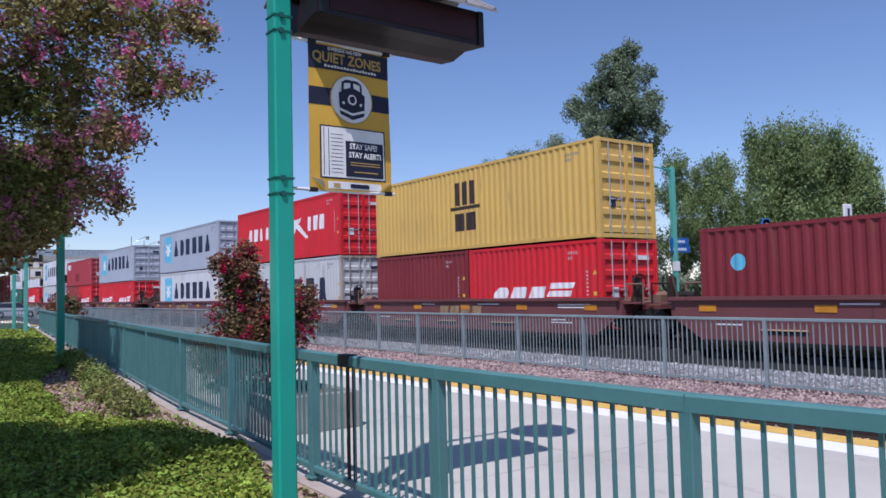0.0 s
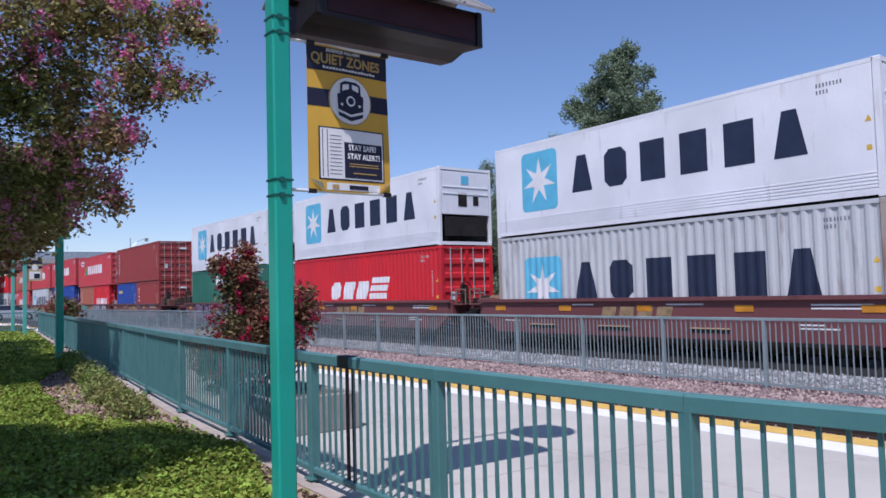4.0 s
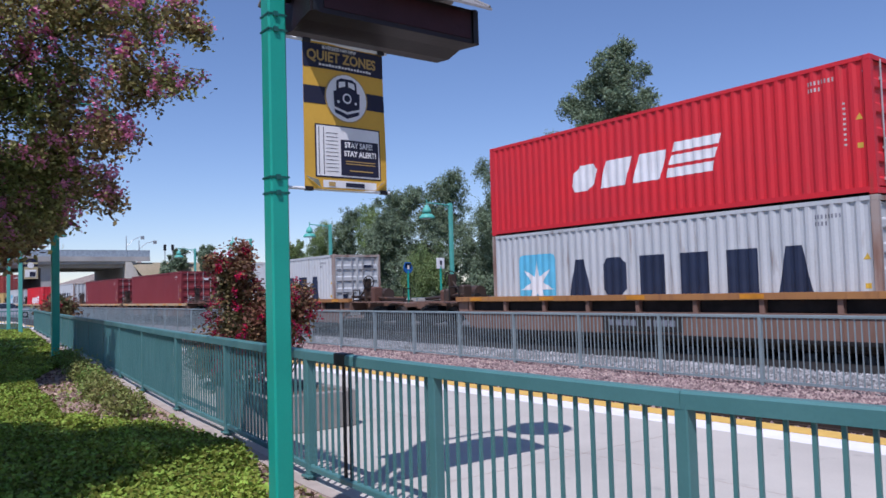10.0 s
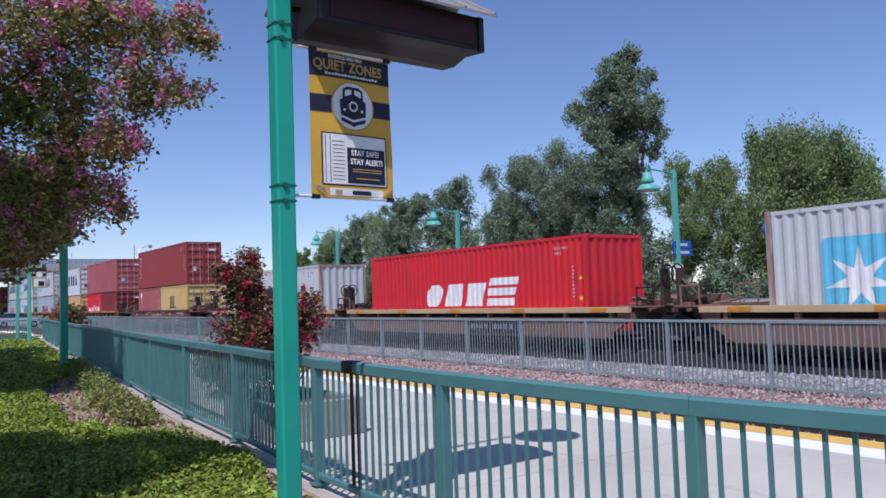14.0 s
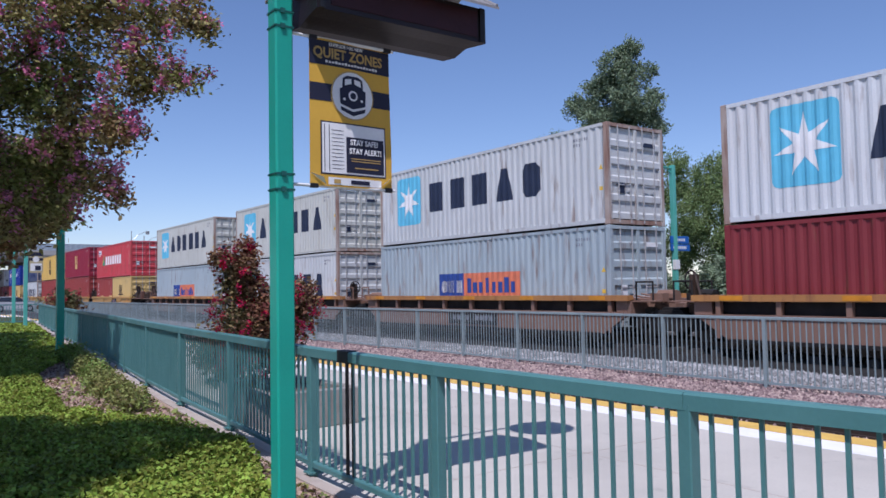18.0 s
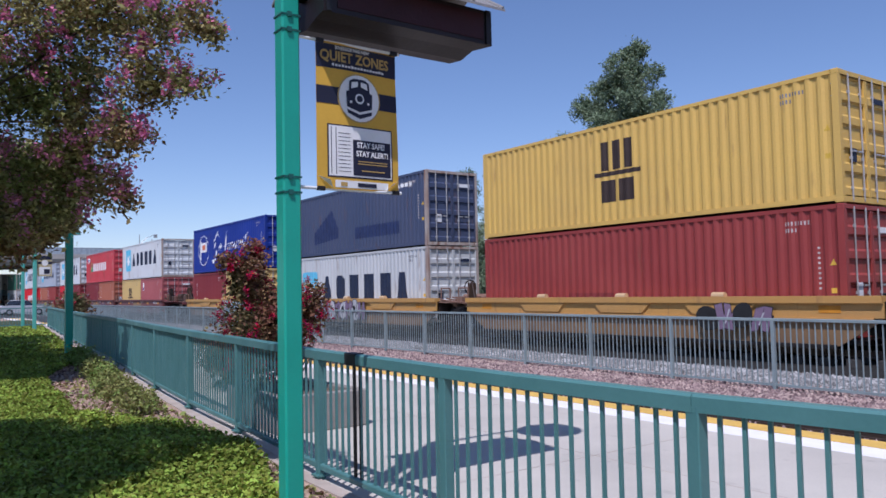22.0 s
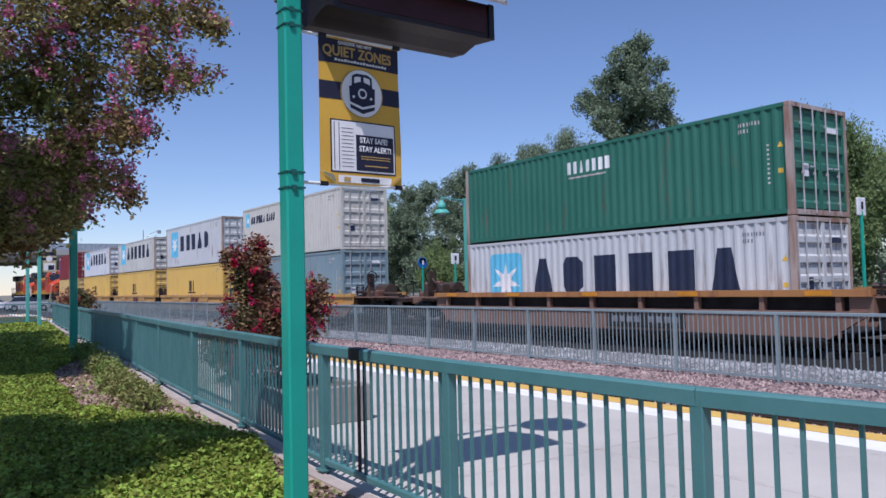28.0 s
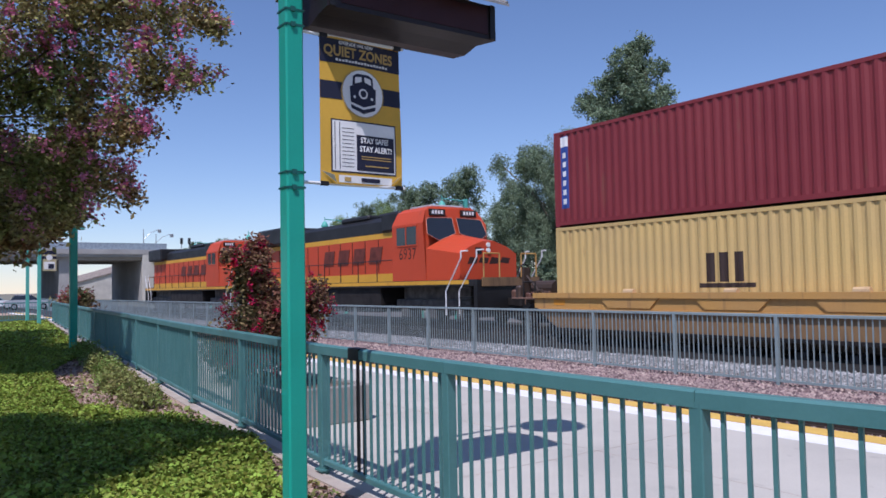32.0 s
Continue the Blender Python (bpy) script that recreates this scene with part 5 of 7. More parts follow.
def locomotive(number=True):
    t = thing("diesel_locomotive", "orange and black diesel locomotive with yellow stripe", "locomotive", group="locomotives")
    F = 10.75
    O, B, Y = LOCO["orange"], LOCO["black"], LOCO["yellow"]
    g = Geo()
    g.box(-F + 0.6, F - 0.7, -1.52, 1.52, 1.42, 1.66, bev=0.02)
    deck = part("walkway_deck", g, B, t)
    g = Geo()
    g.box(-F + 0.7, F - 1.0, -1.535, -1.52, 1.5, 1.64)
    part("deck_stripe", g, Y, deck)
    # long hood: orange flank, yellow stripe, black roof
    x0, x1 = -F + 1.2, 4.75
    for nm, z0, z1, w, m in (("hood_flank", 1.66, 3.48, 0.98, O), ("hood_stripe", 3.48, 3.70, 0.985, Y), ("hood_roof", 3.70, 4.40, 0.97, B), ("hood_base", 1.66, 2.0, 1.0, Y)):
        g = Geo()
        if nm == "hood_roof":
            pts = [(-w, z0), (w, z0), (w, z1 - 0.2), (w - 0.25, z1), (-w + 0.25, z1), (-w, z1 - 0.2)]
            n = len(pts)
            g.v = [(x0, y, z) for y, z in pts] + [(x1, y, z) for y, z in pts]
            g.f = [tuple(range(n)), tuple(range(2 * n - 1, n - 1, -1))] + [(i, (i + 1) % n, n + (i + 1) % n, n + i) for i in range(n)]
            g.m = [0] * (n + 2)
        else:
            g.box(x0, x1, -w, w, z0, z1)
        part(nm, g, m, t)
    for x in np.arange(x0 + 0.8, x1 - 0.3, 1.15):
        g = Geo()
        g.box(x, x + 0.03, -1.0, -0.978, 2.05, 3.45)
        part("door_seam", g, LOCO["line"], t)
    for i in range(4):
        g = Geo()
        x = -2.4 + i * 1.45
        g.extrude([(x, 2.45), (x + 1.0, 2.45), (x + 1.18, 3.15), (x + 0.18, 3.15)], -1.002, -0.985)
        part("flank_block", g, LOCO["faded"], t, "dark slanted letter block")
    for nm, a, b, w, z0, z1 in (("radiator", -F + 1.1, -F + 4.6, 1.42, 3.75, 4.62), ("equipment_rack", -1.0, 1.6, 0.8, 4.38, 4.62), ("exhaust_housing", 2.2, 3.6, 0.7, 4.38, 4.58), ("blower_housing", x1 - 1.6, x1 - 0.1, 1.1, 3.72, 4.52)):
        g = Geo()
        g.box(a, b, -w, w, z0, z1, bev=0.08)
        part(nm, g, B, t)
    # cab
    c0, c1 = 4.75, 7.15
    g = Geo()
    sec = [(-1.52, 1.66), (-1.52, 3.85), (-1.25, 4.35), (-0.95, 4.52), (0.95, 4.52), (1.25, 4.35), (1.52, 3.85), (1.52, 1.66)]
    n = len(sec)
    g.v = [(c0, y, z) for y, z in sec] + [(c1 - max(0, (z - 3.3)) * 0.38, y, z) for y, z in sec]
    g.f = [tuple(range(n)), tuple(range(2 * n - 1, n - 1, -1))] + [(i, (i + 1) % n, n + (i + 1) % n, n + i) for i in range(n)]
    g.m = [0] * (n + 2)
    cab = part("cab", g, O, t)
    # nose: tapers forward
    g = Geo()
    a = [(-1.5, 1.66), (-1.5, 2.86), (-0.95, 3.14), (-0.25, 3.40), (0.25, 3.40), (0.95, 3.14), (1.5, 2.86), (1.5, 1.66)]
    b = [(-1.30, 1.66), (-1.30, 2.60), (-0.85, 2.86), (-0.25, 3.06), (0.25, 3.06), (0.85, 2.86), (1.30, 2.60), (1.30, 1.66)]
    n = len(a)
    g.v = [(c1 - 0.02, y, z) for y, z in a] + [(F - 1.75, y, z) for y, z in b]
    g.f = [tuple(range(n)), tuple(range(2 * n - 1, n - 1, -1))] + [(i, (i + 1) % n, n + (i + 1) % n, n + i) for i in range(n)]
    g.m = [0] * (n + 2)
    nose = part("nose", g, O, t)
    for s in (-1, 1):
        pane = [Vector((c1 - max(0.0, z - 3.3) * 0.38 + 0.02, s * y, z)) for y, z in ((0.10, 3.46), (0.92, 3.17), (1.43, 3.42), (1.33, 3.97), (1.20, 4.05), (0.10, 4.08))]
        g = Geo()
        g.face(pane)
        part("windshield", g, LOCO["glass"], cab)
        g = Geo()
        for p, q in zip(pane, pane[1:] + pane[:1]):
            g.tube(p, q, 0.012, seg=5)
        part("windshield_gasket", g, LOCO["pale"], cab)
        g = Geo()
        yy = sorted((s * 1.53, s * 1.51))
        g.box(c0 + 0.35, c0 + 1.75, yy[0], yy[1], 3.05, 3.75)
        part("side_window", g, LOCO["glass"], cab)
        g = Geo()
        yy = sorted((s * 1.545, s * 1.50))
        g.box(c0 + 0.28, c0 + 1.82, yy[0], yy[1], 3.75, 3.82)
        g.box(c0 + 0.28, c0 + 1.82, yy[0], yy[1], 3.0, 3.05)
        g.box(c0 + 1.0, c0 + 1.06, yy[0], yy[1], 3.05, 3.75)
        part("window_frame", g, O, cab)
        g = Geo()
        g.box(c1 - 0.42, c1 - 0.30, s * 0.75 - 0.36, s * 0.75 + 0.36, 4.16, 4.40)
        part("number_board", g, B, cab)
        g = Geo()
        for i in range(4):
            yq = s * 0.75 - 0.27 + i * 0.14
            g.box(c1 - 0.30, c1 - 0.292, yq, yq + 0.09, 4.21, 4.35)
        part("number_bars", g, M["white_paint"], cab)
    g = Geo()
    g.box(c0 + 0.2, c1 - 0.7, -0.8, 0.8, 4.5, 4.62, bev=0.04)
    part("air_conditioner", g, M["rod"], cab)
    if number:
        o = words("6937", 0.62, LOCO["line"], cab, "road_number")
        o.matrix_basis = Matrix.Translation((c0 + 0.5, -1.524, 2.5)) @ pose(0, 0, 0, 90, 0, 0)
    for i in range(4):
        g = Geo()
        y = -1.0 + i * 0.5
        g.face([(F - 1.745, y, 2.22 + 0.06 * (i % 2)), (F - 1.745, y + 0.42, 2.24), (F - 1.745, y + 0.5, 2.44), (F - 1.745, y + 0.12, 2.48)])
        part("nose_block", g, LOCO["line"], nose, "dark slanted nose emblem block")
    for y in (-0.1, 0.1):
        g = Geo()
        g.tube((F - 1.770, -0.05, y + 2.82), (F - 1.690, -0.05, y + 2.82), 0.085, seg=14)
        part("headlight", g, LOCO["lamp"], nose)
    g = Geo()
    g.box(F - 1.950, F - 1.735, -0.62, -0.34, 2.58, 2.82)
    part("nose_vent", g, B, nose)
    # pilot, steps, plough, coupler, hand rails
    for sx in (-1, 1):
        g = Geo()
        a, b = sorted((sx * (F - 0.75), sx * (F - 0.55)))
        g.box(a, b, -1.5, 1.5, 0.35, 1.66)
        pil = part("pilot", g, B, t)
        g = Geo()
        a, b = sorted((sx * (F - 0.56), sx * (F - 0.5)))
        g.box(a, b, -1.3, 1.3, 1.42, 1.72)
        part("anticlimber", g, CAR["dark_yellow"], pil)
        g = Geo()
        a, b = sorted((sx * (F - 0.6), sx * (F + 0.15)))
        g.box(a, b, -0.14, 0.14, 0.74, 1.0)
        g.box(sx * (F + 0.05) - 0.15, sx * (F + 0.05) + 0.15, -0.22, 0.22, 0.68, 1.05, bev=0.04)
        part("coupler", g, M["undark"], t)
        for s in (-1, 1):
            for k in range(4):
                g = Geo()
                a, b = sorted((sx * (F - 1.55), sx * (F - 0.8)))
                y0, y1 = sorted((s * 1.12, s * (1.55)))
                g.box(a, b, y0, y1, 0.42 + k * 0.3, 0.45 + k * 0.3)
                part("step", g, B, t)
            g = Geo()
            for back, up in ((1.55, 0.55), (2.35, 1.45)):
                xa, xb = sx * (F - back), sx * (F - up)
                g.tube((xa, s * 1.53, 0.4), (xa, s * 1.53, 1.25), 0.026, seg=6)
                g.tube((xa, s * 1.53, 1.25), (xb, s * 1.5, 2.42), 0.026, seg=6)
                g.tube((xb, s * 1.5, 2.42), (xb, s * 1.5, 2.66), 0.026, seg=6)
                g.tube((xb, s * 1.5, 2.66), (xb + sx * 0.3, s * 1.42, 2.66), 0.026, seg=6)
            part("step_rail", g, M["white_paint"], t, "white stair hand rail")
        g = Geo()
        for y in (-1.2, -0.5, 0.5, 1.2):
            g.tube((sx * (F - 0.55), y, 1.66), (sx * (F - 0.55), y, 2.55), 0.028, seg=6)
        for y0, y1 in ((-1.2, -0.5), (0.5, 1.2)):
            g.tube((sx * (F - 0.55), y0, 2.55), (sx * (F - 0.55), y1, 2.55), 0.028, seg=6)
        part("end_rail", g, CAR["yellow"], t, "dusty yellow end hand rail")
    g = Geo()
    for x in np.arange(x0 + 0.2, x1 - 0.2, 1.6):
        g.tube((x, -1.48, 1.66), (x, -1.48, 2.55), 0.022, seg=6)
    g.tube((x0 + 0.2, -1.48, 2.52), (x1, -1.48, 2.52), 0.02, seg=6)
    part("side_hand_rail", g, B, t)
    g = Geo()
    pts = [(-3.6, 1.42), (-3.6, 0.55), (-3.3, 0.4), (3.3, 0.4), (3.6, 0.55), (3.6, 1.42)]
    g.extrude(pts, -1.4, 1.4)
    part("fuel_tank", g, M["undark"], t)
    d = truck_meshes()
    for sx in (-1, 1):
        g = Geo()
        cx = sx * 6.9
        for s in (-1, 1):
            y0, y1 = sorted((s * 0.98, s * 1.16))
            g.box(cx - 2.5, cx + 2.5, y0, y1, 0.55, 0.95, bev=0.05)
            for q in (-1.85, 0, 1.85):
                g.box(cx + q - 0.28, cx + q + 0.28, y0, y1 + 0.02, 0.22, 0.7, bev=0.05)
        g.box(cx - 2.2, cx + 2.2, -0.95, 0.95, 0.6, 1.42)
        tr = part("truck", g, M["loco_truck"], t)
        for q in (-1.85, 0, 1.85):
            for s in (-1, 1):
                w = part("wheel", d["wheel"], M["wheel"], tr)
                w.location = (cx + q, s * 0.72, 0.02)
    return t


# ---- make-up of the train: rear-edge place at the clip's start, what stands on each car ----
def put(ob, centre, z):
    """Registers a thing of the train: its place along the track at the start."""
    ob.matrix_basis = pose(centre, TRACK_Y, z)
    MOVERS.append((ob, centre, z))


W40 = "pale grey 40-foot container, star panel and navy letter blocks"
SPEC = {
    # colour, label, marking, options
    "emblem_y": ("yellow", "yellow corrugated steel container with dark brown emblem blocks", "m", {}),
    "emblem_m": ("crimson", "crimson-maroon container with gold emblem blocks", "m_gold", {}),
    "bird": ("red", "bright red container with white bird and letter blocks", "bird", {}),
    "star_g": ("cool", "cool grey container with sky-blue star panel", "star", {}),
    "star_p": ("pale", W40, "star", {"rusty": True}),
    "star_d": ("dirty", "stained grey container with star panel, rusty corner posts", "star", {"rusty": True}),
    "star_s": ("grey", "light grey container with star panel, last letter missing", "star_short", {"rusty": True}),
    "star_l": ("grey", "light grey container with star panel low on its side", "star_low", {"rusty": True}),
    "star_f": ("grey", "light grey container, plain corrugated end leading", "star_low", {"rusty": True, "flip": True}),
    "beige": ("beige", "beige-grey container with small star panel and line of blocks", "star_line", {}),
    "corner_word": ("wine", "faded red container with white blocks at its trailing end", "top_left", {}),
    "reefer": ("white", "white smooth refrigerated container with star panel", "star", {"smooth": True}),
    "cap_g": ("green", "green container with white serif blocks", "serif", {}),
    "cap_t": ("green", "green container, brown corner posts, white blocks near the top", "serif_top", {"rusty": True}),
    "upright": ("brown", "red-brown container with upright row of white blocks", "vert", {}),
    "tri_45": ("hred", "faded red 45-foot container with green triangle", "tri45", {"length": FT45, "plate": True}),
    "tri_old": ("old", "weathered red 45-foot container with green triangle, peeling paint", "tri45", {"length": FT45, "plate": True}),
    "tri": ("hred", "faded red container with green triangle and white blocks", "tri_mid", {}),
    "tri_l": ("hred", "red container with green triangle low on its side", "tri_low", {}),
    "wavebar": ("red", "bright red container with white wave bars", "waves", {}),
    "wavebar_l": ("red", "bright red container, white wave bars low on its side", "waves_low", {"flip": True}),
    "slanted": ("maroon", "maroon container with three white upright marks", "slanted", {}),
    "plain_m": ("maroon", "plain maroon corrugated steel container", "patch0", {}),
    "three": ("dusty", "dusty maroon container with three white marks", "three", {}),
    "brown40": ("brown", "red-brown container with a darker repair patch", "patch", {}),
    "slate": ("steel", "slate-blue container with blue and orange panel", "duo", {}),
    "slate_p": ("sage", "grey-teal container with small white stickers", "dot", {}),
    "navy": ("navy", "faded navy container with ghost of an old emblem", "ghost", {"rusty": True}),
    "script": ("royal", "royal blue container with white script strokes and flag roundel", "script", {}),
    "sea": ("blue", "blue container with red and white blocks", "sea_low", {}),
    "strip": ("maroon", "maroon container with blue upright strip", "strip", {}),
    "emblem_l": ("yellow", "yellow container, dark emblem blocks low on its side", "m_low", {}),
    "emblem_t": ("tan", "tan-yellow container, dark emblem blocks low on its side", "m_low", {}),
    "dotred": ("maroon", "maroon container with pale blue disc", "dot", {}),
    "r20": ("red", "bright red 20-foot container with white wave bars", "waves20", {"length": FT20}),
    "m20": ("maroon", "plain maroon 20-foot steel container", "patch0", {"length": FT20}),
    "t20": ("maroon", "maroon 20-foot container with white upright marks", "slanted20", {"length": FT20}),
    "d20": ("maroon", "maroon 20-foot container with pale blue disc", "dot20", {"length": FT20}),
    "b20": ("brown", "red-brown 20-foot container with white upright blocks", "vert20", {"length": FT20}),
    "o20": ("rust", "orange-brown 20-foot container with white upright blocks", "vert20", {"length": FT20}),
    "f20": ("dusty", "dusty red 20-foot container with small flag sticker", "flag20", {"length": FT20}),
    "y20": ("tan", "tan-yellow 20-foot container with dark emblem blocks", "m_low20", {"length": FT20}),
    "s20": ("blue", "blue 20-foot container with gold blocks", "sea_gold20", {"length": FT20}),
    "h20": ("red", "bright red 20-foot container with white letter blocks", "word20_low", {"length": FT20}),
    "bd20": ("red", "bright red 20-foot container with white bird shapes", "bird20", {"length": FT20}),
}


def load(kind, height):
    col, label, mark, opt = SPEC[kind]
    return container(col, label, height=height, mark=mark, **opt)


# (front edge of the lower 40-foot space, car style, lower boxes, lower height, upper box, upper height)
TRAIN = [
    (0.50, "brown", ["dotred"], STD, "", HC), (-14.93, "brown", ["m20", "r20"], STD, "emblem_y", HC), (-30.2, "brown", ["star_l"], HC, "bird", HC), (-45.55, "brown", ["star_p"], HC, "star_g", HC),
    (-65.0, "brown", ["r20", "r20"], STD, "star_g", HC), (-80.55, "brown", ["b20", "r20"], STD, "corner_word", STD), (-96.0, "brown", ["star_l"], HC, "reefer", HC), (-111.4, "brown", ["wavebar"], HC, "reefer", HC), (-126.9, "brown", ["cap_g"], HC, "reefer", HC),
    (-146.6, "brown", ["s20", "b20"], STD, "upright", HC), (-161.8, "brown", ["o20", "h20"], STD, "tri_45", HC), (-177.2, "brown", ["sea"], HC, "tri_45", HC), (-192.4, "brown", ["star_l"], HC, "tri_45", HC), (-207.75, "brown", ["tri_l"], HC, "tri_old", HC),
    (-229.3, "orange", ["star_l"], HC, "wavebar", HC), (-252.5, "orange", ["star_l"], HC, "", HC),
    (-273.8, "cream", ["plain_m"], HC, "", HC), (-290.6, "cream", ["slanted"], HC, "", HC), (-308.6, "cream", ["star_f"], HC, "", HC), (-326.4, "cream", ["wavebar_l"], HC, "", HC), (-343.3, "cream", ["star_f"], HC, "", HC),
    (-363.05, "brown", ["f20", "y20"], STD, "upright", HC),
    (-382.6, "orange", ["bd20", "t20"], STD, "three", HC), (-398.4, "orange", ["m20", "y20"], STD, "star_p", HC), (-414.2, "orange", ["slate"], HC, "star_s", HC), (-430.1, "orange", ["star_l"], HC, "star_d", HC), (-445.85, "orange", ["slate"], HC, "star_d", HC),
    (-465.5, "yellow", ["b20", "y20"], STD, "tri", HC), (-481.2, "yellow", ["brown40"], HC, "emblem_m", HC), (-496.7, "yellow", ["brown40"], HC, "emblem_y", HC), (-512.35, "yellow", ["star_l"], HC, "navy", HC), (-527.9, "yellow", ["t20", "y20"], STD, "script", HC),
    (-547.6, "brown", ["y20", "f20"], STD, "star_p", HC), (-563.1, "brown", ["d20", "o20"], STD, "tri", HC), (-578.65, "brown", ["r20", "t20"], STD, "star_p", HC), (-593.95, "brown", ["o20", "b20"], STD, "star_g", HC), (-609.5, "brown", ["wavebar_l"], STD, "star_p", HC),
    (-631.1, "orange", ["star_l"], STD, "cap_t", STD),
    (-652.7, "yellow", ["slate_p"], HC, "beige", HC), (-668.4, "yellow", ["emblem_l"], HC, "star_s", HC), (-684.0, "yellow", ["emblem_l"], HC, "star_d", STD), (-699.7, "yellow", ["emblem_l"], HC, "star_p", STD), (-715.4, "yellow", ["emblem_t"], HC, "strip", HC),
]
TAGS = {5: [(4, -1.2, 1.2)], 8: [(4, -4.5, 8.5)], 10: [(7, -5.2, 3.5), (2, 1.35, 4.4)], 27: [(3, 1.0, 1.2)], 28: [(0, 1.7, 2.9)], 29: [(3, 2.6, 1.5)], 30: [(2, -5.4, 7.0)], 31: [(1, 0.0, 5.2)], 39: [(6, 0.6, 1.3)], 40: [(6, 0.6, 1.3)], 41: [(6, 0.4, 1.1)], 34: [(4, -3.6, 1.6)], 33: [(4, 2.6, 0.9)]}


def build_train():
    n = len(TRAIN)
    mid = [r[0] - FT40 / 2 for r in TRAIN]
    for i, (front, style, low, lh, up, uh) in enumerate(TRAIN):
        gap_f = (mid[i - 1] - mid[i]) if i else 15.4
        gap_b = (mid[i] - mid[i + 1]) if i + 1 < n else 17.6
        joined_f, joined_b = gap_f < 16.2 or (style == "cream" and gap_f < 18.4), gap_b < 16.2 or (style == "cream" and gap_b < 18.4)
        lead = gap_f / 2 if joined_f else gap_f / 2 - 0.45
        trail = gap_b / 2 if joined_b else gap_b / 2 - 0.45
        half = 6.4 if max(lead, trail) < 9.5 and style != "cream" else 7.3
        if i + 1 == n:
            trail = 8.35
        half = min(half, lead - 0.9, trail - 0.9)
        car = well_car(style, lead, trail, half, (1 if joined_f and i else 2, 0 if joined_b else 2), seed=i, graffiti=TAGS.get(i, ()))
        put(car, mid[i], TOR)
        if len(low) == 1:
            put(load(low[0], lh), mid[i], FLOOR)
        else:
            put(load(low[0], lh), front - FT40 + FT20 / 2, FLOOR)
            put(load(low[1], lh), front - FT20 / 2, FLOOR)
        if up:
            put(load(up, uh), mid[i], FLOOR + lh + 0.018)
    put(locomotive(), -730.25 - 11.15, TOR)
    put(locomotive(False), -730.25 - 11.15 - 22.75, TOR)


build_train()


def motions():
    """The whole train rolls past at one speed."""
    for ob, centre, z in MOVERS:
        walk(ob, [(0, pose(centre, TRACK_Y, z)), (32, pose(centre + SPEED * 32, TRACK_Y, z))])


# ---- lamp posts, banner, message sign ----
def bell(g, c):
    g.lathe([(0.03, 0.52), (0.07, 0.50), (0.13, 0.42), (0.19, 0.30), (0.215, 0.19), (0.20, 0.175), (0.12, 0.18), (0.115, 0.12), (0.24, 0.10), (0.33, 0.02), (0.36, -0.06), (0.365, -0.10), (0.33, -0.09), (0.28, -0.02), (0.05, 0.06)], c, 20)


def lamp_post(name, label, at, h=4.85, reach=1.65, width=0.125, arm=(0, 1), bands=(), colour="teal", lamp=True):
    """Square steel post with an arm to one side that carries a bell lamp."""
    t = thing(name, label, "lamp post", at, group="lamp posts of the station")
    w = width / 2
    g = Geo()
    g.box(-w, w, -w, w, 0.0, h + 0.55, bev=0.012)
    post = part("post", g, M[colour], t)
    g = Geo()
    g.box(-w - 0.07, w + 0.07, -w - 0.07, w + 0.07, -0.01, 0.02)
    part("base_plate", g, M[colour], t)
    for z in bands:
        g = Geo()
        g.box(-w - 0.004, w + 0.004, -w - 0.004, w + 0.004, z, z + 0.012)
        g.box(w + 0.002, w + 0.016, -0.03, 0.0, z - 0.012, z + 0.02)
        part("strap", g, M["strap"], post, "dark steel band clamp")
    ax, ay = arm
    if lamp:
        g = Geo()
        g.tube((0, 0, h + 0.45), (ax * reach, ay * reach, h + 0.52), 0.028, seg=8)
        g.tube((0, 0, h + 0.25), (ax * reach * 0.35, ay * reach * 0.35, h + 0.47), 0.018, seg=6)
        g.tube((ax * reach, ay * reach, h + 0.66), (ax * reach, ay * reach, h + 0.25), 0.022, seg=8)
        part("arm", g, M[colour], t)
        g = Geo()
        bell(g, (ax * reach, ay * reach, h - 0.12))
        part("bell_shade", g, M[colour], t, smooth=True)
        g = Geo()
        g.lathe([(0.02, 0.02), (0.29, 0.0), (0.29, -0.03), (0.01, -0.10)], (ax * reach, ay * reach, h - 0.16), 16)
        part("diffuser", g, M["white_paint"], t, smooth=True)
    return t


PX, PY = -4.62, 2.08
lamp_post("lamp_post", "glossy teal square steel lamp post with banner arms", (PX, PY, 0.0), bands=(2.20, 2.30, 3.26, 3.36))


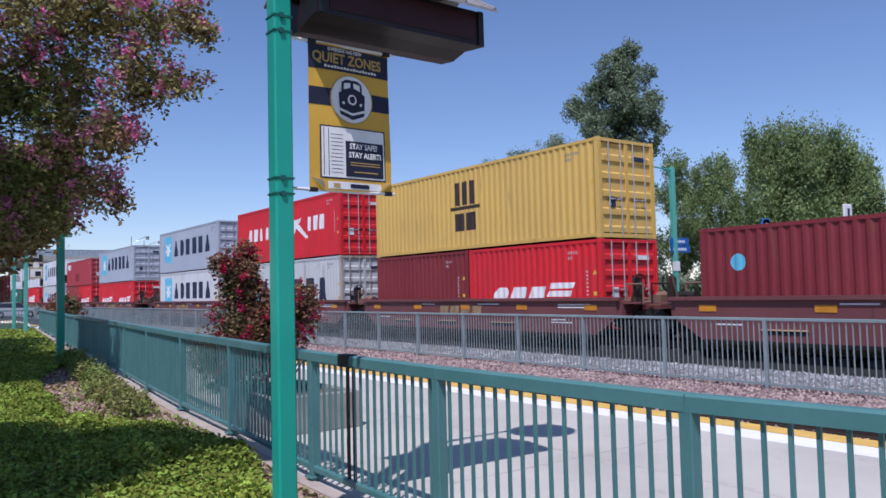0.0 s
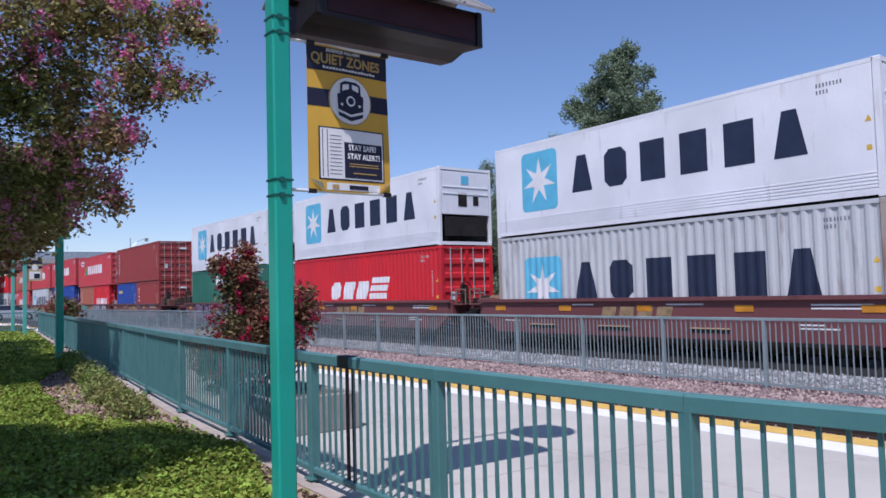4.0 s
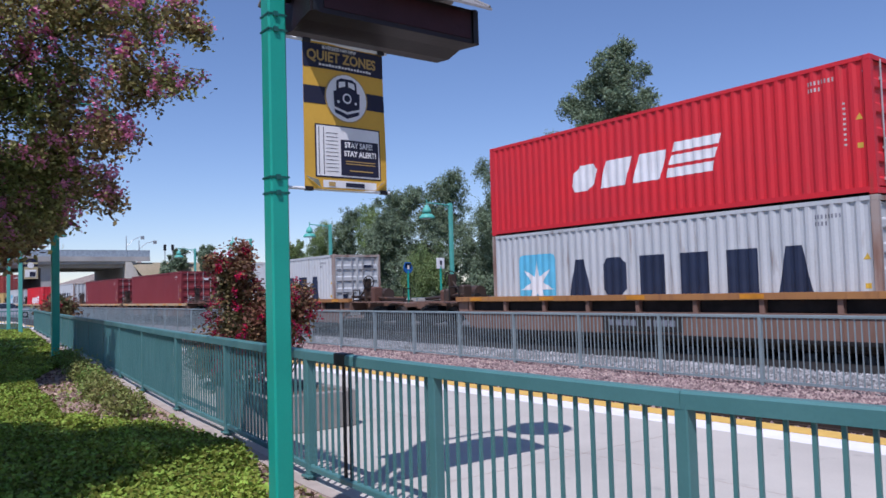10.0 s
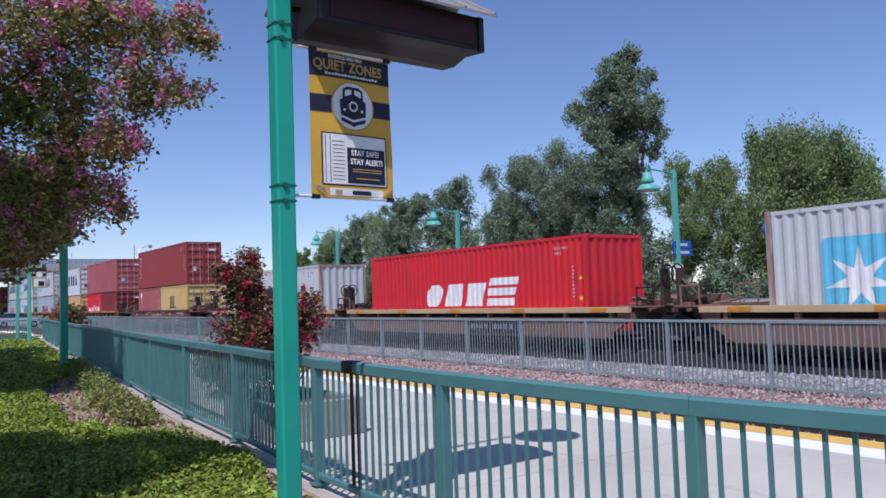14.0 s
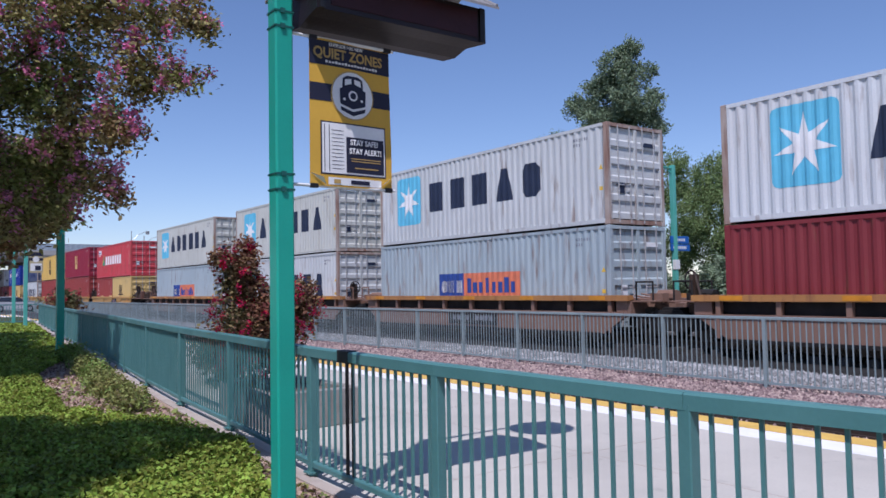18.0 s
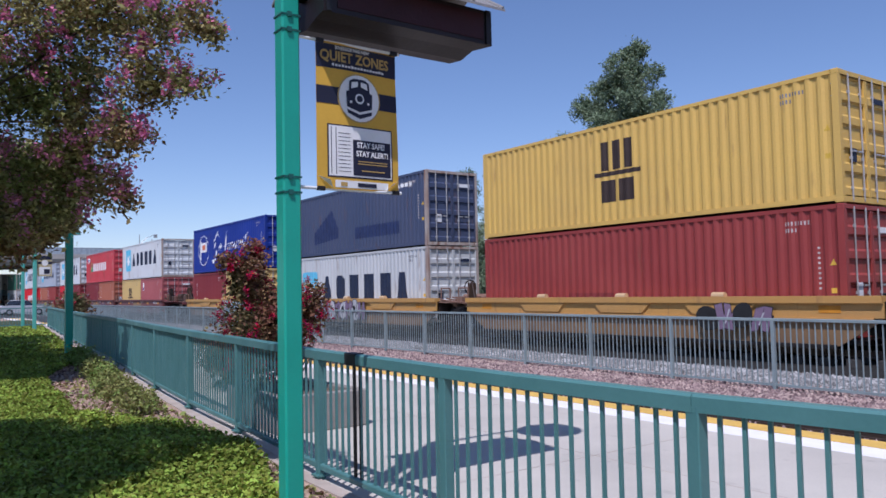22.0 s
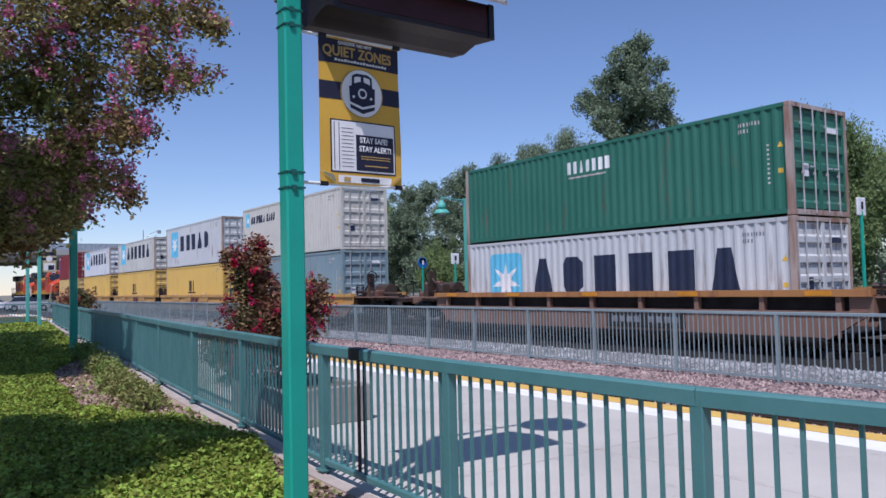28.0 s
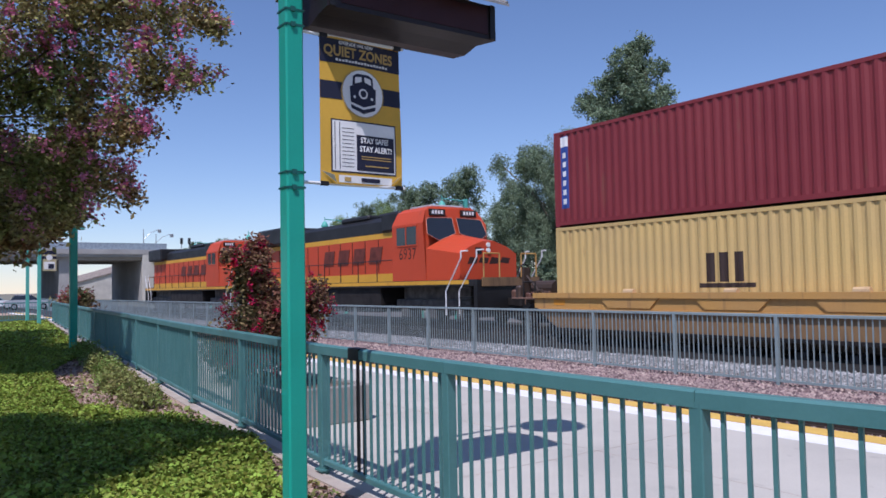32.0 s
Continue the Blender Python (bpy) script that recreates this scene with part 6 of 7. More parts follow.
def banner():
    """Vinyl street banner on two rods; its face looks along +x, y runs across, slight sag and curled corners."""
    w, h = 0.64, 1.0
    t = thing("street_banner", "yellow and navy vinyl quiet zone banner hung between two rods", "banner", (PX + 0.012, PY + 0.195, 2.25))
    def bend(y, z):
        return 0.014 * math.sin(5.2 * y + 0.6) + 0.012 * math.sin(4.0 * z + 1.0) * (y / w) - 0.03 * max(0, 0.08 - min(y, w - y)) * (1 if z < 0.15 else 0.2)

    def panel(name, y0, y1, z0, z1, m, lift, lab="", cut=0.0):
        g = Geo()
        n, k = 8, 10
        for i in range(n):
            for j in range(k):
                q = []
                for a, b in ((i, j), (i + 1, j), (i + 1, j + 1), (i, j + 1)):
                    y, z = y0 + (y1 - y0) * a / n, z0 + (z1 - z0) * b / k
                    q.append((bend(y, z) + lift, y, z))
                g.face(q)
                if lift == 0:
                    g.face([(x - 0.003, y, z) for x, y, z in q])
        return part(name, g, m, t, lab, smooth=False)

    def on(y, z, lift=0.006):
        return (bend(y, z) + lift, y, z)

    panel("cloth", 0, w, 0, h, M["ban_yellow"], 0.0)
    panel("head_panel", 0.0, w, 0.82, 0.985, M["ban_navy"], 0.002, "navy heading panel")
    panel("navy_stripe", 0.0, w, 0.575, 0.695, M["ban_navy"], 0.002)
    panel("picture_frame", 0.075, 0.59, 0.08, 0.44, M["ban_navy"], 0.002)
    panel("white_field", 0.085, 0.58, 0.09, 0.43, M["ban_white"], 0.004)
    panel("dark_field", 0.265, 0.57, 0.10, 0.345, M["ban_navy"], 0.006)
    panel("foot_panel", 0.13, 0.55, 0.012, 0.062, M["ban_white"], 0.002)
    for i in range(11):
        z = 0.12 + i * 0.026
        g = Geo()
        g.face([on(0.155, z, 0.006), on(0.245, z, 0.006), on(0.245, z + 0.004, 0.006), on(0.155, z + 0.004, 0.006)])
        part("ruled_line", g, M["ban_navy"], t)
    for y in (0.10, 0.135):
        g = Geo()
        g.face([on(y, 0.10), on(y + 0.005, 0.10), on(y + 0.005, 0.42), on(y, 0.42)])
        part("ruled_line", g, M["ban_navy"], t)
    for y0, y1, z, hh, m in ((0.30, 0.54, 0.195, 0.006, "ban_gold"), (0.30, 0.54, 0.178, 0.006, "ban_gold"), (0.33, 0.52, 0.130, 0.008, "ban_gold"), (0.17, 0.22, 0.022, 0.028, "ban_gold"), (0.30, 0.45, 0.022, 0.028, "ban_navy")):
        g = Geo()
        d = 0.009 if z > 0.1 else 0.005
        g.face([on(y0, z, d), on(y1, z, d), on(y1, z + hh, d), on(y0, z + hh, d)])
        part("print_bar", g, M[m], t)
    # roundel with an engine's front
    def disc(name, cy, cz, r, m, lift, r0=0.0):
        g = Geo()
        n = 28
        for i in range(n):
            a, b = 2 * math.pi * i / n, 2 * math.pi * (i + 1) / n
            p = lambda ang, rr: on(cy + rr * math.cos(ang), cz + rr * math.sin(ang), lift)
            g.face([p(a, r0), p(a, r), p(b, r), p(b, r0)] if r0 else [p(0, 0), p(a, r), p(b, r)])
        part(name, g, m, t)

    cy, cz = w / 2 + 0.005, 0.635
    disc("roundel_ring", cy, cz, 0.172, M["ban_gold"], 0.004)
    disc("roundel", cy, cz, 0.162, M["ban_white"], 0.006)

    def shape(name, pts, m, lift):
        g = Geo()
        g.face([on(cy + a, cz + b, lift) for a, b in pts])
        part(name, g, m, t)

    shape("engine_cab", [(-0.085, 0.03), (0.085, 0.03), (0.08, 0.115), (0.045, 0.135), (-0.045, 0.135), (-0.08, 0.115)], M["ban_navy"], 0.008)
    shape("engine_body", [(-0.105, 0.04), (0.0, 0.075), (0.105, 0.04), (0.10, -0.065), (0.0, -0.095), (-0.10, -0.065)], M["ban_navy"], 0.0085)
    shape("engine_window", [(-0.066, 0.064), (-0.062, 0.108), (-0.012, 0.116), (-0.012, 0.082)], M["ban_white"], 0.010)
    shape("engine_window", [(0.012, 0.082), (0.012, 0.116), (0.062, 0.108), (0.066, 0.064)], M["ban_white"], 0.010)
    shape("engine_skirt", [(-0.10, -0.082), (0.0, -0.112), (0.10, -0.082), (0.095, -0.108), (0.0, -0.142), (-0.095, -0.108)], M["ban_navy"], 0.008)
    disc("engine_lamp", cy, cz - 0.002, 0.036, M["ban_white"], 0.010)
    disc("engine_lamp", cy, cz - 0.002, 0.024, M["ban_navy"], 0.012)
    disc("engine_lamp", cy - 0.07, cz - 0.03, 0.010, M["ban_white"], 0.010)
    disc("engine_lamp", cy + 0.07, cz - 0.03, 0.010, M["ban_white"], 0.010)
    for text, y, z, size, m in (("RIVERSIDE HAS NEW", 0.14, 0.952, 0.034, M["ban_white"]), ("QUIET ZONES", 0.025, 0.872, 0.096, M["ban_gold"]), ("STAY SAFE!", 0.292, 0.292, 0.053, M["ban_white"]), ("STAY ALERT!", 0.285, 0.232, 0.053, M["ban_white"])):
        o = words(text, size, m, t, bold=0.03 if size > 0.05 else 0.02)
        o.data.transform(Matrix.Scale(0.90 if size > 0.09 else 0.86, 4, (1, 0, 0)))
        for v in o.data.vertices:
            yy, zz = y + v.co.x, z + v.co.y
            v.co = Vector(on(yy, zz, 0.0135 if z < 0.4 else 0.008))
    for k in range(17):
        y = 0.115 + k * 0.025
        g = Geo()
        g.face([on(y, 0.837), on(y + 0.018, 0.837), on(y + 0.018, 0.851 + 0.004 * (k % 3 == 0)), on(y, 0.851 + 0.004 * (k % 3 == 0))])
        part("print_bar", g, M["ban_white"], t)
    for y0, s in ((0.0, 1), (w, -1)):
        g = Geo()
        g.v = [on(y0 + s * 0.005, 0.085, 0.004), on(y0 + s * 0.115, 0.005, 0.006), on(y0 + s * 0.075, 0.055, 0.045)]
        g.f, g.m = [(0, 1, 2)], [0]
        part("curled_corner", g, M["ban_white"], t, "white back of a curled corner")
    for z in (0.0, h):
        g = Geo()
        g.tube((0.0, -0.13, z), (0.0, w + 0.02, z), 0.011, seg=8)
        part("rod", g, M["white_paint"], t, "white fibreglass banner rod")
        for y in (0.03, w - 0.03):
            g = Geo()
            g.box(-0.012, 0.016, y - 0.03, y + 0.03, z - 0.015, z + 0.015, bev=0.004)
            part("corner_clip", g, M["black"], t)


banner()


def message_sign():
    """Covered electronic message sign: long dark housing under a sheet-metal hood."""
    t = thing("message_sign", "dark maroon covered message sign housing with grey sheet roof", "sign", (PX, PY + 0.07, 3.28))
    L = 1.44
    g = Geo()
    sec = [(-0.28, 0.14), (-0.13, 0.03), (0.02, 0.015), (0.15, 0.055), (0.27, 0.075), (0.27, 0.33), (-0.30, 0.33)]
    n = len(sec)
    g.v = [(x, 0.06, z) for x, z in sec] + [(x, L - (0.10 if z < 0.04 else 0.09 if z < 0.06 else 0.0), z) for x, z in sec]
    g.f = [tuple(range(n)), tuple(range(2 * n - 1, n - 1, -1))] + [(i, (i + 1) % n, n + (i + 1) % n, n + i) for i in range(n)]
    g.m = [0] * (n + 2)
    part("housing", g, M["sign_dark"], t)
    g = Geo()
    g.box(0.268, 0.276, 0.16, L - 0.08, 0.11, 0.30)
    part("display_face", g, M["sign_face"], t, "dark unlit display")
    for y in (0.075, L - 0.06):
        g = Geo()
        g.box(0.25, 0.285, y, y + 0.04, 0.078, 0.33)
        part("frame_bar", g, M["black"], t)
    for s in (-1, 1):
        g = Geo()
        x0, x1 = 0.02, s * 0.41
        g.v = [(x0, 0.0, 0.56), (x1, 0.0, 0.315), (x1, L + 0.02, 0.315), (x0, L + 0.02, 0.56), (x0, 0.0, 0.545), (x1, 0.0, 0.295), (x1, L + 0.02, 0.295), (x0, L + 0.02, 0.545)]
        g.f = [(0, 1, 2, 3), (4, 5, 6, 7), (0, 1, 5, 4), (2, 3, 7, 6), (1, 2, 6, 5)]
        g.m = [0] * 5
        part("roof_sheet", g, M["sign_roof"], t, "grey ribbed roof sheet")
        for i in range(6):
            y = 0.1 + i * (L - 0.1) / 5
            g = Geo()
            g.tube((x0, y, 0.566), (x1, y, 0.321), 0.011, seg=5)
            part("roof_seam", g, M["sign_roof"], t)
    g = Geo()
    g.box(-0.05, 0.05, -0.12, 0.12, 0.22, 0.34)
    part("bracket", g, M["black"], t)


message_sign()
lamp_post("lamp_post", "teal lamp post in the shade of a tree", (-22.1, 3.75, 0), h=6.3, reach=1.35, width=0.18)
lamp_post("lamp_post", "pale teal lamp post beside the far lawn", (-41.2, 5.5, 0), width=0.16, colour="teal_pale")
lamp_post("lamp_post", "pale teal lamp post beside the far lawn", (-46.5, 5.65, 0), width=0.16, colour="teal_pale")


def small_banner(at, rz=0):
    t = thing("street_banner", "small yellow and white banner on a lamp post", "banner", at, rz=rz)
    for nm, z0, z1, m in (("cloth", 0.0, 1.0, M["ban_faded"]), ("heading", 0.80, 0.98, M["ban_navy"]), ("stripe", 0.58, 0.70, M["ban_navy"]), ("white_field", 0.08, 0.44, M["ban_white"])):
        g = Geo()
        d = 0.0 if nm == "cloth" else 0.006
        ins = 0.0 if nm != "white_field" else 0.07
        g.box(-0.004 - d, 0.004 + d, ins, 0.62 - ins, z0, z1)
        part(nm, g, m, t)
    g = Geo()
    for s in (-1, 1):
        g.tube((s * 0.012, 0.31, 0.64), (s * 0.013, 0.31, 0.64), 0.14, seg=16)
    part("roundel", g, M["ban_white"], t)
    g = Geo()
    g.box(-0.016, 0.016, 0.27, 0.52, 0.11, 0.34)
    part("dark_field", g, M["ban_navy"], t)


small_banner((-41.2, 5.62, 2.6))
small_banner((-22.2, 3.78, 2.5), rz=80)

# lamps across the tracks
FAR_Y = 21.6
for i, x in enumerate((-16.4, -28.65, -40.5, -52.5, -64.5)):
    t = lamp_post("lamp_post", "teal lamp post with bell lamp across the tracks", (x, FAR_Y, 0.0), h=5.0, reach=1.35, arm=(0, -1), width=0.16, colour="teal_pale")
    if i == 0:
        s = thing("station_sign", "dark blue station name sign on a lamp post", "sign", (x, FAR_Y, 2.65))
        g = Geo()
        g.box(-0.03, 0.03, -0.2, 0.75, 0.25, 0.50, bev=0.01)
        g.box(-0.03, 0.03, -0.2, 0.8, 0.0, 0.22, bev=0.01)
        part("panel", g, M["blue_sign"], s)
        g = Geo()
        for y0, y1, z in ((0.1, 0.6, 0.33), (-0.1, 0.7, 0.07)):
            for k in range(int((y1 - y0) / 0.09)):
                g.box(0.031, 0.036, y0 + k * 0.09, y0 + k * 0.09 + 0.06, z, z + 0.09)
        part("word_bars", g, M["white_paint"], s)
        g = Geo()
        g.box(-0.02, 0.10, -0.1, 0.13, -0.62, -0.30)
        part("notice_box", g, M["white_paint"], s)


def pole_sign(at, h, kind):
    blue = kind == "disc"
    t = thing("platform_sign", "blue round sign on a teal pole" if blue else "white square sign on a teal pole", "sign", at)
    g = Geo()
    g.tube((0, 0, 0), (0, 0, h), 0.05, seg=10)
    part("pole", g, M["teal"], t)
    g = Geo()
    if blue:
        g.tube((-0.03, 0, h + 0.12), (0.03, 0, h + 0.12), 0.26, seg=20)
        g.box(-0.03, 0.03, -0.2, 0.2, h + 0.10, h + 0.40, bev=0.02)
    else:
        g.box(-0.03, 0.03, -0.22, 0.22, h - 0.12, h + 0.38, bev=0.02)
    part("panel", g, M["blue_sign"] if blue else M["white_paint"], t)
    g = Geo()
    g.box(0.034, 0.040, -0.05, 0.06, h + 0.06, h + 0.26)
    part("symbol_bar", g, M["white_paint"] if blue else M["ban_navy"], t)


pole_sign((-13.05, FAR_Y, 0), 3.1, "disc")
pole_sign((-10.6, FAR_Y, 0), 3.3, "square")
pole_sign((-28.6, 20.9, 0), 2.6, "square")
pole_sign((-31.3, 20.9, 0), 2.5, "disc")

# far platform, its fence and the low wall behind
g = Geo()
g.box(-75, 14, 20.4, 25.5, -0.5, 0.0)
# thin dark sheet over the front, painting in the shade behind the train
g2 = Geo()
g2.box(-75, 14, 20.385, 20.398, -0.5, -0.08)
pf = tagged(part("platform_far", g, M["far_platform"]), "far weathered concrete platform across the tracks", "platform", kind="structure")
part("edge_face", g2, M["platform_face"], pf)
fw = thing("block_wall", "low tan block wall behind the far platform", "wall", (0, 27.6, -0.42))
for k in range(9):
    g = Geo()
    g.box(-75 + k * 10, -65.03 + k * 10, 0, 0.2, 0, 1.35)
    g.box(-75 + k * 10, -65.03 + k * 10, -0.03, 0.23, 1.35, 1.43)
    part("wall_bay", g, M["wall_tan"], fw)
ff = thing("rail_fence", "grey steel rail fence along the far platform", "fence", (0, 25.4, 0))
for k in range(38):
    g = Geo()
    g.box(-74 + k * 2.3, -73.95 + k * 2.3, -0.03, 0.03, 0, 1.1)
    part("post", g, M["grey_fence"], ff)
for z in (0.15, 0.6, 1.05):
    g = Geo()
    g.box(-74, 12, -0.02, 0.02, z, z + 0.05)
    part("rail", g, M["grey_fence"], ff)


# ---- planter with a rose bush ----
def planter():
    t = thing("concrete_planter", "weathered grey concrete planter box on the platform", "planter", (-8.78, 4.0, 0))
    for a in ((-0.83, 0.83, -0.55, -0.44, 0, 0.42), (-0.83, 0.83, 0.44, 0.55, 0, 0.42), (-0.83, -0.72, -0.44, 0.44, 0, 0.42), (0.72, 0.83, -0.44, 0.44, 0, 0.42)):
        g = Geo()
        g.box(*a, bev=0.012)
        part("trough_wall", g, M["planter"], t)
    g = Geo()
    g.box(-0.72, 0.72, -0.44, 0.44, 0.02, 0.36)
    part("earth", g, M["soil"], t)


planter()


def stems(g, rng, base, tips, r0, r1, m=0, sway=0.15):
    for tip in tips:
        a, b = Vector(base), Vector(tip)
        mid = (a + b) / 2 + Vector((rng.normal() * sway, rng.normal() * sway, abs(rng.normal()) * sway))
        g.tube(a, mid, r0, (r0 + r1) / 2, 6, m, False)
        g.tube(mid, b, (r0 + r1) / 2, r1, 6, m, False)


def bush(name, label, base, blobs, seed, clumps, per, size, leaf, bloom, blooms, bloom_size, stem_r=0.018, hollow=0.35, top_bias=0.0, spread=0.07, bark="bark", fork=(0.15, 0.1, 1.6)):
    """A shrub or small tree: stems, a crown of single leaves in clumps, and blossom clusters at its outside."""
    rng = np.random.default_rng(seed)
    small = stem_r <= 0.03
    t = thing(name, label, "shrub" if small else "tree", base)
    o = np.array(base)
    bl = [(np.array(c) - o, np.array(r), w) for c, r, w in blobs]
    c, pts = clumped(rng, bl, clumps, per, spread, hollow)
    if small:
        g = Geo()
        stems(g, rng, (0, 0, 0), [tuple(c[k]) for k in rng.choice(len(c), min(26, len(c)), replace=False)], stem_r, 0.006, sway=0.05)
        tagged(part("stem_tangle", g, M[bark], t), kind="stuff")
    else:
        g = Geo()
        g.tube((0, 0, 0), fork, stem_r * 1.2, stem_r, 8, 0, False)
        part("trunk", g, M[bark], t)
        for b in [q for q in bl if q[1][0] > 0.3]:
            g = Geo()
            tip = tuple(b[0] + rng.normal(size=3) * 0.06)
            m = (Vector(fork) + Vector(tip)) / 2 + Vector((rng.normal() * 0.12, rng.normal() * 0.12, 0.18))
            g.tube(fork, m, stem_r * 0.24, stem_r * 0.17, 6, 0, False)
            g.tube(m, tip, stem_r * 0.17, 0.005, 6, 0, False)
            part("branch", g, M[bark], t)
    part("foliage", quads_mesh("foliage", leaves(rng, pts, size), [M[leaf]]), None, t)
    if blooms:
        w = np.array([b[1][0] for b in bl]) ** 1.2
        k = rng.choice(len(bl), blooms, p=w / w.sum())
        d = rng.normal(size=(blooms, 3))
        d[:, 2] = d[:, 2] * 0.8 + top_bias
        d /= np.linalg.norm(d, axis=1)[:, None]
        ctr = np.array([b[0] for b in bl])[k] + d * np.array([b[1] for b in bl])[k] * rng.uniform(0.95, 1.12, (blooms, 1))
        n = 34
        s = bloom_size * rng.uniform(0.6, 1.25, (blooms, 1, 1))
        pp = ctr[:, None, :] + rng.normal(size=(blooms, n, 3)) * s * 0.55 + d[:, None, :] * s * rng.uniform(-0.6, 1.1, (blooms, n, 1))
        part("blossom", quads_mesh("blossom", leaves(rng, pp.reshape(-1, 3), bloom_size * 0.48, long=1.1), [M[bloom]]), None, t)
    return t


bush("rose_bush", "tall rose bush with dark leaves and red blossom", (-8.8, 3.95, 0.36),
     [((-8.9, 3.75, 1.25), (0.55, 0.55, 0.42), 3.2), ((-8.95, 3.5, 1.72), (0.25, 0.23, 0.34), 1.3), ((-9.0, 3.60, 2.03), (0.10, 0.09, 0.20), 0.3), ((-8.75, 4.18, 1.38), (0.22, 0.22, 0.32), 0.9), ((-8.9, 3.22, 1.92), (0.09, 0.11, 0.09), 0.12), ((-9.0, 3.7, 0.75), (0.45, 0.4, 0.25), 0.8)],
     11, 900, 13, 0.036, "rose_leaf", "rose_red", 150, 0.050, 0.012, 0.2, -0.15, 0.05)
bush("rose_bush", "low rose bush in the bed behind the fence", (-12.4, 4.6, 0.0),
     [((-12.4, 4.6, 0.55), (0.8, 0.5, 0.42), 1), ((-13.2, 4.7, 0.5), (0.6, 0.4, 0.35), 0.6)], 12, 200, 12, 0.055, "rose_leaf", "rose_red", 10, 0.04, 0.012, 0.3)
bush("rose_bush", "dark red flowering shrub by the platform end", (-52, 9.0, 0.0),
     [((-52, 9.0, 1.0), (1.6, 1.0, 0.8), 1)], 13, 160, 14, 0.14, "rose_leaf", "rose_red", 40, 0.10, 0.02, 0.3, 0, 0.16)

NEAR = 0.74  # how much nearer than eight metres the crown hangs


def lobe(x, y, z, r):
    r *= NEAR
    return ((x * NEAR, y * NEAR, 1.56 + (z - 1.56) * NEAR), (r, r, r * 0.92), r ** 1.7)


CROWN = [lobe(*q) for q in ((-9.0, 1.25, 4.6, 0.55), (-8.4, 1.75, 4.5, 0.48), (-7.9, 2.2, 4.35, 0.32), (-7.5, 2.4, 4.3, 0.20), (-7.3, 2.5, 4.12, 0.09), (-8.1, 2.1, 3.8, 0.36), (-7.7, 2.35, 3.7, 0.19), (-7.47, 2.48, 3.66, 0.08),
                            (-9.05, 1.65, 4.0, 0.52), (-9.0, 1.6, 3.4, 0.47), (-8.4, 1.9, 3.25, 0.25), (-8.18, 2.05, 3.2, 0.13), (-9.65, 1.2, 3.8, 0.6), (-8.7, 1.87, 2.7, 0.25), (-8.5, 2.0, 2.57, 0.11), (-8.3, 2.1, 2.85, 0.07))]
CROWN += [lobe(*q) for q in ((-9.13, 1.6, 3.0, 0.36), (-9.7, 1.25, 2.45, 0.30), (-9.35, 1.5, 2.52, 0.25), (-9.6, 1.35, 2.95, 0.48), (-9.8, 0.55, 4.1, 0.8), (-9.9, 0.5, 3.0, 0.65),
                             (-9.4, -0.7, 3.9, 0.9), (-8.5, -0.7, 4.0, 0.75), (-10.5, -0.4, 4.2, 0.9))]
CROWN += [((x, y, z), (r, r, r * 0.8), 2.0 * r ** 1.7) for x, y, z, r in ((-5.75, -0.5, 3.2, 0.5), (-5.7, -1.1, 3.2, 0.5), (-5.35, -0.85, 3.2, 0.42), (-6.7, -0.7, 3.3, 0.55), (-7.4, -0.4, 3.3, 0.6), (-8.4, -0.5, 3.3, 0.6), (-6.4, 0.1, 3.55, 0.42), (-6.05, -0.8, 3.3, 0.5), (-6.0, -0.35, 3.3, 0.4), (-6.6, -1.0, 3.2, 0.5), (-5.4, -0.30, 3.25, 0.42), (-5.0, -0.55, 3.2, 0.42), (-5.7, -0.05, 3.3, 0.35), (-4.7, -0.9, 3.2, 0.42))]
# unseen lobes added beside the view to block sky light over the lawn
CROWN += [((x, y, z), (r, r, r * 0.7), 0.8 * r ** 1.7) for x, y, z, r in ((-7.6, -2.3, 4.0, 1.2), (-5.2, -2.3, 3.9, 1.1), (-9.6, -2.5, 4.1, 1.3), (-6.2, -3.6, 4.2, 1.3), (-8.6, -3.8, 4.4, 1.3))]
CROWN += [((x, y, z), (r, r, r * 0.7), 0.5 * r ** 1.7) for x, y, z, r in ((-5.75, 0.30, 4.2, 0.34), (-5.6, -0.1, 4.2, 0.4))]
bush("crape_myrtle", "crape myrtle tree with bronze-green leaves and pink blossom", (-7.4, -1.1, 0.0), CROWN, 21, 15000, 16, 0.027, "myrtle", "myrtle_pink", 1150, 0.056, 0.06, 0.2, 0.75, 0.05, "bark_dark", (0.15, 0.75, 2.5))
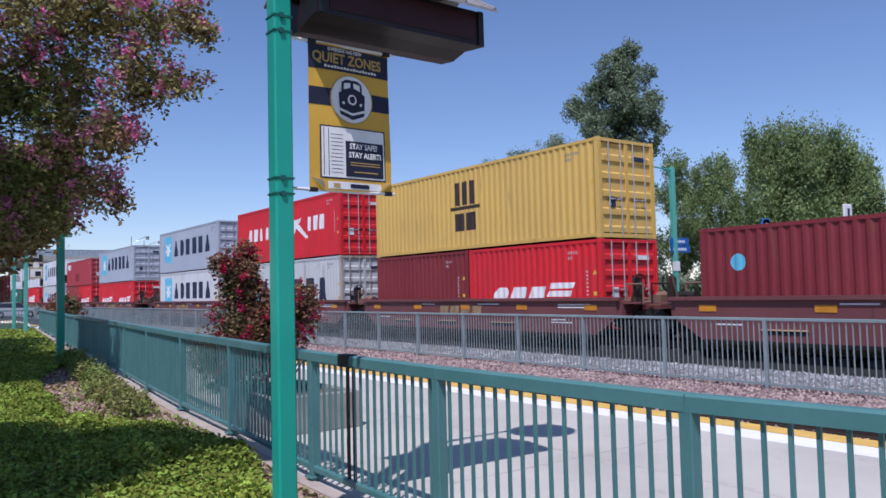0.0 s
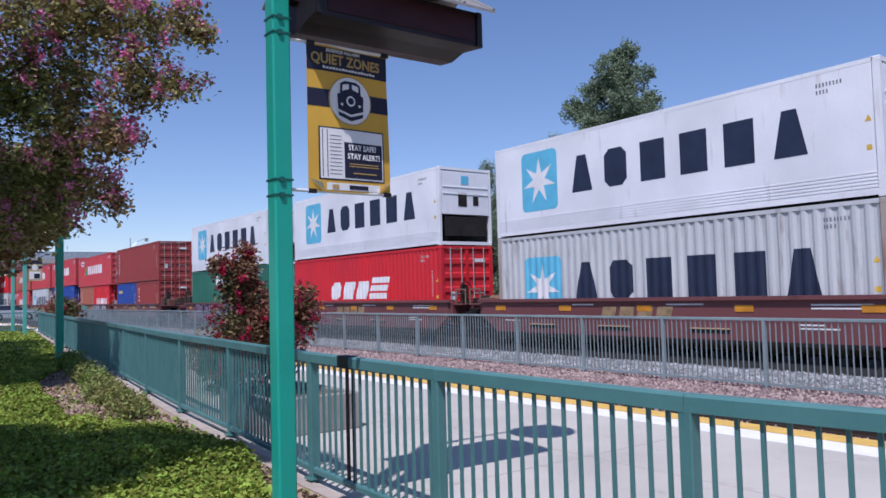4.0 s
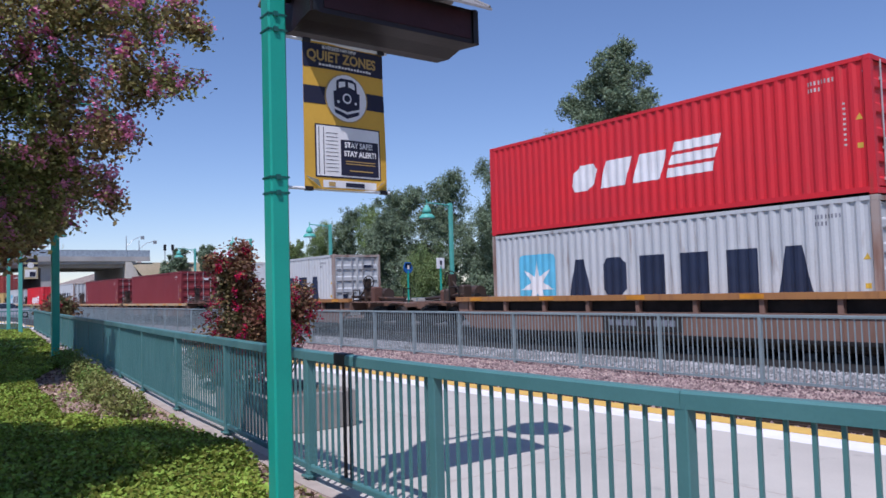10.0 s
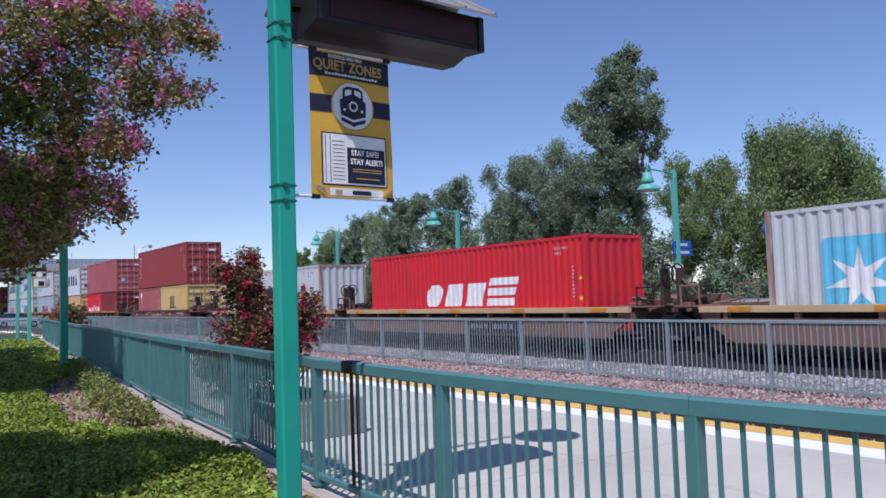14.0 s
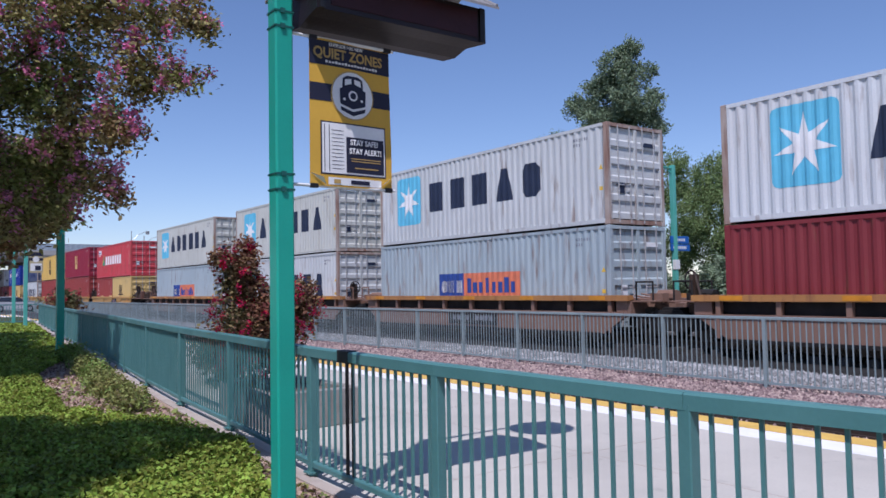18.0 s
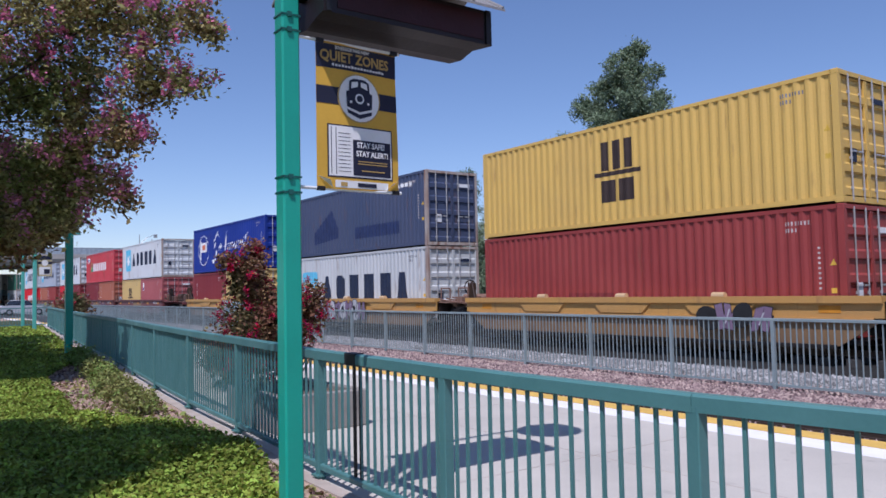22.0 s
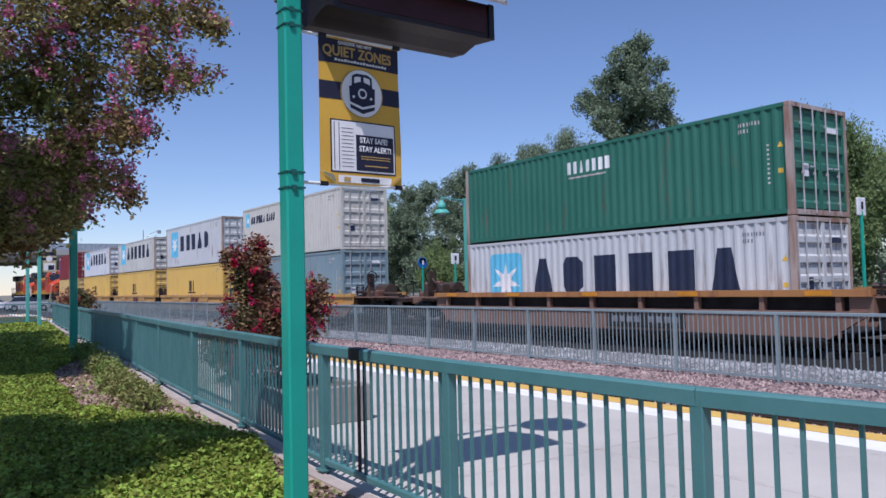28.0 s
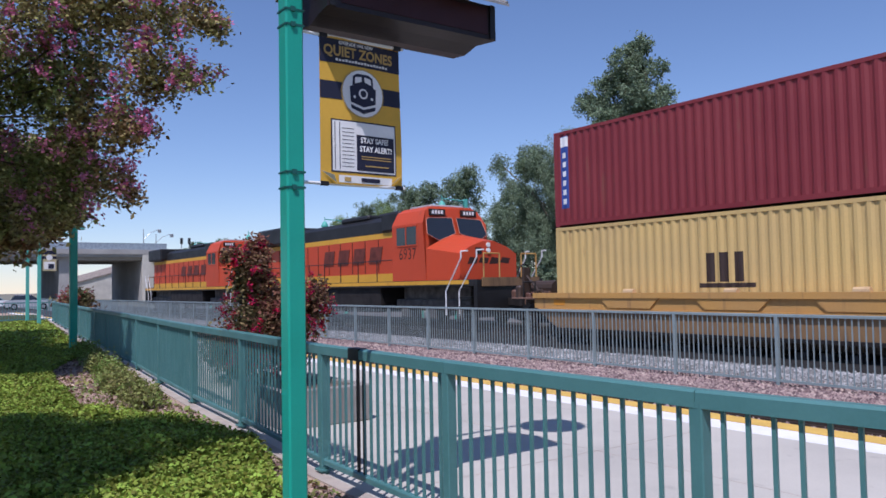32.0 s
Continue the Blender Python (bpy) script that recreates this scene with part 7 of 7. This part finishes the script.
bush("crape_myrtle", "crape myrtle tree shading the far lawn", (-20.0, 0.9, 0.0),
     [((-18.2, 1.9, 3.2), (1.0, 0.9, 0.8), 1.0), ((-19.6, 1.0, 3.6), (1.5, 1.2, 1.0), 2), ((-21.6, 0.6, 3.6), (1.6, 1.3, 1.0), 2), ((-23.6, 0.6, 3.8), (1.5, 1.3, 1.0), 1.8), ((-17.3, 2.2, 3.3), (0.6, 0.5, 0.5), 0.4), ((-25.6, 1.0, 3.8), (1.4, 1.2, 0.9), 1.5), ((-17.4, 1.5, 3.4), (1.0, 0.9, 0.7), 1.0), ((-16.2, 2.3, 3.1), (0.6, 0.5, 0.45), 0.4), ((-28.0, 1.2, 4.0), (1.6, 1.4, 1.0), 2), ((-31.0, 1.6, 4.2), (1.7, 1.5, 1.0), 2), ((-18.3, 2.5, 4.0), (1.1, 0.9, 0.8), 2), ((-20.4, 2.6, 4.1), (1.0, 0.9, 0.7), 2), ((-22.3, 2.7, 4.1), (0.9, 0.8, 0.6), 1.2), ((-16.9, 1.0, 3.9), (1.1, 0.9, 0.8), 1.6), ((-15.4, 0.7, 3.9), (0.9, 0.8, 0.7), 1.6), ((-17.3, 0.2, 3.9), (1.0, 0.9, 0.7), 1.6)], 22, 8600, 18, 0.09, "myrtle", "myrtle_pink", 90, 0.10, 0.08, 0.2, 0.6, 0.13, "bark_dark", (0.1, 0.1, 1.9))


# ---- trees across the tracks ----
def tree(label, x, y, lobes, seed, leaf, weep=0.0, trunk=0.2, clumps=560, size=0.105):
    """Trunk, limbs and a crown of leaf clumps on lobes (offset along the track, height, radius)."""
    rng = np.random.default_rng(seed)
    t = thing("tree", label, "tree", (x, y, -0.42), group="trees across the tracks")
    lobes = [(a, z - 2.4 * weep, r) for a, z, r in lobes]
    h = max(z + r for _, z, r in lobes)
    blobs = [(np.array((a, rng.uniform(-0.5, 0.5) * r - 0.25 * r, z)), np.array((r * 0.80, r, r * (0.80 if not weep else 0.9))), r * r * 0.8) for a, z, r in lobes]
    for a, z, r in lobes:
        for _ in range(9):
            w, q = rng.uniform(0, 6.28), r * rng.uniform(0.17, 0.36)
            blobs.append((np.array((a + math.cos(w) * r * 0.76, rng.uniform(-1.1, 0.4) * r, z + math.sin(w) * r * 0.76)), np.array((q, q, q * (1.15 + 2.2 * weep))), q * q * 1.7))
    c, pts = clumped(rng, blobs, int(clumps * 1.45), 60 if weep > 0.05 else 46, np.array((0.15, 0.15, 0.15 + weep * 0.8)), 0.5)
    g = Geo()
    g.tube((0, 0, 0), (0.1, 0, h * 0.45), trunk, trunk * 0.7, 8, 0, False)
    g.tube((0.1, 0, h * 0.45), (0.0, 0.1, h * 0.85), trunk * 0.7, 0.03, 7, 0, False)
    part("trunk", g, M["bark_pale" if leaf == "euc" else "bark"], t)
    for a, z, r in lobes:
        g = Geo()
        g.tube((0.05, 0, max(0.8, z * 0.6 - 0.4)), (a, -0.2 * r, z), trunk * 0.35, 0.03, 6, 0, False)
        part("limb", g, M["bark"], t)
    part("crown", quads_mesh("crown", leaves(rng, pts, size * (0.60 if weep > 0.05 else 0.85), droop=0.5 + weep * 2, long=2.2 + weep * 2), [M[leaf]]), None, t)


def round_lobes(h, r, seed, low=0.15):
    """Lobes of a plain rounded crown."""
    q = random.Random(seed)
    out = []
    for k in range(11):
        f = low + (0.93 - low) * k / 10
        rr = r * (0.5 + 0.6 * math.sin(math.pi * min(0.9, f)))
        out.append((q.uniform(-0.75, 0.75) * rr, h * f, rr * q.uniform(0.4, 0.6)))
    return out


G1, G2 = "tall dense grey-green eucalyptus behind the tracks", "soft green drooping pepper tree behind the tracks"
tree(G1, -30, 36, ((-0.3, 15.9, 0.75), (-0.7, 14.8, 1.2), (0.4, 14.2, 1.07), (-2.5, 14.0, 0.99), (-0.8, 13.0, 1.7), (-3.5, 13.0, 0.93), (1.3, 12.3, 0.92), (-1.7, 11.6, 1.5), (0.9, 10.9, 1.2), (-0.5, 9.0, 2.0), (-1.1, 6.3, 2.0), (0.0, 3.8, 1.8)), 31, "euc", 0.0, 0.26, 1150)
tree(G1, -36, 35, ((-5.9, 10.6, 0.65), (-2.3, 10.1, 1.2), (0.7, 10.9, 0.9), (1.3, 9.3, 1.7), (-2.5, 8.5, 2.2), (3.7, 8.1, 2.0), (1.1, 5.9, 2.4), (-4.4, 5.2, 2.3), (4.4, 4.9, 2.0), (-1.0, 3.5, 2.2), (3.0, 2.6, 1.8)), 32, "euc", 0.08, 0.24, 1500)
tree(G1, -48, 36, ((1.1, 9.9, 1.2), (-0.1, 8.2, 2.1), (-4.4, 9.5, 1.1), (-6.5, 8.5, 1.7), (-3.3, 6.3, 2.3), (1.9, 5.1, 2.1), (-8.4, 6.2, 2.0), (-4.0, 3.4, 2.2), (3.4, 3.0, 2.0)), 33, "euc", 0.0, 0.22, 1100)
tree(G2, -47, 33.5, ((0, 4.3, 1.2), (-1.2, 3.2, 1.3), (1.3, 3.0, 1.2), (0.2, 2.0, 1.4)), 34, "pepper", 0.1, 0.14, 380)
tree(G2, -25, 37, ((-2.6, 8.9, 0.8), (-2.9, 7.3, 1.0), (-1.2, 7.5, 1.1), (0.1, 8.2, 0.87), (0.6, 6.9, 0.92), (-0.9, 5.8, 1.26), (0.9, 5.5, 0.9), (-2.4, 4.4, 1.4), (0.3, 3.6, 1.4)), 35, "pepper", 0.1, 0.16, 620)
tree(G2, -17.5, 36, ((-4.3, 9.5, 0.57), (-3.0, 9.4, 0.84), (-1.6, 9.1, 0.81), (-0.2, 8.5, 0.8), (0.7, 7.5, 0.7), (-3.9, 8.0, 1.0), (-2.2, 7.7, 1.2), (-0.6, 7.2, 1.2), (0.9, 6.2, 0.76), (-3.7, 6.2, 1.3), (-1.7, 5.7, 1.35), (0.1, 5.3, 1.2), (-3.4, 4.2, 1.4), (-0.6, 3.6, 1.5)), 36, "pepper", 0.32, 0.22, 1250)
tree(G2, -21.8, 39, round_lobes(6.2, 2.2, 3), 37, "pepper", 0.15, 0.16, 420)
tree(G2, -12.2, 37, round_lobes(7.4, 2.4, 4), 38, "pepper", 0.3, 0.16, 520)
for k, (x, y, h, r, leaf) in enumerate(((-57.5, 37, 10.4, 2.8, "euc"), (-62.5, 38, 10.2, 2.6, "pepper"), (-68.0, 38.4, 10.0, 2.8, "euc"), (-74.5, 39, 9.6, 2.7, "pepper"), (-42.3, 37.5, 9.6, 2.6, "euc"), (-39.2, 39.0, 10.6, 2.6, "euc"))):
    tree(G1 if leaf == "euc" else G2, x, y, round_lobes(h, r, 40 + k), 40 + k, leaf, 0.1 if leaf == "pepper" else 0.0, 0.16, 560)
for k, x in enumerate((-9.5, -14.5, -19.0, -23.0, -27.2, -31.5, -35.8, -40.5, -45.0)):
    tree("low dark shrub thicket behind the far wall", x, 33.2 + (k % 3) * 0.5, round_lobes(2.3 + 0.5 * (k % 2), 1.9, 90 + k, 0.25), 90 + k, "euc", 0.0, 0.08, 300)
for x, y, h in ((-143.5, 45.5, 11.0), (-142.0, 50.0, 11.6), (-141.0, 42.6, 8.6)):
    tree("dusty shrub on the dry bank by the bridge", x, y, [(0, h - 1.2, 1.3), (-1.6, h - 2.2, 1.3), (1.5, h - 2.4, 1.2), (0.2, h - 3.2, 1.4)], 95, "euc", 0.0, 0.12, 150, 0.25)
tree("small round tree far beyond the tracks", -104, 50, round_lobes(9.8, 3.0, 70, 0.3), 70, "pepper", 0.0, 0.2, 260, 0.22)
tree("small round tree far beyond the tracks", -120, 49, round_lobes(8.5, 2.8, 71, 0.3), 71, "euc", 0.0, 0.2, 260, 0.22)


# ---- road bridge over the tracks ----
def bridge():
    t = thing("road_bridge", "pale concrete road bridge over the railway with mesh railing", "bridge", (-150, 0, -0.42))
    g = Geo()
    g.box(-18, 6, -90, 37.5, 8.0, 8.75)
    deck = part("deck", g, M["bridge"], t)
    for x in (-18.2, 5.9):
        g = Geo()
        g.box(x, x + 0.3, -90, 40, 8.5, 9.35)
        part("parapet", g, M["bridge"], deck)
        g = Geo()
        for k in range(44):
            g.box(x + 0.1, x + 0.18, -90 + 3 * k, -89.9 + 3 * k, 9.3, 10.5)
        g.box(x + 0.1, x + 0.16, -90, 40, 10.42, 10.5)
        g.box(x + 0.12, x + 0.14, -90, 40, 9.35, 10.42)
        part("mesh_railing", g, M["bridge_rail"], deck)
    for k in range(10):
        g = Geo()
        x = -17 + k * 2.4
        g.box(x, x + 0.5, -90, 36, 7.45, 8.05)
        part("girder", g, M["bridge"], deck)
    for y, w in ((22.4, 2.4), (8.0, 1.6), (-14, 1.6), (-40, 1.6)):
        g = Geo()
        g.box(-17, 5, y, y + w, 0, 7.5)
        part("pier", g, M["bridge"], t)
    g = Geo()
    g.box(-18, 5.5, 35.7, 60, 0, 8.2)
    part("abutment", g, M["bridge"], t)
    g = Geo()
    n = 4
    q = [(35.75, 0), (35.75, 8.4), (36.7, 8.4), (41.2, 0)]
    g.v = [(5.6, y, z) for y, z in q] + [(6.3, y, z) for y, z in q]
    g.f = [(0, 1, 2, 3), (7, 6, 5, 4)] + [(i, (i + 1) % n, n + (i + 1) % n, n + i) for i in range(n)]
    g.m = [0] * 6
    part("wing_wall", g, M["wall_tan"], t)
    g = Geo()
    g.v = [(5.55, 36.8, 8.3), (5.55, 75, 8.3), (17, 75, 0), (14, 41.2, 0), (-18, 36.8, 8.3), (-18, 75, 8.3)]
    g.f, g.m = [(0, 1, 2, 3), (4, 5, 1, 0)], [0, 0]
    part("embankment", g, M["dry_bank"], t)
    for y, h in ((36.2, 4.2), (38.4, 3.4)):
        s = thing("street_lamp", "grey street lamp on the road bridge", "street lamp", (-145, y, 8.9 - 0.42))
        g = Geo()
        g.tube((0, 0, 0), (0, 0, h), 0.10, 0.07, 8)
        part("pole", g, M["steel"], s)
        g = Geo()
        p = [(0, 0, h * 0.55), (0, 1.2, h * 0.85), (0, 2.6, h)]
        for a, b in zip(p, p[1:]):
            g.tube(a, b, 0.05, seg=6)
        part("arm", g, M["steel"], s)
        g = Geo()
        g.box(-0.15, 0.15, 2.5, 3.1, h - 0.55, h + 0.05, bev=0.04)
        part("head", g, M["steel"], s)
    for y in (42.4, 43.8):
        s = thing("traffic_signal", "dark traffic signal on a post by the bridge", "traffic signal", (-143, y, 8.0))
        g = Geo()
        g.tube((0, 0, 0), (0, 0, 2.6), 0.08, seg=8)
        part("post", g, M["steel"], s)
        g = Geo()
        g.box(-0.2, 0.2, -0.22, 0.22, 2.0, 3.1, bev=0.04)
        part("signal_head", g, M["black"], s)


bridge()
s = thing("retaining_wall", "long pale retaining wall beyond the bridge, brown coping", "wall", (-215, 0, -0.42))
g = Geo()
g.v = [(0, 34.0, 0), (0, 58, 0), (0, 58, 10.5), (0, 34.0, 3.6), (1, 34.0, 0), (1, 58, 0), (1, 58, 10.5), (1, 34.0, 3.6)]
g.f = [(0, 1, 2, 3), (4, 5, 6, 7), (0, 3, 7, 4), (1, 2, 6, 5), (3, 2, 6, 7), (0, 1, 5, 4)]
g.m = [0] * 6
part("wall_face", g, M["wall_tan"], s)
g = Geo()
g.v = [(-3, 33.6, 4.9), (-3, 58, 12.0), (1.3, 58, 10.5), (1.3, 33.6, 3.55), (1.3, 33.6, 3.2), (1.3, 58, 10.1)]
g.f = [(0, 1, 2, 3), (3, 2, 5, 4)]
g.m = [0, 0]
part("roof_slope", g, M["brown_roof"], s)


# ---- parked cars beyond the lawn ----
def car(at, rz, colour, label):
    t = thing("parked_car", label, "car", at, rz=rz, group="parked cars")
    paintm = mat("car_paint_" + colour, {"white": (0.75, 0.75, 0.74), "red": (0.40, 0.02, 0.025), "silver": (0.45, 0.46, 0.48)}[colour], 0.25, var=0.03, bump=0.0)
    g = Geo()
    pts = [(-2.2, 0.35), (-2.25, 0.8), (-2.0, 1.0), (-1.3, 1.05), (0.9, 1.0), (2.0, 0.85), (2.25, 0.65), (2.2, 0.35)]
    g.extrude(pts, -0.88, 0.88)
    part("body", g, paintm, t)
    g = Geo()
    a = [(-1.75, 1.02), (-1.35, 1.52), (0.2, 1.56), (1.05, 1.0)]
    n = len(a)
    g.v = [(x, -0.80 if z < 1.2 else -0.62, z) for x, z in a] + [(x, 0.80 if z < 1.2 else 0.62, z) for x, z in a]
    g.f = [tuple(range(n)), tuple(range(2 * n - 1, n - 1, -1))] + [(i, (i + 1) % n, n + (i + 1) % n, n + i) for i in range(n)]
    g.m = [0] * (n + 2)
    part("cabin_glass", g, LOCO["glass"], t)
    g = Geo()
    g.box(-1.36, 0.22, -0.63, 0.63, 1.50, 1.58, bev=0.03)
    part("roof", g, paintm, t)
    for x in (-1.35, 1.35):
        for y in (-0.82, 0.82):
            g = Geo()
            g.tube((x, y - 0.1, 0.33), (x, y + 0.1, 0.33), 0.33, seg=18)
            w = part("wheel", g, M["black"], t)
            g = Geo()
            g.tube((x, y - 0.105, 0.33), (x, y + 0.105, 0.33), 0.19, seg=12)
            part("rim", g, M["steel"], w)
    for y in (-0.6, 0.6):
        g = Geo()
        g.box(2.12, 2.26, y - 0.16, y + 0.16, 0.62, 0.76, bev=0.02)
        part("headlight", g, LOCO["lamp"], t)
        g = Geo()
        g.box(-2.27, -2.15, y - 0.14, y + 0.14, 0.70, 0.86, bev=0.02)
        part("tail_light", g, INK["red"], t)


g = Geo()
g.box(-130, -58, -25, 12, -0.45, -0.2)
tagged(part("parking_lot", g, mat("asphalt", (0.06, 0.06, 0.062), 0.9, var=0.2, scale=0.4, fine=30)), "grey asphalt car park beyond the lawn", "parking lot", kind="structure")
car((-98, 8.6, -0.2), 80, "white", "white parked car beyond the lawn")
car((-92, 11.3, -0.2), 85, "silver", "silver parked car beyond the lawn")
car((-104, 4.2, -0.2), 75, "silver", "silver parked car beyond the lawn")
car((-108, 9.4, -0.2), 85, "white", "white parked car beyond the lawn")

# return panel at the fence's far end
rf = thing("fence_gate", "teal picket gate across the end of the lawn", "gate", (-47, 3.55, 0))
for k in range(24):
    g = Geo()
    g.box(-0.01, 0.01, k * 0.14, k * 0.14 + 0.02, 0.12 if k % 12 else -0.02, 1.02)
    part("picket", g, M["teal_fence"], rf)
for z in (0.1, 1.0):
    g = Geo()
    g.box(-0.03, 0.03, 0, 3.3, z, z + 0.06)
    part("rail", g, M["teal_fence"], rf)


# ---- lawn, shrubs, mulch, ballast stones ----
def lawn_edge(x):
    xs = [-60, -36, -24, -20.0, -16.5, -12.5, -10.5, -9.8, -9.2, -7.9, -6.6, -5.5, -3.0, 3]
    ys = [7.9, 5.5, 4.25, 3.5, 2.35, 1.97, 1.80, 2.20, 2.50, 2.80, 2.68, 2.28, 2.02, 2.1]
    return np.interp(x, xs, ys)


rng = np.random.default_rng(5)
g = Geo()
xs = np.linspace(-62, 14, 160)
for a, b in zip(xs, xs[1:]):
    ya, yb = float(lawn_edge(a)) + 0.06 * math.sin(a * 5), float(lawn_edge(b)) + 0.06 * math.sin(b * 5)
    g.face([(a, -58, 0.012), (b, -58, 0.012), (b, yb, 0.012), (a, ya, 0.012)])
tagged(part("lawn", g, M["turf"]), "green lawn of low leafy ground cover, leaf shade in its dark colour", "lawn", kind="structure")


def patch(n, x0, x1, lo, hi, size, h, m, name, label, cat):
    x = rng.uniform(x0, x1, n)
    y = np.array([lo(v) for v in x]) + rng.uniform(0, 1, n) * (np.array([hi(v) for v in x]) - np.array([lo(v) for v in x]))
    k = np.array([noise.noise(Vector((a * 0.9, b * 1.3, 3.0))) for a, b in zip(x, y)])
    z = rng.uniform(0.15, 1.0, n) * h * (1 + 0.5 * k) + 0.01
    pts = np.stack([x, y, z], axis=1)
    if m == "grass":
        q = np.array([noise.noise(Vector((a / (size * 5), b / (size * 5), 7.0))) for a, b in zip(x, y)])
        pts = pts[q + rng.uniform(-0.25, 0.25, n) > -0.12]
    co = leaves(rng, pts, size, up=0.8, long=1.35)
    tagged(part(name, quads_mesh(name, co, [M[m]]), None), label, cat, kind="stuff")


patch(105000, -12.5, -4.6, lambda x: max(0.3, -0.095 * x), lambda x: float(lawn_edge(x)) + 0.05, 0.034, 0.17, "grass", "ground_cover", "bright green low leafy ground cover", "grass")
patch(46000, -24, -12.5, lambda x: -0.09 * x, lambda x: float(lawn_edge(x)) + 0.04, 0.045, 0.12, "grass", "ground_cover", "bright green low leafy ground cover", "grass")
patch(42000, -4.6, 5.0, lambda x: -4.0, lambda x: float(lawn_edge(x)), 0.05, 0.12, "grass", "ground_cover", "bright green low leafy ground cover", "grass")
patch(9000, -46, -24, lambda x: -0.085 * x, lambda x: float(lawn_edge(x)), 0.10, 0.10, "grass", "ground_cover", "green and straw coloured lawn far off", "grass")
for k, (x, y, r, h, n) in enumerate(((-17.3, 3.35, 0.7, 0.34, 60), (-15.6, 3.15, 0.65, 0.34, 75), (-14.3, 3.0, 0.6, 0.32, 75), (-13.1, 2.85, 0.55, 0.30, 70), (-12.1, 2.78, 0.45, 0.28, 60), (-11.2, 2.72, 0.4, 0.24, 45), (-10.6, 2.62, 0.28, 0.18, 22), (-19.2, 3.5, 0.7, 0.45, 90))):
    bush("ground_shrub", "low straggly shrub with yellowing leaves by the fence", (x, y, 0.0), [((x, y, h * 0.5), (r, 0.26, h * 0.5), 1)], 80 + k, int(n * 1.7), 18, 0.033, "weed", "weed", 0, 0.04, 0.007, 0.2, 0, 0.065)


def stones(n, x0, x1, y0, y1, zf, size, m, name, label):
    x = x0 + (x1 - x0) * rng.uniform(0, 1, n)
    y = y0 + (y1 - y0) * rng.uniform(0, 1, n)
    z = np.array([zf(v) for v in y])
    s = size * rng.uniform(0.55, 1.35, n)
    base = np.array([(1, 0, 0), (0, 1, 0), (-1, 0, 0), (0, -1, 0), (0, 0, 1)], float)
    v = base[None] * s[:, None, None] * rng.uniform(0.6, 1.25, (n, 5, 3))
    v = v + rng.normal(size=(n, 5, 3)) * s[:, None, None] * 0.22
    a = rng.uniform(0, 6.28, n)
    c, q = np.cos(a)[:, None], np.sin(a)[:, None]
    vx, vy = v[:, :, 0] * c - v[:, :, 1] * q, v[:, :, 0] * q + v[:, :, 1] * c
    v = np.stack([vx + x[:, None], vy + y[:, None], v[:, :, 2] * 0.8 + z[:, None]], axis=2)
    f = np.array([(0, 1, 4), (1, 2, 4), (2, 3, 4), (3, 0, 4)])
    me = bpy.data.meshes.new(name)
    me.vertices.add(n * 5)
    me.vertices.foreach_set("co", v.reshape(-1).astype(np.float32))
    tri = (f[None] + (np.arange(n) * 5)[:, None, None]).reshape(-1)
    me.loops.add(len(tri))
    me.loops.foreach_set("vertex_index", tri.astype(np.int32))
    me.polygons.add(n * 4)
    me.polygons.foreach_set("loop_start", np.arange(0, n * 12, 3, dtype=np.int32))
    me.materials.append(M[m])
    me.update(calc_edges=True)
    tagged(part(name, me, None), label, "ballast", kind="stuff")


stones(52000, -20, -2.5, 9.2, 13.75, lambda y: -0.375, 0.046, "stone_pink", "ballast_stones", "loose pinkish crushed stones")
stones(26000, -46, -20, 9.4, 13.7, lambda y: -0.37, 0.055, "stone_pink", "ballast_stones", "loose pinkish crushed stones")
stones(26000, -30, -4, 13.6, 15.35, lambda y: -0.36 + 0.018 * (y - 13.4), 0.044, "stone_grey", "ballast_stones", "loose grey crushed ballast stones")
patch(4200, -20, -3.4, lambda x: float(lawn_edge(x)), lambda x: fence_y(x) - 0.22, 0.05, 0.03, "chips", "bark_chips", "reddish bark chips on the bed", "mulch")
patch(1300, -16, -4, lambda x: float(lawn_edge(x)), lambda x: fence_y(x) - 0.2, 0.06, 0.03, "weed", "fallen_leaves", "dry fallen leaves by the kerb", "leaves")


motions()
